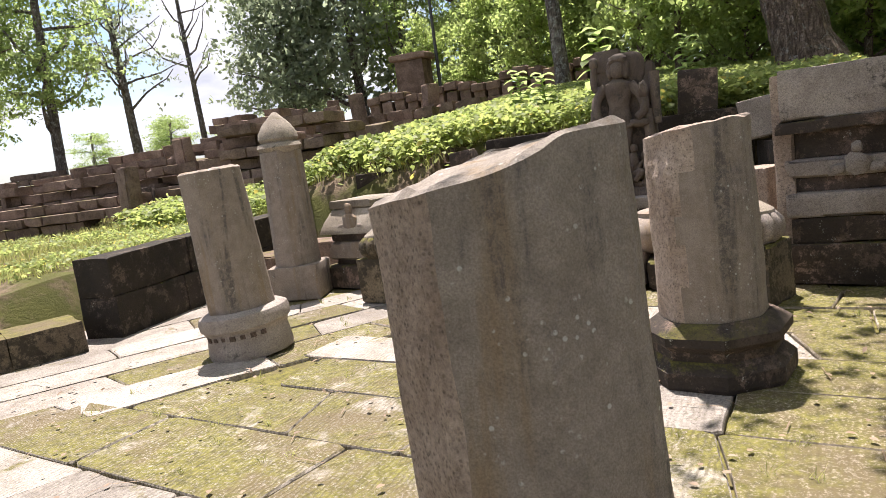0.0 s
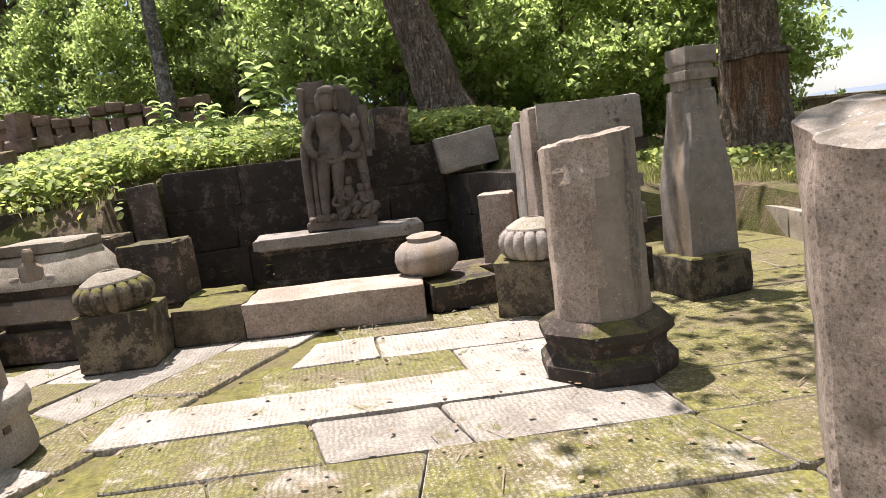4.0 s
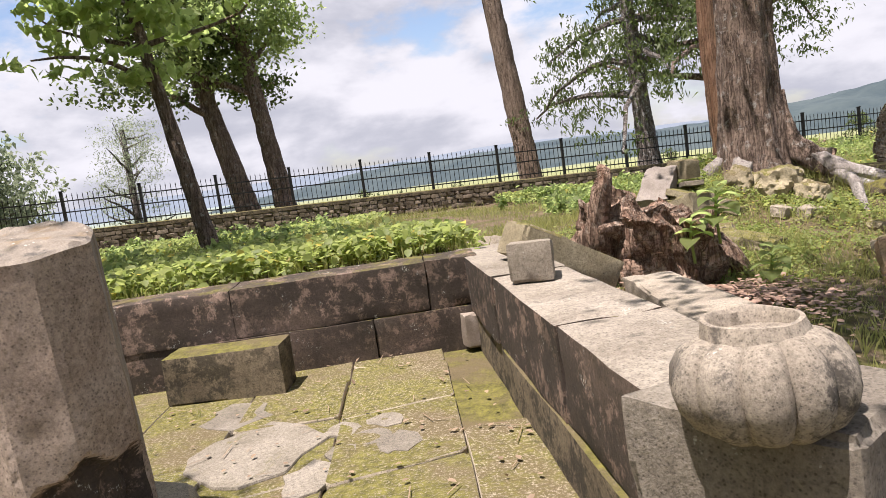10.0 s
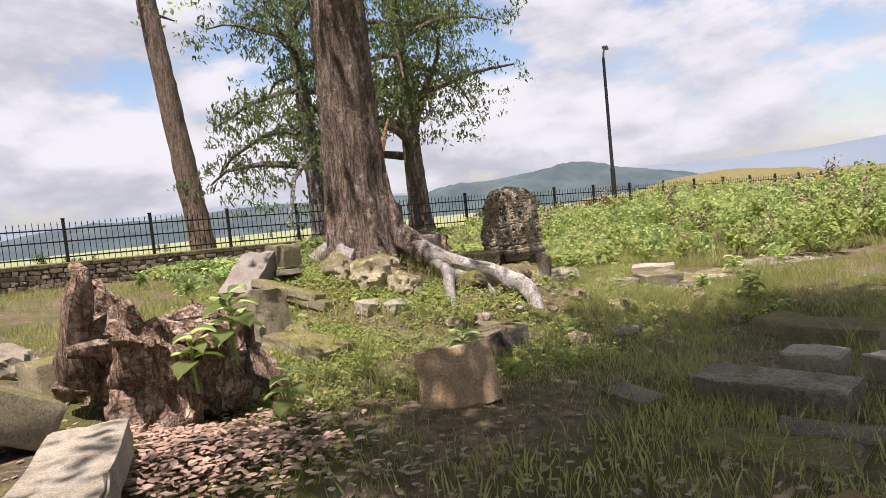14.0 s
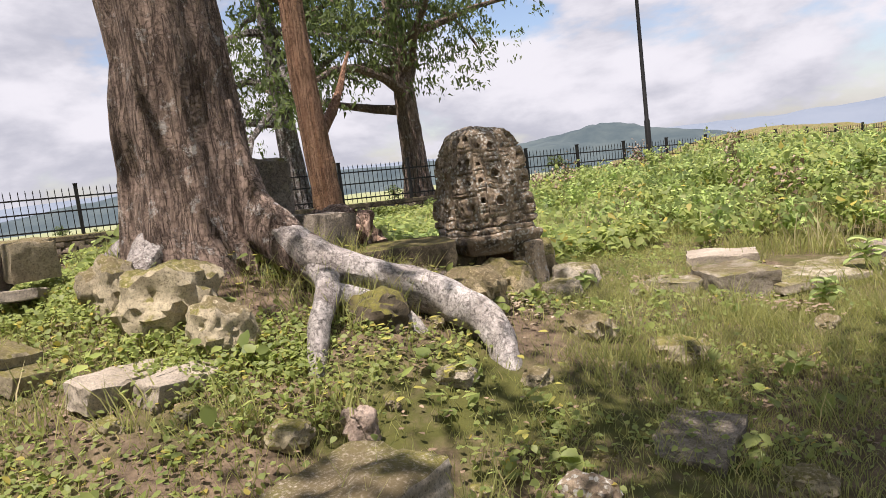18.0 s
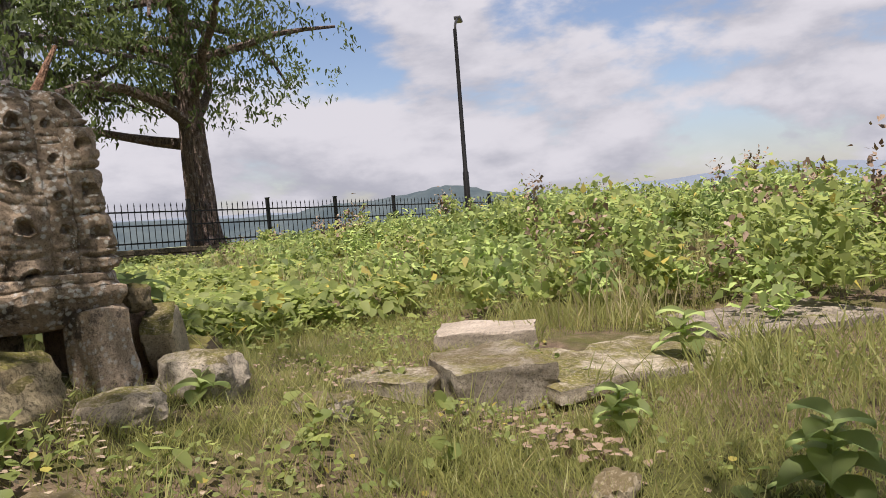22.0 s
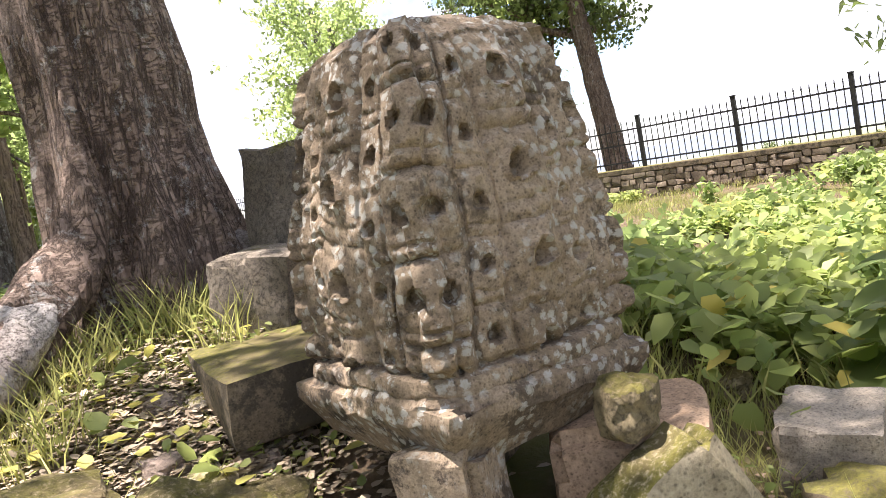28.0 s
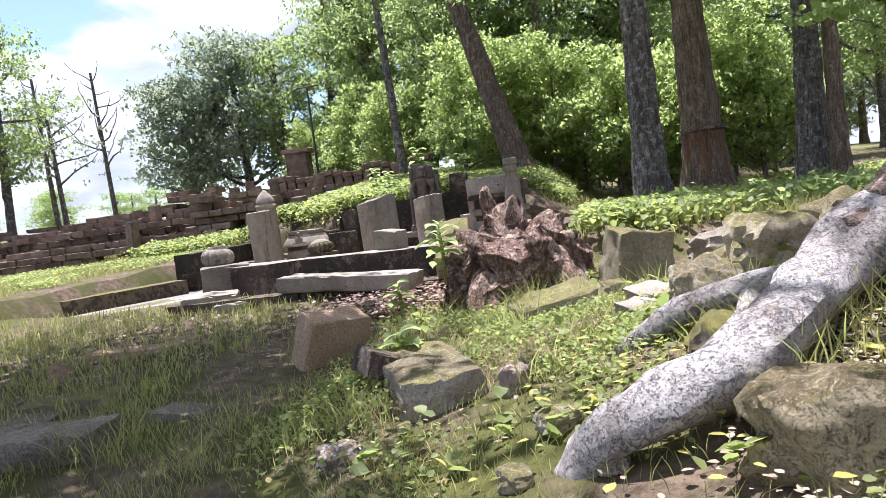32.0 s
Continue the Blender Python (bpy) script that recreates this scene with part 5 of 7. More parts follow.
lying(0.0, -5.6, 0.7, 0.3, 0.08, "slab", "long low stone in the path", 20, 0, 0, 229, -0.02, 0.02)
rock(4.95, -6.55, 0.42, 0.36, 0.36, "dark_moss", "thickly mossed rock under the root", 40, 121, sink=0.4)
rock(5.18, -7.42, 0.72, 0.46, 0.46, "mossy_rock", "large brown mossy boulder", -30, 122, sink=0.42)
rock(5.50, -7.9, 0.66, 0.42, 0.46, "mossy_rock", "brown mossy boulder in the grass", -50, 123, sink=0.42)
rock(4.55, -7.9, 0.35, 0.3, 0.22, "field", "small pale stone in the grass", 0, 124)
rock(4.1, -8.2, 0.4, 0.3, 0.24, "field", "brown half-buried stone in the grass", 20, 125, sink=0.4)
rock(5.80, -8.86, 0.46, 0.36, 0.36, "cream", "cream broken stone in the grass", 30, 126, sink=0.3, rough=0.2)
rock(5.40, -8.36, 0.38, 0.28, 0.24, "cream", "pale broken stone in the grass", 70, 127, sink=0.35, rough=0.2)
rock(5.33, -9.22, 0.34, 0.26, 0.18, "cream", "small pale stone in the grass", 10, 128, sink=0.4, rough=0.2)
lying(6.95, -8.95, 0.34, 0.26, 0.24, "white", "pale squarish stone beside the spire", 10, 0, 0, 129, -0.02, 0.03)
rock(6.7, -9.15, 0.46, 0.36, 0.30, "dark_moss", "bright mossy stone in the grass", 60, 130, sink=0.35)
lying(5.30, -10.34, 0.56, 0.66, 0.26, "cream", "pale flat slab with a rough broken front", 62, 0, 2, 131, -0.06, 0.035)
lying(5.62, -9.90, 0.48, 0.40, 0.16, "cream", "low flat broken slab in the grass", 30, 2, 0, 230, -0.08, 0.035)
lying(5.95, -11.0, 0.7, 0.5, 0.16, "white", "pale flat slab behind a larger one", 40, 0, 0, 219, -0.02, 0.03)
lying(5.0, -11.2, 1.5, 1.0, 0.09, "cream", "broad low paving slab in the grass", 70, 0, 0, 132, -0.055)
lying(4.6, -12.5, 1.3, 0.9, 0.09, "slab", "broad low paving slab in the grass", 60, 0, 0, 133, -0.03)
lying(1.35, -8.1, 0.8, 0.5, 0.24, "field", "pale squared stone in a low row", 10, 0, 0, 134, -0.05)
lying(2.15, -8.6, 0.55, 0.45, 0.22, "field", "pale squared stone in a low row", -15, 0, 0, 135, -0.05)
lying(0.1, -5.1, 0.8, 0.4, 0.10, "field", "flat slab sunk in the grassy soil", 20, 0, 0, 136, -0.05)
rock(-0.62, -4.45, 0.22, 0.18, 0.24, "red_rock", "small upright brown stone in the grass", 60, 137)
lying(-0.5, -3.6, 1.0, 0.36, 0.08, "red_rock", "flat slab sunk in the soil", 15, 0, 0, 139, -0.04)
rock(5.6, -1.6, 1.0, 0.5, 0.5, "white", "long pale rock on the bank", 30, 220, sink=0.4)
lying(3.2, -5.0, 0.4, 0.3, 0.10, "dark_moss", "flat mossy stone in the grass", 10, 0, 0, 221)
rr = random.Random(99)
for k in range(16):
    s = rr.uniform(0.10, 0.22)
    rock(5.68 + rr.uniform(-0.34, 0.3), -7.36 + rr.uniform(-0.36, 0.4), s, s * 0.75, s * 0.5, rr.choice(["cream", "field", "pink"]), "pale broken stone among dry leaves", rr.uniform(0, 180), 500 + k)
for k in range(60):
    a, d = rr.uniform(0, 6.28), rr.uniform(0.2, 3.4)
    x, y = 5.2 + d * math.cos(a) * 0.9, -7.1 + d * math.sin(a)
    s = rr.uniform(0.08, 0.24)
    if (x - 6.2) ** 2 + (y + 8.26) ** 2 < 0.3 or (x - 4.4) ** 2 + (y + 8.8) ** 2 < 0.5:
        continue
    rock(x, y, s, s * rr.uniform(0.6, 0.9), s * 0.6, rr.choice(["field", "cream", "field", "mossy_rock"]), "small loose stone among fallen leaves", rr.uniform(0, 180), 200 + k)
for k in range(24):
    x, y = rr.uniform(5.5, 9.5), rr.uniform(5.4, 9.5)
    s = rr.uniform(0.15, 0.5)
    rock(x, y, s, s * 0.7, s * 0.5, rr.choice(["white", "grey", "field"]), "pale loose stone under the trees", rr.uniform(0, 180), 300 + k)


# ---- the carved spire fragment ----
def spire_mesh():
    """Four-faced curved spire: columns of worn cushions, each with an arched hole, in uneven tiers."""
    bm = bmesh.new()
    n, rows = 300, 150
    H = 0.95
    ring0 = []
    # centre and half width of a column on its face, tiers, phase, depth
    bays = [(0.0, 0.29, 4.2, 0.10, 0.052), (-0.45, 0.16, 6.1, 0.40, 0.030), (0.45, 0.16, 6.1, 0.55, 0.030), (-0.83, 0.21, 5.0, 0.0, 0.050), (0.83, 0.21, 5.0, 0.0, 0.050)]
    for i in range(rows + 1):
        u = i / rows
        ring = []
        for k in range(n):
            a = 2 * math.pi * k / n
            ca, sa = math.cos(a), math.sin(a)
            p = 5.0
            sq = (abs(ca) ** p + abs(sa) ** p) ** (-1 / p)
            w = 0.325 * (1 - 0.04 * u - 0.34 * u ** 3.2)
            if u > 0.94:
                w *= 1 - 3.2 * (u - 0.94)
            t = math.tan(((a + math.pi / 4) % (math.pi / 2)) - math.pi / 4)
            r = w * sq
            wear = 0.72 + 0.5 * noise.noise(Vector((ca * 2.1, sa * 2.1, u * 3.3)))
            warp = 0.07 * noise.noise(Vector((ca * 1.3, sa * 1.3, u * 2.0)))
            for tc, hw, tiers, ph, deep in bays:
                x = (t - tc) / hw
                if abs(tc) > 0.7 and abs(t) > abs(tc):
                    x = 0.0                     # a corner cushion runs round the arris
                if abs(x) > 1:
                    continue
                row = u * tiers + ph + warp
                y = (row % 1.0) * 2 - 1
                cushion = (1 - abs(x) ** 8) * (1 - (0.42 if tc == 0 else 0.62) * abs(y) ** 10)
                r += deep * cushion * (1 - 0.35 * u) * min(1.15, wear)
                hx, up, down = (0.31, 0.40, 0.12) if tc == 0 else (0.38, 0.36, 0.15)
                xx = x if not (abs(tc) > 0.7) else (abs(t) - abs(tc)) / hw
                hole = (xx / hx) ** 2 + (y / (up if y > 0 else down)) ** 2
                some = 0.45 + 1.1 * noise.noise(Vector((tc * 9.0, math.floor(row) * 3.7, int(a / 1.571 + 0.5))))
                r -= 0.060 * math.exp(-hole ** 4) * (max(0.8, some) if tc == 0 else max(0.6, some))
                if tc == 0:
                    r += 0.013 * math.exp(-((math.sqrt(hole) - 1.45) / 0.22) ** 2) * (y > -0.3)
                r -= 0.008 * math.exp(-((y + 0.62) / 0.07) ** 2) * (abs(x) < 0.85) * min(1.0, wear)
            if u < 0.115:
                r = w * sq + 0.052 - 0.012 * (u > 0.06)
            r -= 0.022 * math.exp(-((u - 0.122) / 0.010) ** 2) + 0.012 * math.exp(-((u - 0.06) / 0.008) ** 2)
            q = Vector((ca * r, sa * r, u * H))
            q += noise.noise_vector(q * 3.5) * 0.020 + noise.noise_vector(q * 11) * 0.010 + noise.noise_vector(q * 30) * 0.006 + noise.noise_vector(q * 64) * 0.003
            ring.append(bm.verts.new(q))
        if ring0:
            for k in range(n):
                bm.faces.new((ring0[k], ring0[(k + 1) % n], ring[(k + 1) % n], ring[k]))
        ring0 = ring
    for f in (0.92, 0.8, 0.6, 0.35):
        ring = [bm.verts.new((v.co.x * f, v.co.y * f, v.co.z + 0.014 * noise.noise(v.co * 9) + 0.004)) for v in ring0]
        for k in range(n):
            bm.faces.new((ring0[k], ring0[(k + 1) % n], ring[(k + 1) % n], ring[k]))
        ring0 = ring
    bm.faces.new(ring0)
    return bm


SPIRE_TURN = -8.0
c = thing("spire_fragment", pose(6.22, -8.26, 0.64, 0, 1.5, SPIRE_TURN), "lichened carved spire fragment with rows of arched niches, propped on stones", "carved stone")
part("body", spire_mesh(), "spire", c, m=pose(0, 0, 0.05))
bm = rough_box(0.73, 0.73, 0.17, 141, 9, 0.02, 0.04)
for v in bm.verts:          # undercut below
    k = 1 - 0.20 * max(0.0, 1 - v.co.z / 0.12)
    v.co.x *= k
    v.co.y *= k
part("foot_slab", bm, "spire", c, "undercut foot slab", m=pose(0, 0, -0.07))
lone("prop_stone", rough_box(0.21, 0.22, 0.53, 142, 7, 0.022, 0.04), "spire", pose(5.86, -8.47, 0.12, 0, 5, 20), "pale lichened upright stone propping the spire", "rock")
lone("prop_stone", rough_box(0.4, 0.5, 0.45, 143, 6, 0.03, 0.06), "dark_moss", pose(6.35, -7.95, 0.15, 0, 0, 10), "dark rough stone under the spire", "rock")
lone("prop_stone", rough_box(0.42, 0.4, 0.42, 144, 6, 0.03, 0.06), "red_rock", pose(6.42, -8.62, 0.15, 0, 0, 30), "brown rough stone under the spire", "rock")
lone("prop_stone", rough_box(0.3, 0.16, 0.55, 145, 6, 0.03, 0.05), "field", pose(6.35, -8.95, 0.05, 0, -28, -30), "long mossy stone leaning beside the spire", "rock")
lone("prop_stone", boulder(0.16, 0.15, 0.16, 146, 4), "mossy_rock", pose(6.22, -8.74, 0.64), "rounded lichened stone at the spire's foot", "rock")
hewn("flat_slab", 6.20, -7.40, 0.55, 0.64, 0.76, 0.23, "dark_moss", "thick flat mossy-topped slab", -18, seed=147, rough=0.03)
hewn("stone_block", 6.5, -6.82, 0.68, 0.46, 0.40, 0.42, "slab", "grey lichened block at the trunk's foot", 28, 6, 0, seed=148, rough=0.05, chip=0.05)
hewn("stone_block", 6.98, -6.52, 0.6, 0.46, 0.4, 1.0, "slab", "grey upright lichened block behind the trunk", 10, seed=149, rough=0.05, chip=0.06)
lone("tree_stump", boulder(1.0, 0.8, 0.80, 150, 5, 0.32), "stump", pose(7.0, -7.15, 0.74), "dark rotten low stump", "tree stump")


# ---- trees ----
def limb_line(r, p0, d, length, n=5, wander=0.25, rise=0.08):
    pts, p, v = [Vector(p0)], Vector(p0), Vector(d).normalized()
    for i in range(n):
        v = (v + Vector((r.uniform(-1, 1), r.uniform(-1, 1), r.uniform(-1, 1))) * wander + Vector((0, 0, rise))).normalized()
        p = p + v * length / n
        pts.append(p.copy())
    return pts


def clumps(points, spread, per, rg):
    """Leaves gathered in small sprays round the twig ends, with gaps between."""
    k = max(1, per // 9)
    sprays = np.repeat(np.array([list(p) for p in points]), k, axis=0)
    sprays = sprays + rg.normal(size=sprays.shape) * spread * np.array([1, 1, 0.72])
    pts = np.repeat(sprays, max(1, per // k), axis=0)
    return pts + rg.normal(size=pts.shape) * spread * np.array([0.36, 0.36, 0.2])


def tree(name, x, y, r0, height, lean=(0, 0), bark_mat="dark_bark", leaf_mat="leaf_mid", crown_from=0.5, limbs=8, limb_len=2.4, leaves=3500, leaf_size=0.16, seed=0, z=None,
         label="", flare=1.5, sides=16, spread=0.42, sub=3, wander=0.3, group="trees", taper=0.55, ridges=0, crown=True, bend=0.0, rise=0.08, far=False, droop=0.2, wide=0.5):
    r = random.Random(seed)
    rg = np.random.default_rng(seed + 1000)
    z0 = float(land(x, y)) - 0.12 if z is None else z
    c = thing(name, pose(x, y, z0), label, "tree", group)
    n = 18
    pts, rad = [], []
    for i in range(n + 1):
        u = i / n
        pts.append(Vector((lean[0] * u + bend * math.sin(u * 5 + seed) * 0.3, lean[1] * u + bend * math.cos(u * 4 + seed) * 0.3, height * u)))
        h = height * u
        rad.append(r0 * (1 - taper * u) * (1 + (flare - 1) * math.exp(-h / (r0 * 1.6))))
    ext = curve_points([[*p, q] for p, q in zip(pts, rad)], 40)
    part("trunk", tube([e[:3] for e in ext], [max(e[3], 0.01) for e in ext], sides, 0.10, seed, ridges, 0.07), bark_mat, c)
    tips = []
    for k in range(limbs):
        u = crown_from + (1 - crown_from) * (k + r.random()) / limbs
        i = min(int(u * n), n)
        a = k * 2.4 + r.uniform(-0.4, 0.4)
        L = limb_len * (1.15 - 0.6 * (u - crown_from) / max(1e-3, 1 - crown_from)) * r.uniform(0.75, 1.2)
        line = limb_line(r, pts[i], (math.cos(a), math.sin(a), r.uniform(0.1, 0.7)), L, 5, wander, rise)
        rr0 = min(rad[i] * 0.5, 0.035 * L + 0.02)
        part("limb", tube(line, np.linspace(rr0, rr0 * 0.25, len(line)), 7, 0.1, k), bark_mat, c)
        tips += line[2:]
        for s in range(sub):
            b = limb_line(r, line[2 + s % 3], (r.uniform(-1, 1), r.uniform(-1, 1), r.uniform(-0.2, 0.8)), L * 0.5, 4, wander, rise)
            tips += b[1:]
    tips.append(pts[-1])
    if crown and tips:
        per = max(4, leaves // len(tips))
        pts_l = clumps(tips, spread, per, rg)
        blades_l = leaf_diamonds(pts_l, leaf_size, rg, droop, wide) if far else leaf_quads(pts_l, leaf_size, rg, droop, wide)
        part("crown", quads_mesh("crown", blades_l, leaf_mat), leaf_mat, c, smooth=False)
    return c


# the rooted tree beside the spire
T1 = tree("rooted_tree", 6.44, -5.88, 0.40, 10.0, (-0.35, 0.2), "dark_bark", "leaf_mid", 0.66, 12, 2.5, 4800, 0.18, 3, z=0.35, label="great dark-barked tree with white lichened roots", flare=1.95, sides=44, ridges=9, taper=0.35, spread=0.5, far=True)


def root(points, r0, r1, seed, mat="root"):
    pts = curve_points(points, 30)
    loc = [Vector(p[:3]) - T1.location for p in pts]
    fat = [max(p[3], 0.02) for p in pts] if len(points[0]) == 4 else [r1 + (r0 - r1) * (1 - k / len(loc)) ** 1.6 for k in range(len(loc))]
    part("root", tube(loc, fat, 18, 0.30, seed, 3, 0.10), mat, T1, "white lichened root" if mat == "root" else "barked root flare")


root([(6.08, -6.14, 2.0, 0.03), (6.05, -6.16, 1.6, 0.07), (5.98, -6.2, 1.28, 0.13), (5.76, -6.26, 1.02, 0.155), (5.5, -6.4, 0.86, 0.13), (5.3, -6.58, 0.70, 0.06)], 0.15, 0.08, 11, "dark_bark")
root([(5.9, -6.22, 1.13, 0.08), (5.72, -6.27, 1.0, 0.135), (5.45, -6.42, 0.83, 0.145), (5.19, -6.72, 0.69, 0.135), (4.97, -6.97, 0.58, 0.13), (4.77, -7.06, 0.50, 0.12), (4.58, -7.12, 0.41, 0.105), (4.40, -7.08, 0.30, 0.095), (4.25, -7.02, 0.08, 0.08)], 0.15, 0.08, 1)
root([(5.6, -6.34, 0.86), (5.3, -6.36, 0.76), (5.05, -6.3, 0.70), (4.75, -6.12, 0.58), (4.5, -5.98, 0.38), (4.38, -5.95, 0.18)], 0.105, 0.05, 2)
root([(6.4, -5.75, 1.25), (6.0, -5.35, 0.85), (5.75, -5.0, 0.62), (5.5, -4.7, 0.35)], 0.18, 0.06, 3)
root([(5.1, -6.32, 0.68), (5.0, -6.55, 0.60), (4.85, -6.72, 0.46), (4.72, -6.8, 0.25)], 0.08, 0.035, 4)
root([(6.5, -5.75, 1.2), (6.75, -5.2, 0.85), (7.0, -4.6, 0.35)], 0.18, 0.08, 5)
root([(6.6, -6.0, 1.2), (7.15, -6.4, 0.8), (7.6, -6.8, 0.4)], 0.18, 0.08, 6)

# trees along the fence
c = tree("bare_tree", 12.97, -9.39, 0.28, 6.5, (-0.35, 0.25), "red_wood", "leaf_mid", 0.55, 2, 1.7, 10, 0.1, 4, label="barkless reddish trunk with a forked bare branch", flare=1.25, sides=18, crown=False, bend=0.25, taper=0.4)
fork = limb_line(random.Random(8), (-0.1, 0.05, 2.3), (0.55, -0.75, 0.55), 2.2, 6, 0.12, 0.18)
part("branch", tube(fork, np.linspace(0.13, 0.03, len(fork)), 9, 0.1, 3), "red_wood", c, "bare forked branch")
tree("fence_tree", 22.2, -12.0, 0.40, 10.0, (0.1, 0.4), "grey_bark", "leaf_dark", 0.36, 16, 4.8, 11000, 0.17, 5, rise=-0.10, far=True, droop=0.9, wide=0.42, sub=4, label="pale lichened trunk with drooping leafy boughs by the fence", spread=0.42)
tree("fence_tree", 22.3, -16.3, 0.46, 10.5, (0.0, 0.3), "dark_bark", "leaf_dark", 0.34, 19, 6.2, 19000, 0.17, 6, rise=-0.10, far=True, droop=0.9, wide=0.42, sub=4, label="dark tree with wide drooping leafy boughs by the fence", spread=0.45)
tree("dead_tree", 27.2, -8.95, 0.52, 15.0, (0.2, 1.5), "brown_bark", "leaf_mid", 0.8, 4, 2.0, 160, 0.2, 7, label="leaning half-dead brown trunk by the fence", taper=0.35, spread=0.3)
tree("young_tree", 8.9, 2.2, 0.15, 5.4, (-0.15, 0.75), "dark_bark", "leaf_light", 0.55, 9, 1.9, 2400, 0.2, 8, label="young leaning dark tree with a bright green crown on the bank", spread=0.28)
tree("fence_tree", 25.0, 3.1, 0.46, 11.0, (0.3, 2.2), "dark_bark", "leaf_dark", 0.45, 13, 3.4, 15000, 0.19, 9, far=True, wide=0.62, label="dark leaning tree by the fence", spread=0.5)
tree("fence_tree", 25.0, 1.8, 0.42, 11.0, (-0.2, 1.1), "dark_bark", "leaf_mid", 0.5, 11, 3.2, 12000, 0.19, 10, far=True, wide=0.62, label="dark-stemmed tree by the fence", spread=0.5)
tree("far_tree", 30.5, 8.8, 0.25, 8.0, (0, 0), "grey_bark", "leaf_grey", 0.3, 14, 2.2, 6000, 0.13, 11, far=True, wide=0.3, z=-2.8, label="pale feathery tree beyond the fence", spread=0.5)

# trees at the east kerb and behind the image
tree("kerb_tree", 5.13, 5.1, 0.34, 9.5, (0.0, 0.1), "grey_bark", "leaf_mid", 0.55, 11, 4.8, 16000, 0.17, 12, far=True, label="stout grey lichened tree behind the kerb", flare=1.55, sides=28, ridges=8, spread=0.5)
tree("kerb_tree", 9.6, 11.2, 0.40, 10.5, (0.25, 0.2), "grey_bark", "leaf_mid", 0.5, 13, 3.2, 9000, 0.17, 13, far=True, label="grey furrowed tree under which stones lie", flare=1.6, sides=24, ridges=7)
tree("kerb_tree", 10.0, 10.3, 0.24, 9.5, (0.1, 0.2), "brown_bark", "leaf_mid", 0.55, 8, 2.6, 7000, 0.17, 14, far=True, label="slender brown straight-stemmed tree", flare=1.5)
c = tree("girdled_tree", 6.95, 12.0, 0.57, 11.0, (-0.15, 0.3), "brown_bark", "leaf_mid", 0.55, 11, 4.2, 13000, 0.18, 15, far=True, label="broad tree with bark stripped below a dark wire band", flare=1.5, sides=28, ridges=6)
bm = tube(curve_points([(0.0, 0, 0.1), (0, 0, 1.0), (0, 0.02, 1.75), (0, 0.04, 2.05)], 10), [0.74, 0.68, 0.64, 0.62, 0.605, 0.59, 0.585, 0.58, 0.578, 0.575, 0.56], 28, 0.08, 4)
part("stripped_wood", bm, "red_wood", c, "bare pinkish wood where bark is gone")
part("band", lathe([(0.57, 1.92), (0.63, 1.94), (0.63, 2.04), (0.57, 2.06)], 28, 0.03, 5), "dark_bark", c, "dark band round the trunk")
tree("leaning_tree", 1.5, 13.0, 0.42, 10.0, (-2.6, 0.4), "dark_bark", "leaf_mid", 0.6, 8, 3.2, 9000, 0.18, 16, far=True, label="dark furrowed trunk leaning over the wall", flare=1.4, sides=24, ridges=7)
# Out of sight; added to cast the shade on path and grass.
tree("shade_tree", -2.9, -4.6, 0.4, 9.5, (2.0, 1.7), "dark_bark", "leaf_mid", 0.62, 13, 3.1, 17000, 0.18, 18, label="unseen spreading tree whose crown shades the path", spread=0.6, far=True)
tree("shade_tree", -3.3, -8.2, 0.34, 9.0, (4.4, 2.0), "dark_bark", "leaf_mid", 0.62, 12, 2.7, 15000, 0.18, 19, label="unseen leaning tree added to shade the grass", spread=0.55, far=True)
tree("slender_tree", -4.7, 19.8, 0.22, 12.0, (-0.5, 0.2), "grey_bark", "leaf_mid", 0.65, 8, 2.4, 6000, 0.18, 17, far=True, label="slender bare-stemmed grey tree")

# bare trees over the ruins
for k, (x, y, h) in enumerate([(-25.5, 26.5, 9.5), (-27, 23.5, 9.0), (-25, 22, 7.0)]):
    tree("bare_tree", x, y, 0.16, h, (-0.3, 0), "grey_bark", "leaf_grey", 0.42, 13, 2.9, 10 if k != 2 else 1400, 0.2, 30 + k, label="thin nearly leafless tree behind the ruins", crown=k == 2, wander=0.4, rise=0.2)

# the wood all round
TEMPLATES = []
for k, (lm, bk, h, ls, cf, lv, lsz, sp) in enumerate([("leaf_mid", "dark_bark", 13.0, 3.6, 0.3, 7000, 0.25, 0.62), ("leaf_mid", "grey_bark", 12.0, 3.4, 0.25, 7000, 0.25, 0.62), ("leaf_dark", "brown_bark", 14.5, 3.0, 0.5, 6000, 0.25, 0.6),
                                             ("leaf_under", "dark_bark", 8.0, 2.8, 0.08, 8500, 0.26, 0.5), ("leaf_grey", "grey_bark", 8.5, 3.9, 0.12, 9500, 0.32, 0.75), ("leaf_dark", "dark_bark", 10.0, 3.4, 0.15, 1500, 0.5, 0.8)]):
    t = tree("wood_tree", 0, 0, 0.26 if k != 3 else 0.14, h, (0.4 * (k - 2), 0.3), bk, lm, cf, 13, ls, lv, lsz, 50 + k, z=0,
             label=["dark leafy woodland tree", "mid-green leafy woodland tree", "tall dark-stemmed woodland tree", "bright green undergrowth tree", "grey-green leafy woodland tree", "dark tree on the open plain"][k],
             spread=sp, sides=9, group="wood", sub=3, far=True)
    TEMPLATES.append(t)
rw = random.Random(4)
spots = []
while len(spots) < 36:       # wood to the north, open towards the north-east
    x = rw.uniform(-9, 24)
    y = rw.uniform(22.5, 42) + 0.12 * abs(x)
    if (x + 2) / y < 0.72:
        spots.append((x, y, rw.choice([0, 0, 1, 1, 2, 2, 3])))
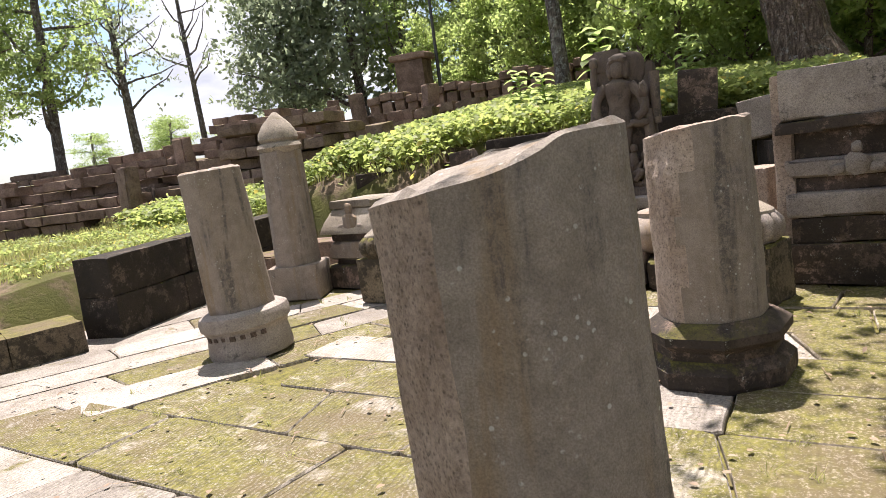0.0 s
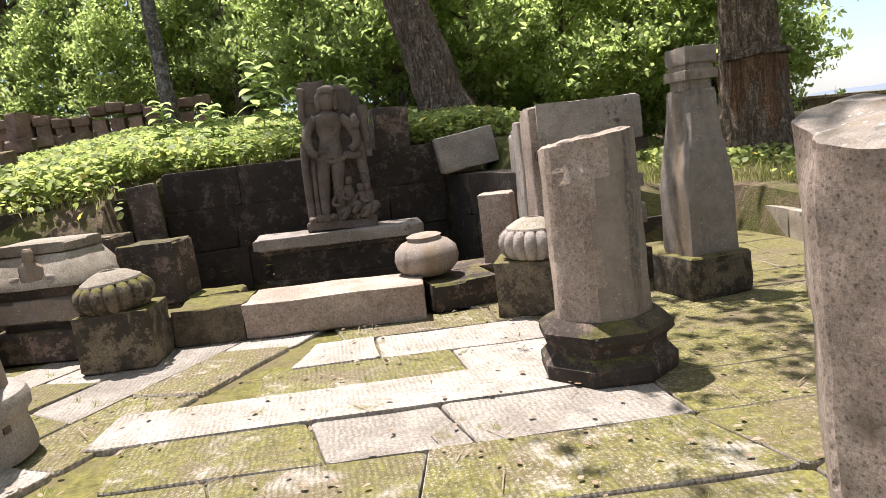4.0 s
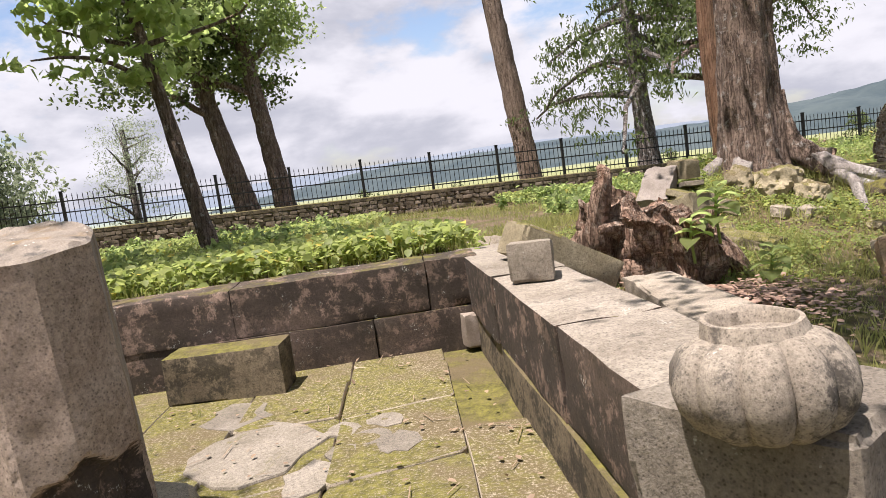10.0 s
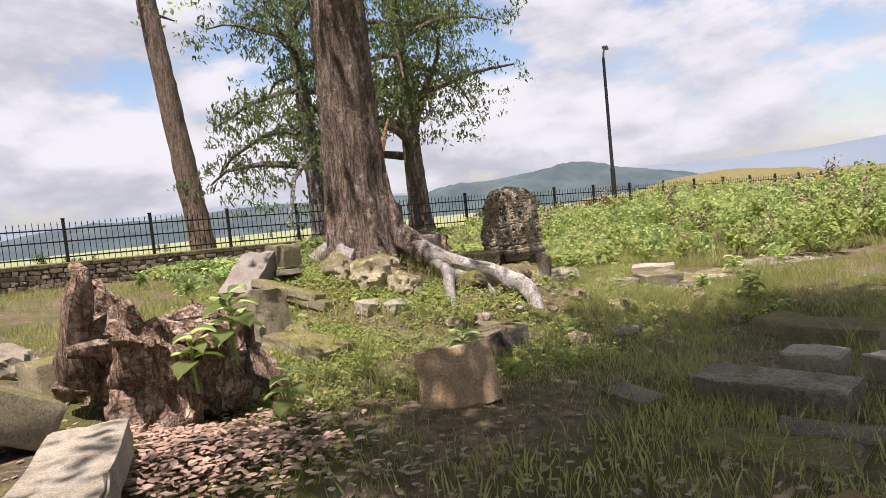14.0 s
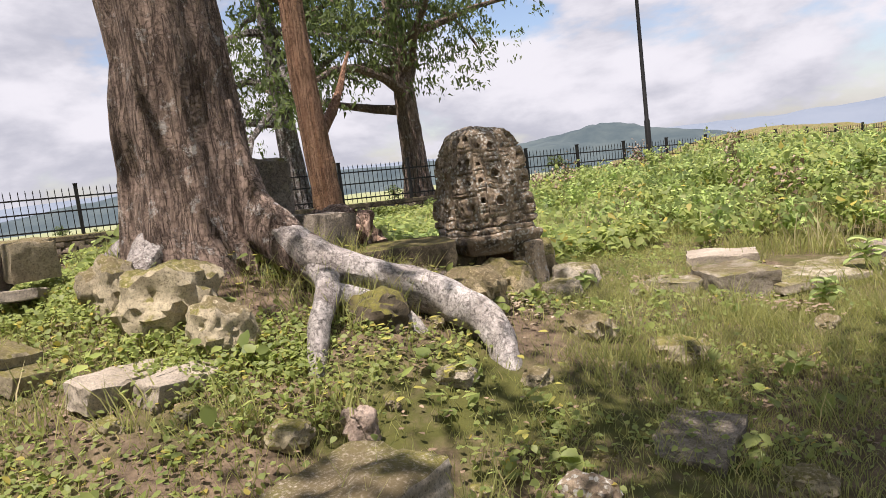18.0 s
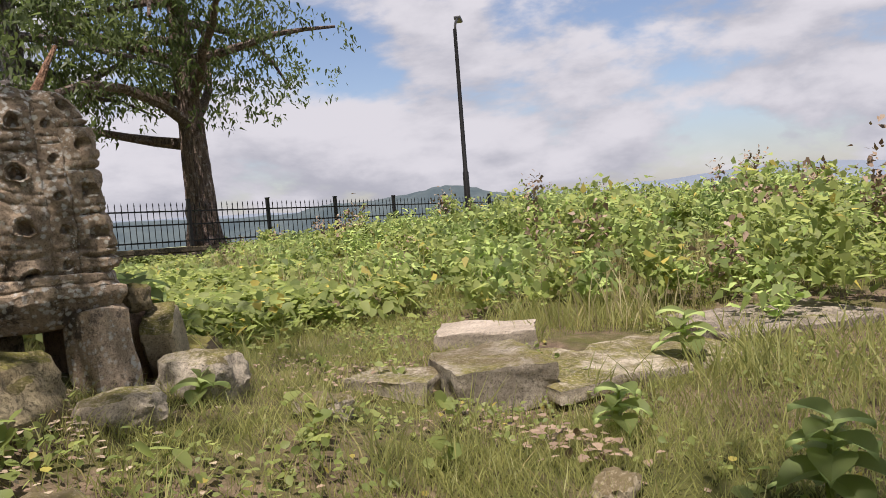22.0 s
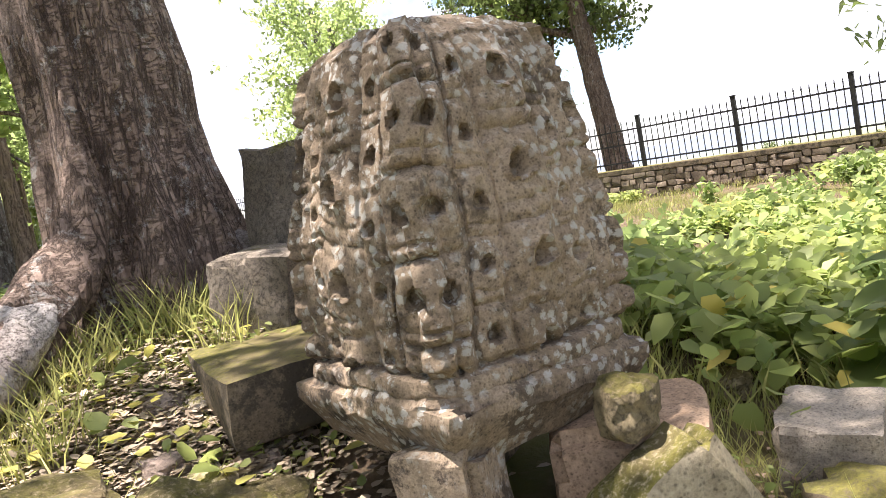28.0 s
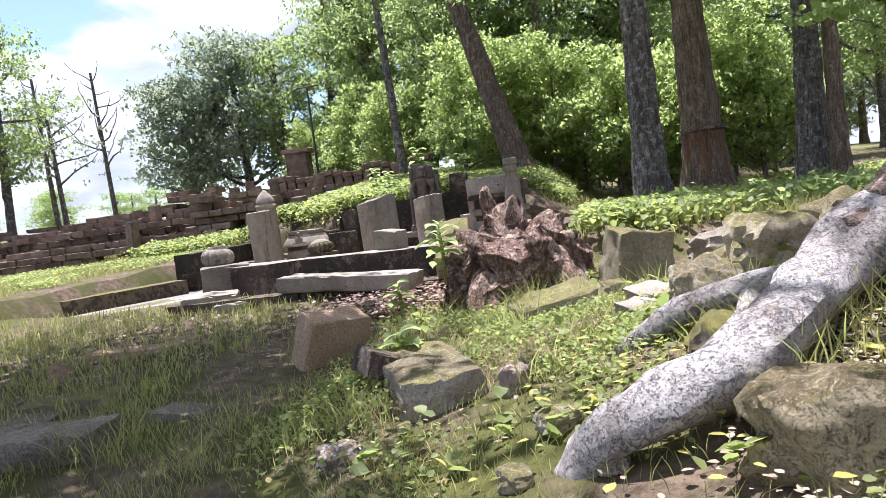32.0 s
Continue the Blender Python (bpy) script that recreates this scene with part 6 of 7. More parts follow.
for k in range(16):          # bushy edge behind the image
    spots.append((-1 + 0.72 * k + rw.uniform(-0.4, 0.4), rw.uniform(15.0, 19.0), 3))
for x, y, k in [(-21.5, 29.5, 4), (-18.6, 31.0, 4), (-15.2, 30.0, 1), (-13.5, 33.0, 0), (-11.8, 29.5, 3), (-9.6, 31.0, 1), (-11.0, 36.0, 2), (-7.8, 34.5, 0), (-14.5, 37.0, 0), (-7.0, 25.0, 3), (-5.0, 27.0, 3), (-9.5, 27.5, 3), (-2.8, 24.0, 3), (-6.2, 30.0, 3), (-0.5, 24.5, 3), (3.5, 23.5, 3), (-12.5, 26.5, 3)]:
    spots.append((x, y, k))  # over the ruins
for x, y, k in [(-23.8, 17.2, 1), (-26.5, 15.0, 0), (-34.0, 19.0, 1), (-33.0, 13.0, 0), (-37.0, 22.0, 1), (-36.0, 9.0, 0), (-40.0, 14.0, 1)]:
    spots.append((x, y, k))  # beyond the lawn to the west
for x, y, k in [(26.8, 16.4, 1), (29.5, 15.0, 4), (28.0, 19.5, 1), (16.5, 24.5, 1)]:
    spots.append((x, y, k))  # past the fence to the north-east
for i, (x, y, k) in enumerate(spots):
    s = rw.uniform(0.8, 1.2) * (0.58 if k == 3 else 1)
    o = copy_thing(TEMPLATES[k], pose(x, y, float(land(x, y)) - 0.2, 0, 0, rw.uniform(0, 360)) @ Matrix.Scale(s, 4))
    o.scale = (s, s, s)
for x, y in [(-36, 41), (-40, 44), (-43, 40), (-47, 44), (-39, 48), (-51, 39), (-33, 46)]:
    s = rw.uniform(0.3, 0.42)   # low tree line on the skyline
    o = copy_thing(TEMPLATES[1], pose(x, y, float(land(x, y)) - 0.8, 0, 0, rw.uniform(0, 360)))
    o.scale = (s * 1.6, s * 1.6, s)
for k, t in enumerate(TEMPLATES):
    t.location = (2 + 4.5 * k, 46, 2.4)


# ---- boundary wall and fence ----
FX = 21.2


FSLOPE = math.degrees(math.atan(0.029))


def coping_z(y):
    return 0.71 + 0.029 * (y + 8)


wall = thing("boundary_wall", label="low rubble stone boundary wall with a mossy coping", category="wall", kind="structure")
part("coping", moved(rough_box(0.5, 128, 0.13, 160, 10, 0.02, 0.03), pose(FX, -33, 0.58 - 0.725, FSLOPE)), "dark_moss", wall, "mossy stone coping")
part("core", moved(rough_box(0.34, 127.6, 1.6, 161, 2, 0.0, 0.0), pose(FX, -33, -1.02 - 0.725, FSLOPE)), "wall", wall)
rf = random.Random(12)
n_st = 0
rest = []
for row in range(6):
    y = -30.0
    z0 = -0.26 + row * 0.14
    while y < 14:
        l = rf.uniform(0.14, 0.38)
        b = rough_box(0.14 + rf.uniform(-0.03, 0.03), l - 0.015, 0.135, rf.randint(0, 99), 1, 0.035, 0.03)
        m = pose(FX - 0.19 + rf.uniform(-0.02, 0.02), y + l / 2, z0 + 0.029 * (y + 8) + rf.uniform(-0.01, 0.01), FSLOPE)
        if n_st < 290 and -10 < y < 6:
            part("rubble_stone", b, "wall", wall, m=m)
            n_st += 1
        else:
            rest.append(moved(b, m))
        y += l
tagged(part("rubble_stones", join(rest), "wall", wall), kind="stuff")

fence = thing("iron_fence", pose(FX, 0, 0), "black iron railing with pointed bars on the boundary wall", "fence")


def box_bm(sx, sy, sz, m):
    bm = bmesh.new()
    bmesh.ops.create_cube(bm, size=1.0, matrix=m @ Matrix.Diagonal((sx, sy, sz, 1)))
    return bm


post_me = put_material(mesh_of(box_bm(0.09, 0.09, 1.28, pose(0, 0, 0.64)), "post"), "iron")
cap_me = put_material(mesh_of(box_bm(0.11, 0.11, 0.03, pose(0, 0, 1.295)), "cap"), "iron")
bar_me = put_material(mesh_of(lathe([(0.011, 0.02), (0.011, 1.12), (0.018, 1.13), (0.002, 1.22)], 6), "bar"), "iron")
far_bars = []
rail_me = put_material(mesh_of(box_bm(0.035, 2.4, 0.04, pose(0, 1.2, 0)), "rail"), "iron")
for k in range(-38, 9):
    y = -1.0 + 2.4 * k
    post = part("post", post_me, "iron", fence, m=pose(0, y, coping_z(y)), smooth=False)
    part("cap", cap_me, "iron", post, smooth=False)
    for j in range(1, 15):
        yy = y + 0.16 * j
        if -9 <= k <= 3:
            part("bar", bar_me, "iron", fence, m=pose(0, yy, coping_z(yy)))
        else:
            far_bars.append(moved(lathe([(0.011, 0.02), (0.011, 1.12), (0.018, 1.13), (0.002, 1.22)], 5), pose(0, yy, coping_z(yy))))
    for z in (0.16, 0.62, 0.98):
        part("rail", rail_me, "iron", fence, m=pose(0, y, coping_z(y) + z, FSLOPE), smooth=False)
tagged(part("far_railing", join(far_bars), "iron", fence), kind="stuff")

lamp = thing("street_lamp", pose(18.5, -23.5, 0.1), "tall black lamp post with one arm, inside the fence", "street lamp")
part("pole", lathe([(0.11, 0), (0.10, 2.0), (0.075, 2.05), (0.06, 6.6)], 12), "iron", lamp)
part("arm", tube(curve_points([(0, 0, 6.5), (0.15, -0.2, 6.85), (0.45, -0.6, 7.1)], 8), [0.04] * 9, 8), "iron", lamp)
part("lamp_head", moved(rough_box(0.22, 0.6, 0.1, 3, 3, 0.0, 0.03), pose(0.6, -0.8, 7.1, 0, 0, 37)), "lamp", lamp)
lamp = thing("street_lamp", pose(-10.4, 23.4, float(land(-10.4, 23.4))), "thin grey lamp post among the ruins", "street lamp")
part("pole", lathe([(0.07, 0), (0.05, 5.6)], 10), "lamp", lamp)
part("cross_arm", tube([(-0.6, 0, 5.6), (0.6, 0, 5.6)], [0.04, 0.04], 8), "lamp", lamp)


# ---- distance ----
def hill(name, cx, cy, L, W, H, ang, mat, label, seed):
    bm = bmesh.new()
    n, m = 60, 14
    vs = []
    for i in range(n + 1):
        row = []
        for j in range(m + 1):
            u, w = i / n * 2 - 1, j / m * 2 - 1
            h = H * (1 - u * u) ** 0.7 * (1 - w * w) * (0.62 + 0.30 * noise.noise(Vector((u * 2.2 + seed, w * 1.3, seed))) + 0.07 * noise.noise(Vector((u * 14, w * 5, seed))))
            row.append(bm.verts.new((u * L, w * W, max(h, 0) - 14)))
        vs.append(row)
    for i in range(n):
        for j in range(m):
            bm.faces.new((vs[i][j], vs[i + 1][j], vs[i + 1][j + 1], vs[i][j + 1]))
    lone(name, bm, mat, pose(cx, cy, 0, 0, 0, ang), label, "hill", kind="structure")


hill("hill", 1500, -300, 1500, 350, 60, 95, "hill", "far hills with haze painted in as blue", 2)
hill("hill", 613, -1258, 700, 260, 70, 26, "hill", "mountain ridge with haze painted in as blue", 5)
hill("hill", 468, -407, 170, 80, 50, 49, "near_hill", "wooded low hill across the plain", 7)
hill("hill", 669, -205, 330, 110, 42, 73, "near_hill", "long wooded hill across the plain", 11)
hill("hill", 1200, 900, 900, 260, 50, 130, "hill", "far hills with haze painted in as blue", 9)
rock_hill = lone("rocky_rise", boulder(150, 60, 20, 12, 4, 0.35), "mossy_rock", pose(150, -235, -10, 0, 0, 40), "distant dry grassy rise with pale rocks", "hill", kind="structure")

# scattered trees on the plain
for k in range(40):
    a = rw.uniform(-1.1, 0.35)
    d = rw.uniform(70, 420)
    x, y = 21 + d * math.cos(a), d * math.sin(a)
    o = copy_thing(TEMPLATES[5], pose(x, y, float(land(x, y)) - 1.5, 0, 0, rw.uniform(0, 360)))
    s = rw.uniform(0.35, 0.6)
    o.scale = (s, s, s)
    o["group"] = "trees on the plain"


# ---- ruins to the north-west ----
def ruin_course(x0, y0, x1, y1, courses, seed, h=0.22, depth=0.55, mat="ruin", gap=0.12, name="ruin_terrace", label="stepped terrace of dark red ruin blocks"):
    a, b = Vector((x0, y0)), Vector((x1, y1))
    d = (b - a).normalized()
    z0 = min(float(land(x0, y0)), float(land(x1, y1))) - 0.1
    w = thing(name, Matrix.Translation((x0, y0, z0)) @ Matrix.Rotation(math.atan2(d.y, d.x), 4, "Z"), label, "ruin", "ruins")
    r = random.Random(seed)
    for c_i in range(courses):
        u = r.uniform(0, 0.4)
        while u < (b - a).length:
            l = r.choice([0.5, 0.7, 0.9])
            if r.random() > gap:
                part("stone_block", block_mesh(l - 0.03, depth, h - 0.015, mat, r.randint(0, 3), 2, 0.02, 0.03), mat, w, m=pose(u + l / 2, c_i * 0.12 * (c_i % 2) + r.uniform(-0.04, 0.04), c_i * h, 0, 0, r.uniform(-2, 2)))
            u += l
    return w


ruin_course(-18, 8.6, -8.6, 10.9, 4, 1)
ruin_course(-17, 10.6, -7.6, 12.4, 5, 2, 0.24)
ruin_course(-16, 12.8, -6.6, 14.0, 6, 3, 0.24, gap=0.2)
ruin_course(-15, 15.5, -5.6, 15.8, 5, 4, 0.24, gap=0.2)
ruin_course(-10.2, 11.6, -7.6, 11.9, 7, 5, 0.24, 0.9, gap=0.2)
ruin_course(-13.4, 14.0, -11.0, 14.2, 8, 8, 0.24, 0.8, gap=0.25)
ruin_course(-22, 11.5, -16, 14.5, 6, 6, gap=0.25)
ruin_course(-26, 14.5, -19, 18.5, 6, 9, gap=0.3)
ruin_course(-12.5, 19.6, -3.6, 20.4, 2, 7, 0.3, 0.9, label="low plinth course of the far platform")
rp = random.Random(21)
plat = thing("platform_wall", pose(-11.4, 20.5, float(land(-8, 20.5)) + 0.45, 0, 0, 7), "far platform wall of dark red moulded stones with mossy tops", "ruin", "ruins")
for k in range(17):
    x = k * 0.46
    h = 0.85 + 0.1 * math.sin(k * 1.3) + (0.12 if k > 9 else 0)
    part("moulded_stone", block_mesh(0.43, 0.7, 0.3, "ruin", k % 3, 3, 0.02, 0.03), "ruin", plat, m=pose(x, 0, 0))
    part("moulded_stone", block_mesh(0.36, 0.6, 0.34, "ruin", k % 3, 3, 0.02, 0.03), "ruin", plat, m=pose(x, 0, 0.3))
    part("moulded_stone", block_mesh(0.44, 0.74, 0.26, "ruin", k % 3, 3, 0.02, 0.05), "ruin", plat, m=pose(x, rp.uniform(-.03, .03), 0.64 + (h - 0.9), 0, 0, rp.uniform(-3, 3)))
niche = thing("niche_shrine", pose(-11.2, 23.0, float(land(-11, 23)) + 1.0, 0, 0, 8), "small dark square shrine on the ruins", "ruin", "ruins")
part("body", rough_box(1.1, 1.0, 1.3, 170, 4, 0.03, 0.05), "ruin", niche)
part("roof", rough_box(1.4, 1.2, 0.22, 171, 4, 0.03, 0.05), "ruin", niche, m=pose(0, 0, 1.3))
for k, (x, y, h) in enumerate([(-12.0, 12.3, 1.2), (-9.6, 13.9, 1.3), (-8.8, 14.2, 1.2), (-7.9, 14.0, 1.4), (-10.5, 16.5, 1.3), (-13.5, 13.3, 1.0), (-7.0, 15.8, 1.2), (-15.5, 12.0, 0.9), (-16.8, 10.8, 0.9), (-11.2, 9.9, 0.9)]):
    hewn("ruin_pillar", x, y, float(land(x, y)) + 0.3, 0.34, 0.3, h, "ruin", "short square broken pillar among the ruins", 10 * k, 0, rp.uniform(-4, 4), 180 + k, "ruin pillars", 3, 0.02, 0.04, "pillar")

for k in range(70):
    x = rp.uniform(-20, -5.2)
    y = 9.4 + 0.35 * (x + 20) * rp.random() + rp.uniform(0, 7.5)
    if y < 9.6 and x > -6.5:
        continue
    hewn("ruin_block", x, y, float(land(x, y)) - 0.06, rp.uniform(0.3, 0.7), rp.uniform(0.25, 0.45), rp.uniform(0.2, 0.75), "ruin" if k % 3 else "dark", "tumbled dark block among the ruins", rp.uniform(0, 180), rp.uniform(-6, 6), rp.uniform(-8, 8), 400 + k, "ruin blocks", 3, 0.02, 0.04, "stone block")

# ---- ground cover ----
def scatter(n, x0, x1, y0, y1, rg, keep=None, clump=0.0):
    p = rg.uniform((x0, y0), (x1, y1), (n, 2))
    if clump:
        g = np.array([noise.noise(Vector((a * clump, b * clump, 3.7))) for a, b in p])
        p = p[g + rg.uniform(-0.25, 0.25, n) > 0.0]
    if keep is not None:
        p = p[keep(p[:, 0], p[:, 1])]
    return p


def outside(x, y, margin=0.0):
    yard = (x > -7.4) & (x < 3.75 + 1.0 * (y > 3.4)) & (y > -1.45) & (y < 9.0)
    yard |= (x > -3.6) & (x < 2.4) & (y > 8) & (y < 10.3)
    return ~yard


def blades(p, h, w, rg, bend=0.5, lift=0.0):
    n = len(p)
    z = land(p[:, 0], p[:, 1]) + lift
    a = rg.uniform(0, 2 * np.pi, n)
    hh = h * rg.uniform(0.45, 1.25, n)
    d = np.stack([np.cos(a), np.sin(a), np.zeros(n)], 1)
    b = rg.uniform(0, 2 * np.pi, n)
    e = np.stack([np.cos(b), np.sin(b), np.zeros(n)], 1) * (bend * hh * rg.uniform(0.2, 1, n))[:, None]
    base = np.stack([p[:, 0], p[:, 1], z - 0.02], 1)
    tip = base + e + np.array([0, 0, 1.0]) * hh[:, None]
    mid = base + e * 0.35 + np.array([0, 0, 0.55]) * hh[:, None]
    return np.stack([base - d * w * 0.5, mid - d * w * 0.4, tip, mid + d * w * 0.5], 1)


def stuff(name, corners, mat, label, category):
    return tagged(part(name, quads_mesh(name, corners, mat), mat, smooth=False), label, category, kind="stuff")


rg = np.random.default_rng(77)


def grassy(x, y):
    clear = (np.hypot(x - 6.2, y + 8.3) < 0.5) | (np.hypot(x - 5.30, y + 10.34) < 0.34) | (np.hypot(x - 5.0, y + 11.3) < 0.6) | (np.hypot(x - 4.6, y + 12.5) < 0.6)
    return outside(x, y) & ~clear


g1 = np.concatenate([scatter(90000, -3.5, 9.5, -13, -1.4, rg, grassy, 0.55), scatter(90000, 0.5, 8.5, -13, -3.6, rg, grassy, 0.9), scatter(20000, -2.5, 8.5, -14, -3.6, rg, grassy)])
stuff("grass", np.concatenate([blades(g1, 0.105, 0.006, rg, 0.8)]), "grass", "short grass tufts over bare soil", "grass")
tuft_c = np.concatenate([scatter(300, 1.0, 8.5, -12.5, -3.2, rg, grassy, 0.8), scatter(36, 4.9, 6.3, -7.1, -6.2, rg)])
g2 = np.repeat(tuft_c, 36, axis=0) + rg.normal(size=(len(tuft_c) * 36, 2)) * 0.07
stuff("grass", blades(g2, 0.26, 0.008, rg, 0.9), "grass", "tall grass tufts among the stones", "grass")
tuft_s = scatter(240, 3.1, 7.2, -11.2, -7.4, rg, grassy)
g7 = np.concatenate([scatter(26000, 2.9, 7.6, -11.4, -7.3, rg, grassy, 1.3), np.repeat(tuft_s, 30, axis=0) + rg.normal(size=(len(tuft_s) * 30, 2)) * 0.06])
stuff("grass", blades(g7, 0.13, 0.005, rg, 1.1), "grass", "thin grass between the stones before the spire", "grass")
g3 = scatter(50000, 3.7, 21, -1.2, 9, rg, outside)
stuff("grass", blades(g3, 0.20, 0.014, rg), "grass", "lush grass on the bank", "grass")
g4 = np.concatenate([scatter(46000, -16, -6.6, -1, 12, rg, outside), scatter(22000, -13, 1, -8, -1, rg, outside)])
stuff("grass", blades(g4, 0.15, 0.014, rg), "grass", "lawn grass beside the ruins", "grass")
g5 = scatter(60000, -12, 12, 8.6, 20, rg, outside)
stuff("grass", blades(g5, 0.18, 0.018, rg), "grass", "grass on the bank behind the image", "grass")
g6 = np.concatenate([scatter(52000, 7, 21, -26, -1, rg, None, 0.5), scatter(22000, 1, 8, -18, -11, rg, grassy, 0.6)])
stuff("grass", blades(g6, 0.20, 0.014, rg, 0.8), "grass", "rough grass before the fence", "grass")


def herbs(p, h, size, per, rg, spread=0.14):
    c = np.repeat(p, per, axis=0) + rg.normal(size=(len(p) * per, 2)) * spread
    z = land(c[:, 0], c[:, 1]) + h * rg.uniform(0.15, 1.0, len(c))
    return leaf_quads(np.stack([c[:, 0], c[:, 1], z], 1), size, rg, 0.15, 0.75, 0.45)


h1 = scatter(2600, 4.0, 20.6, -1.0, 4.6, rg, outside, 0.35)
stuff("herbs", herbs(h1, 0.30, 0.095, 30, rg, 0.2), "herb", "broad-leaved bright green herbs on the bank", "plants")
h2 = scatter(5200, -11, 3.0, 9.2, 19.5, rg, lambda x, y: outside(x, y) & (y > 9.6 - 0.5 * (x < -3.4)))
stuff("herbs", herbs(h2, 0.40, 0.10, 22, rg, 0.17), "herb", "bright green undergrowth behind the wall", "plants")
h3 = scatter(5000, 7.4, 20.6, -14.5, -5.5, rg, lambda x, y: (np.hypot(x - 13, y + 9.4) > 0.5) & (y > -11.2 - 0.28 * (x - 7)), 0.4)
stuff("herbs", herbs(h3, 0.34, 0.115, 15, rg, 0.2), "herb", "broad-leaved plants before the fence", "plants")
h5 = np.concatenate([scatter(2600, 2.4, 7.0, -6.6, -2.6, rg, grassy, 0.9), scatter(900, 2.5, 8, -12, -6, rg, grassy, 1.1)])
stuff("herbs", herbs(h5, 0.10, 0.034, 18, rg, 0.09), "herb", "mats of small bright herbs among the stones", "plants")
h8 = scatter(90, 2.5, 7.0, -10, -3, rg, grassy)
stuff("herbs", herbs(h8, 0.14, 0.085, 5, rg, 0.05), "herb", "small broad-leaved seedlings among the stones", "plants")
h6 = scatter(1500, -14, -7.2, 2, 9, rg, outside, 0.5)
stuff("herbs", herbs(h6, 0.16, 0.06, 14, rg), "herb", "green herbs on the lawn", "plants")
h7 = scatter(900, 5.0, 15, 5, 14, rg, lambda x, y: outside(x, y) & (x > 5), 0.5)
stuff("herbs", herbs(h7, 0.3, 0.13, 12, rg), "herb", "herbs under the trees", "plants")


def shrubs(n, x0, x1, y0, y1, rg, h0, h1, size, keep=None):
    """Shrubs of uneven height: leafy sprays up their stems, open below."""
    c = scatter(n, x0, x1, y0, y1, rg, keep)
    out = []
    for x, y in c:
        tall = 0.5 + 0.5 * noise.noise(Vector((x * 0.55, y * 0.55, 9.1))) + rg.uniform(-0.25, 0.25)
        if y < -10:
            tall *= min(1.0, max(0.25, (-7.6 - 1.6 * (x - 2.6) - y) / -9.0 if x < 4 else (-10.6 - y - 0.15 * x) / 3.0)) * (0.55 if x > 14 else 1.0)
        h = h0 + (h1 - h0) * min(1.0, max(0.0, tall))
        w = rg.uniform(0.16, 0.42)
        stems = int(rg.integers(4, 9))
        g = float(land(x, y))
        for s in range(stems):
            a, lean = rg.uniform(0, 6.28), rg.uniform(0, w)
            hs = h * rg.uniform(0.55, 1.1)
            m = int(7 + 16 * hs)
            u = rg.uniform(0.25, 1.0, m) ** 0.7
            p = np.stack([x + math.cos(a) * lean * u, y + math.sin(a) * lean * u, g + hs * u], 1) + rg.normal(size=(m, 3)) * (0.075, 0.075, 0.05)
            out.append(leaf_quads(p, size, rg, 0.25, 0.55, 0.3)[:, [0, 1, 3, 5]])
    return np.concatenate(out)


def on_rise(x, y):
    return (y < -11.3 - 0.28 * (x - 7)) & (y < -12.2 + 0.3 * (x - 5)) & (np.hypot(x - 13, y + 9.4) > 0.8)


stuff("bushes", shrubs(620, 4.0, 20, -25, -11.5, rg, 0.28, 1.3, 0.12, on_rise), "herb", "uneven bright green shrubs on the rise", "bushes")
stuff("bushes", shrubs(460, 4.5, 20, -25, -12, rg, 0.25, 1.1, 0.11, on_rise), "leaf_light", "mid-green shrubs on the rise", "bushes")
stuff("bushes", shrubs(300, 4.5, 20, -25, -12, rg, 0.3, 1.1, 0.10, on_rise), "leaf_mid", "darker green shrubs on the rise", "bushes")
stuff("bushes", shrubs(70, 4.5, 19, -24, -12.5, rg, 0.4, 1.5, 0.08, on_rise), "fallen", "rust-tipped shrubs among the green ones", "bushes")
stuff("bushes", shrubs(120, 8.2, 20, -13, -4.5, rg, 0.25, 0.55, 0.15, lambda x, y: np.hypot(x - 13, y + 9.4) > 0.7), "leaf_mid", "low dark green plants before the fence", "bushes")
stuff("bushes", shrubs(70, 4.6, 20, -0.8, 8.5, rg, 0.2, 0.5, 0.13, lambda x, y: outside(x, y)), "leaf_mid", "low dark green plants on the bank", "bushes")
gd = scatter(15000, 5.0, 15, -17, -11.6, rg, grassy, 0.45)
stuff("grass", blades(gd, 0.42, 0.012, rg, 0.6), "dry_grass", "tall dry straw-coloured grass", "grass")
f1 = scatter(9000, -2.5, 8.0, -10.5, -1.4, rg, grassy, 0.6)
z1 = land(f1[:, 0], f1[:, 1]) + 0.03
stuff("fallen_leaves", leaf_quads(np.stack([f1[:, 0], f1[:, 1], z1], 1), 0.038, rg, 0.0, 0.6, 0.8), "fallen", "dry fallen leaves on the soil", "leaves")
f2 = scatter(800, -5, 4, -0.7, 6.8, rg)
stuff("fallen_leaves", leaf_quads(np.stack([f2[:, 0], f2[:, 1], np.full(len(f2), 0.028)], 1), 0.042, rg, 0.0, 0.6, 0.85), "fallen", "dry leaves on the paving", "leaves")


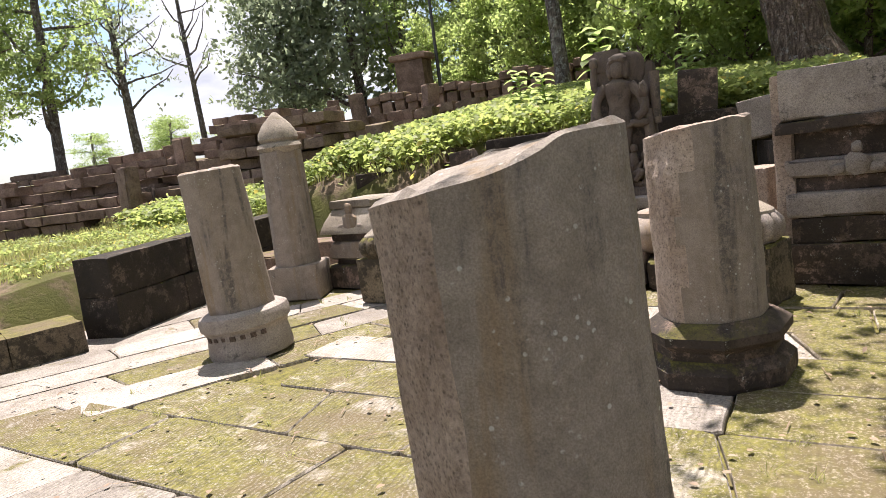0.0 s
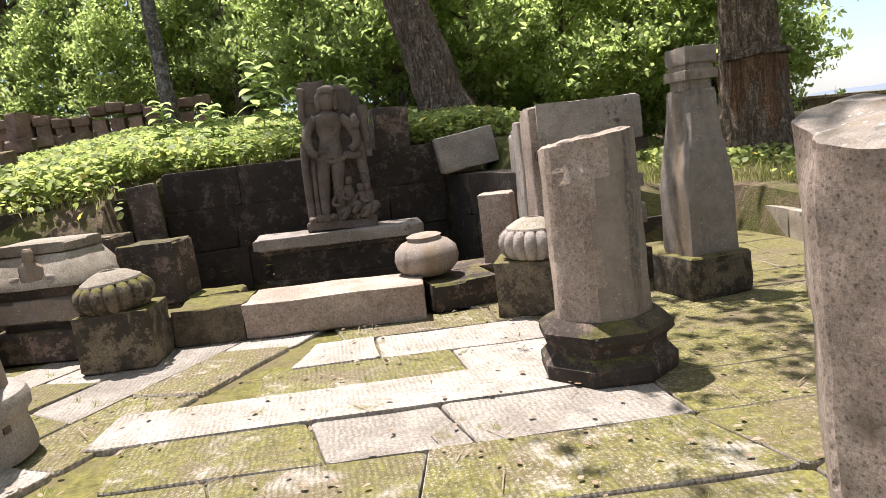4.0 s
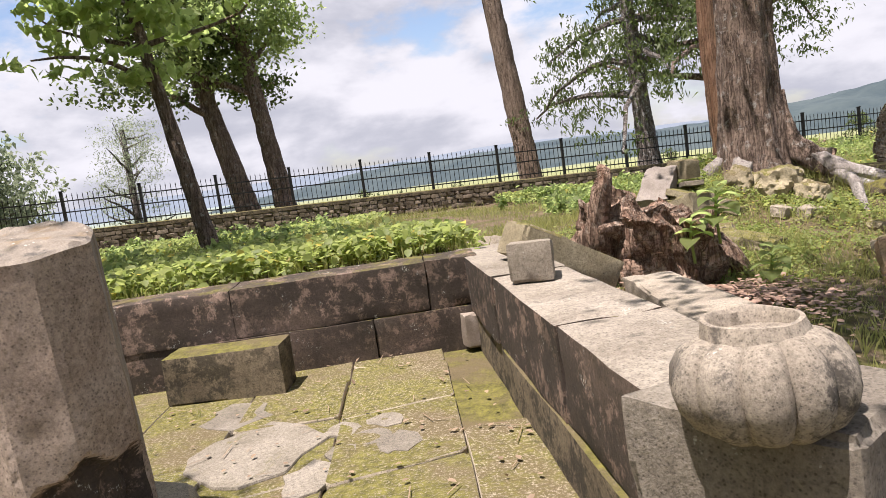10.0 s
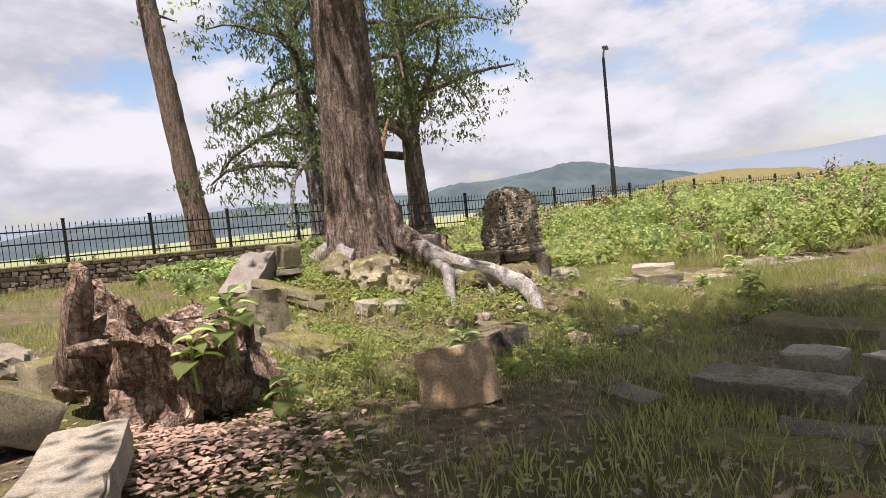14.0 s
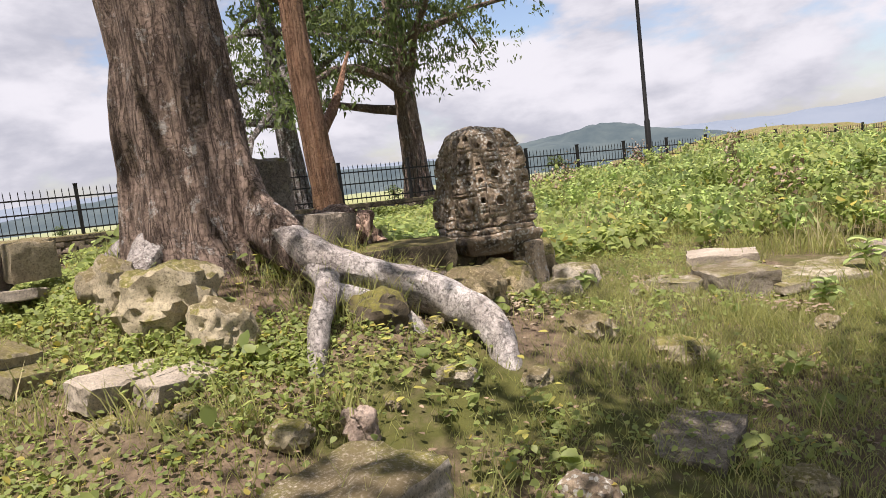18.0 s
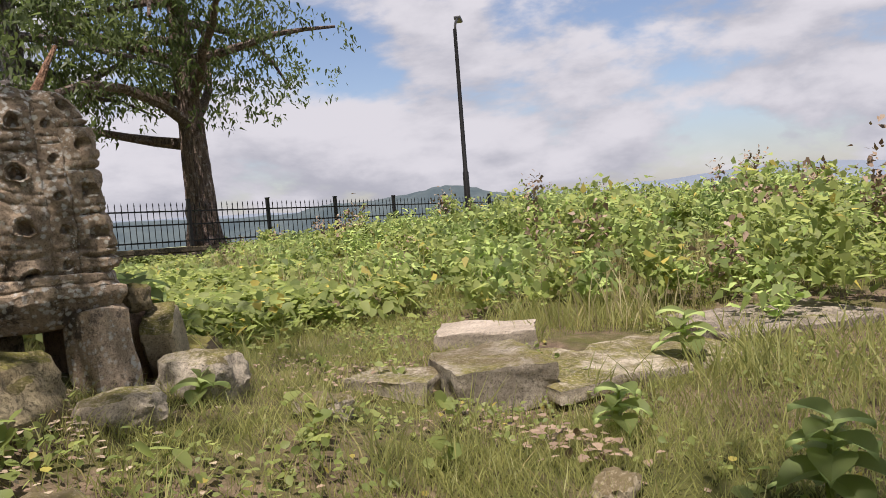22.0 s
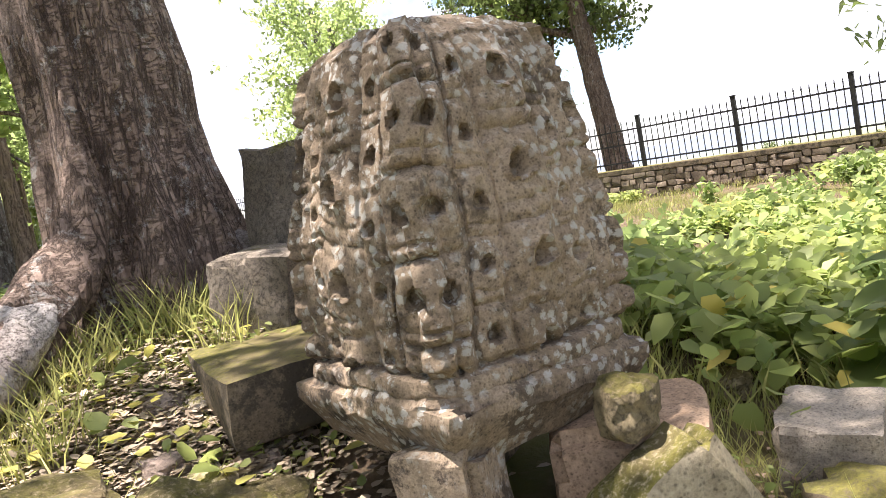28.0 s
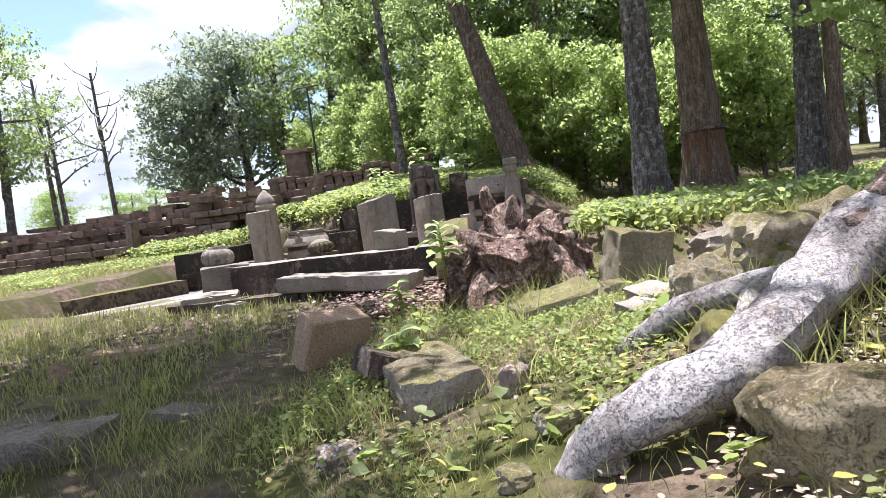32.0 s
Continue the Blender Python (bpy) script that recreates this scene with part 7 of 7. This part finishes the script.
def big_plant(x, y, h, n, size, seed, label, z=None):
    r2 = np.random.default_rng(seed)
    c = thing("broad_leaved_plant", pose(x, y, float(land(x, y)) if z is None else z), label, "plant", "broad-leaved plants")
    part("stem", tube([(0, 0, -0.03), (0.02, 0.01, h * 0.5), (0, 0, h * 0.95)], [0.014, 0.011, 0.006], 6), "herb", c)
    me = []
    for k in range(n):
        a = k * 2.4
        u = 0.35 + 0.65 * k / n
        L = size * (1.1 - 0.45 * u) * r2.uniform(0.85, 1.15)
        o = Vector((0, 0, h * u))
        d = Vector((math.cos(a), math.sin(a), 0.25 + 0.5 * u))
        s = Vector((-math.sin(a), math.cos(a), 0))
        bm = bmesh.new()
        rows = []
        for i in range(7):
            w = i / 6
            p = o + d * L * w + Vector((0, 0, -0.75 * L * w * w))
            ww = L * 0.38 * math.sin(math.pi * min(1, 0.06 + w * 0.94)) ** 0.8
            rows.append([bm.verts.new(p + s * ww * j + Vector((0, 0, -0.12 * L * abs(j) * 0.3 + 0.03 * abs(j)))) for j in (-1, -0.5, 0, 0.5, 1)])
        for q, t in zip(rows, rows[1:]):
            for j in range(4):
                bm.faces.new((q[j], q[j + 1], t[j + 1], t[j]))
        part("large_leaf", bm, "leaf_mid", c)
    return c


big_plant(7.6, -9.14, 0.55, 20, 0.42, 1, "large broad-leaved dark green plant beside the spire")
big_plant(3.3, -9.75, 0.34, 14, 0.20, 9, "broad-leaved dark green plant in the grass")
big_plant(4.25, -10.05, 0.24, 10, 0.17, 2, "broad-leaved plant by the flat slab")
big_plant(5.55, -8.75, 0.16, 6, 0.16, 3, "small yellow-green seedling before the prop stone")
big_plant(4.6, -11.3, 0.3, 9, 0.22, 4, "broad-leaved plant by the flat slab")
big_plant(2.95, -5.05, 0.3, 9, 0.26, 5, "broad-leaved plant by the red slab")
big_plant(2.78, -3.05, 0.5, 11, 0.27, 6, "broad-leaved vine on the stump", 0.62)
big_plant(2.7, -2.75, 0.4, 8, 0.22, 7, "broad-leaved vine hanging from the stump", 0.5)
big_plant(2.35, -3.25, 0.4, 9, 0.2, 8, "broad-leaved herb beside the rotten stump")

# heaps of dead leaves, twigs and yellowing plants
def litter(n, x, y, sx, sy, size, mat, label, thick=0.05):
    p = rg.normal(size=(n, 2)) * (sx, sy) + (x, y)
    z = land(p[:, 0], p[:, 1]) + 0.03 + thick * rg.uniform(0, 1, n)
    stuff("fallen_leaves", leaf_quads(np.stack([p[:, 0], p[:, 1], z], 1), size, rg, 0.0, 0.62, 0.85), mat, label, "leaves")


litter(2200, 2.1, -2.65, 0.45, 0.35, 0.058, "chips", "heap of dry brown leaves before the stump", 0.10)
litter(900, 2.35, -1.62, 0.3, 0.12, 0.08, "fallen", "brown leaves gathered beside the slabs")
litter(7000, 5.70, -7.25, 0.34, 0.42, 0.036, "pale_leaf", "pale dry leaves between the root and the spire", 0.04)
litter(900, -0.2, -3.4, 1.1, 0.7, 0.05, "fallen", "brown dead leaves on the shaded soil", 0.04)
litter(70, 5.6, -7.1, 0.35, 0.4, 0.065, "yellow_leaf", "yellowed leaves between the root and the spire", 0.09)
litter(90, 4.35, -9.75, 0.2, 0.12, 0.05, "fallen", "dry leaves heaped before the slab", 0.08)
litter(350, 6.0, -9.7, 0.4, 0.3, 0.032, "fallen", "dry leaves on the flat slab's soil", 0.05)
litter(120, 5.2, -6.7, 0.9, 0.7, 0.06, "yellow_leaf", "yellowed leaves on the mound", 0.12)
tw = scatter(260, -5, 4, -0.7, 6.8, rg)
ta = rg.uniform(0, 6.28, len(tw))
tl = rg.uniform(0.03, 0.11, len(tw))
td = np.stack([np.cos(ta), np.sin(ta), np.zeros(len(tw))], 1) * tl[:, None]
tn = np.stack([-np.sin(ta), np.cos(ta), np.zeros(len(tw))], 1) * 0.003
tb = np.stack([tw[:, 0], tw[:, 1], np.full(len(tw), 0.026)], 1)
stuff("twigs", np.stack([tb - td - tn, tb + td - tn, tb + td + tn, tb - td + tn], 1), "fallen", "thin dry twigs on the paving", "twigs")
jw = scatter(70, -4, 3, 0.5, 6.6, rg)
jp = np.repeat(jw, 14, axis=0) + rg.normal(size=(len(jw) * 14, 2)) * 0.02
jb = blades(jp, 0.07, 0.006, rg, 0.9)
jb[:, :, 2] += 0.10
stuff("weeds", jb, "grass", "tiny weeds in the paving joints", "plants")

for k, (x, y, h) in enumerate([(-1.9, 12.6, 1.5), (-1.2, 11.6, 1.0), (-2.6, 11.4, 0.9), (-0.4, 12.4, 1.1), (-3.6, 13.0, 1.0)]):
    big_plant(x, y, h, 18, 0.5 if k == 0 else 0.34, 20 + k, "tall pale green broad-leaved plant behind the wall")
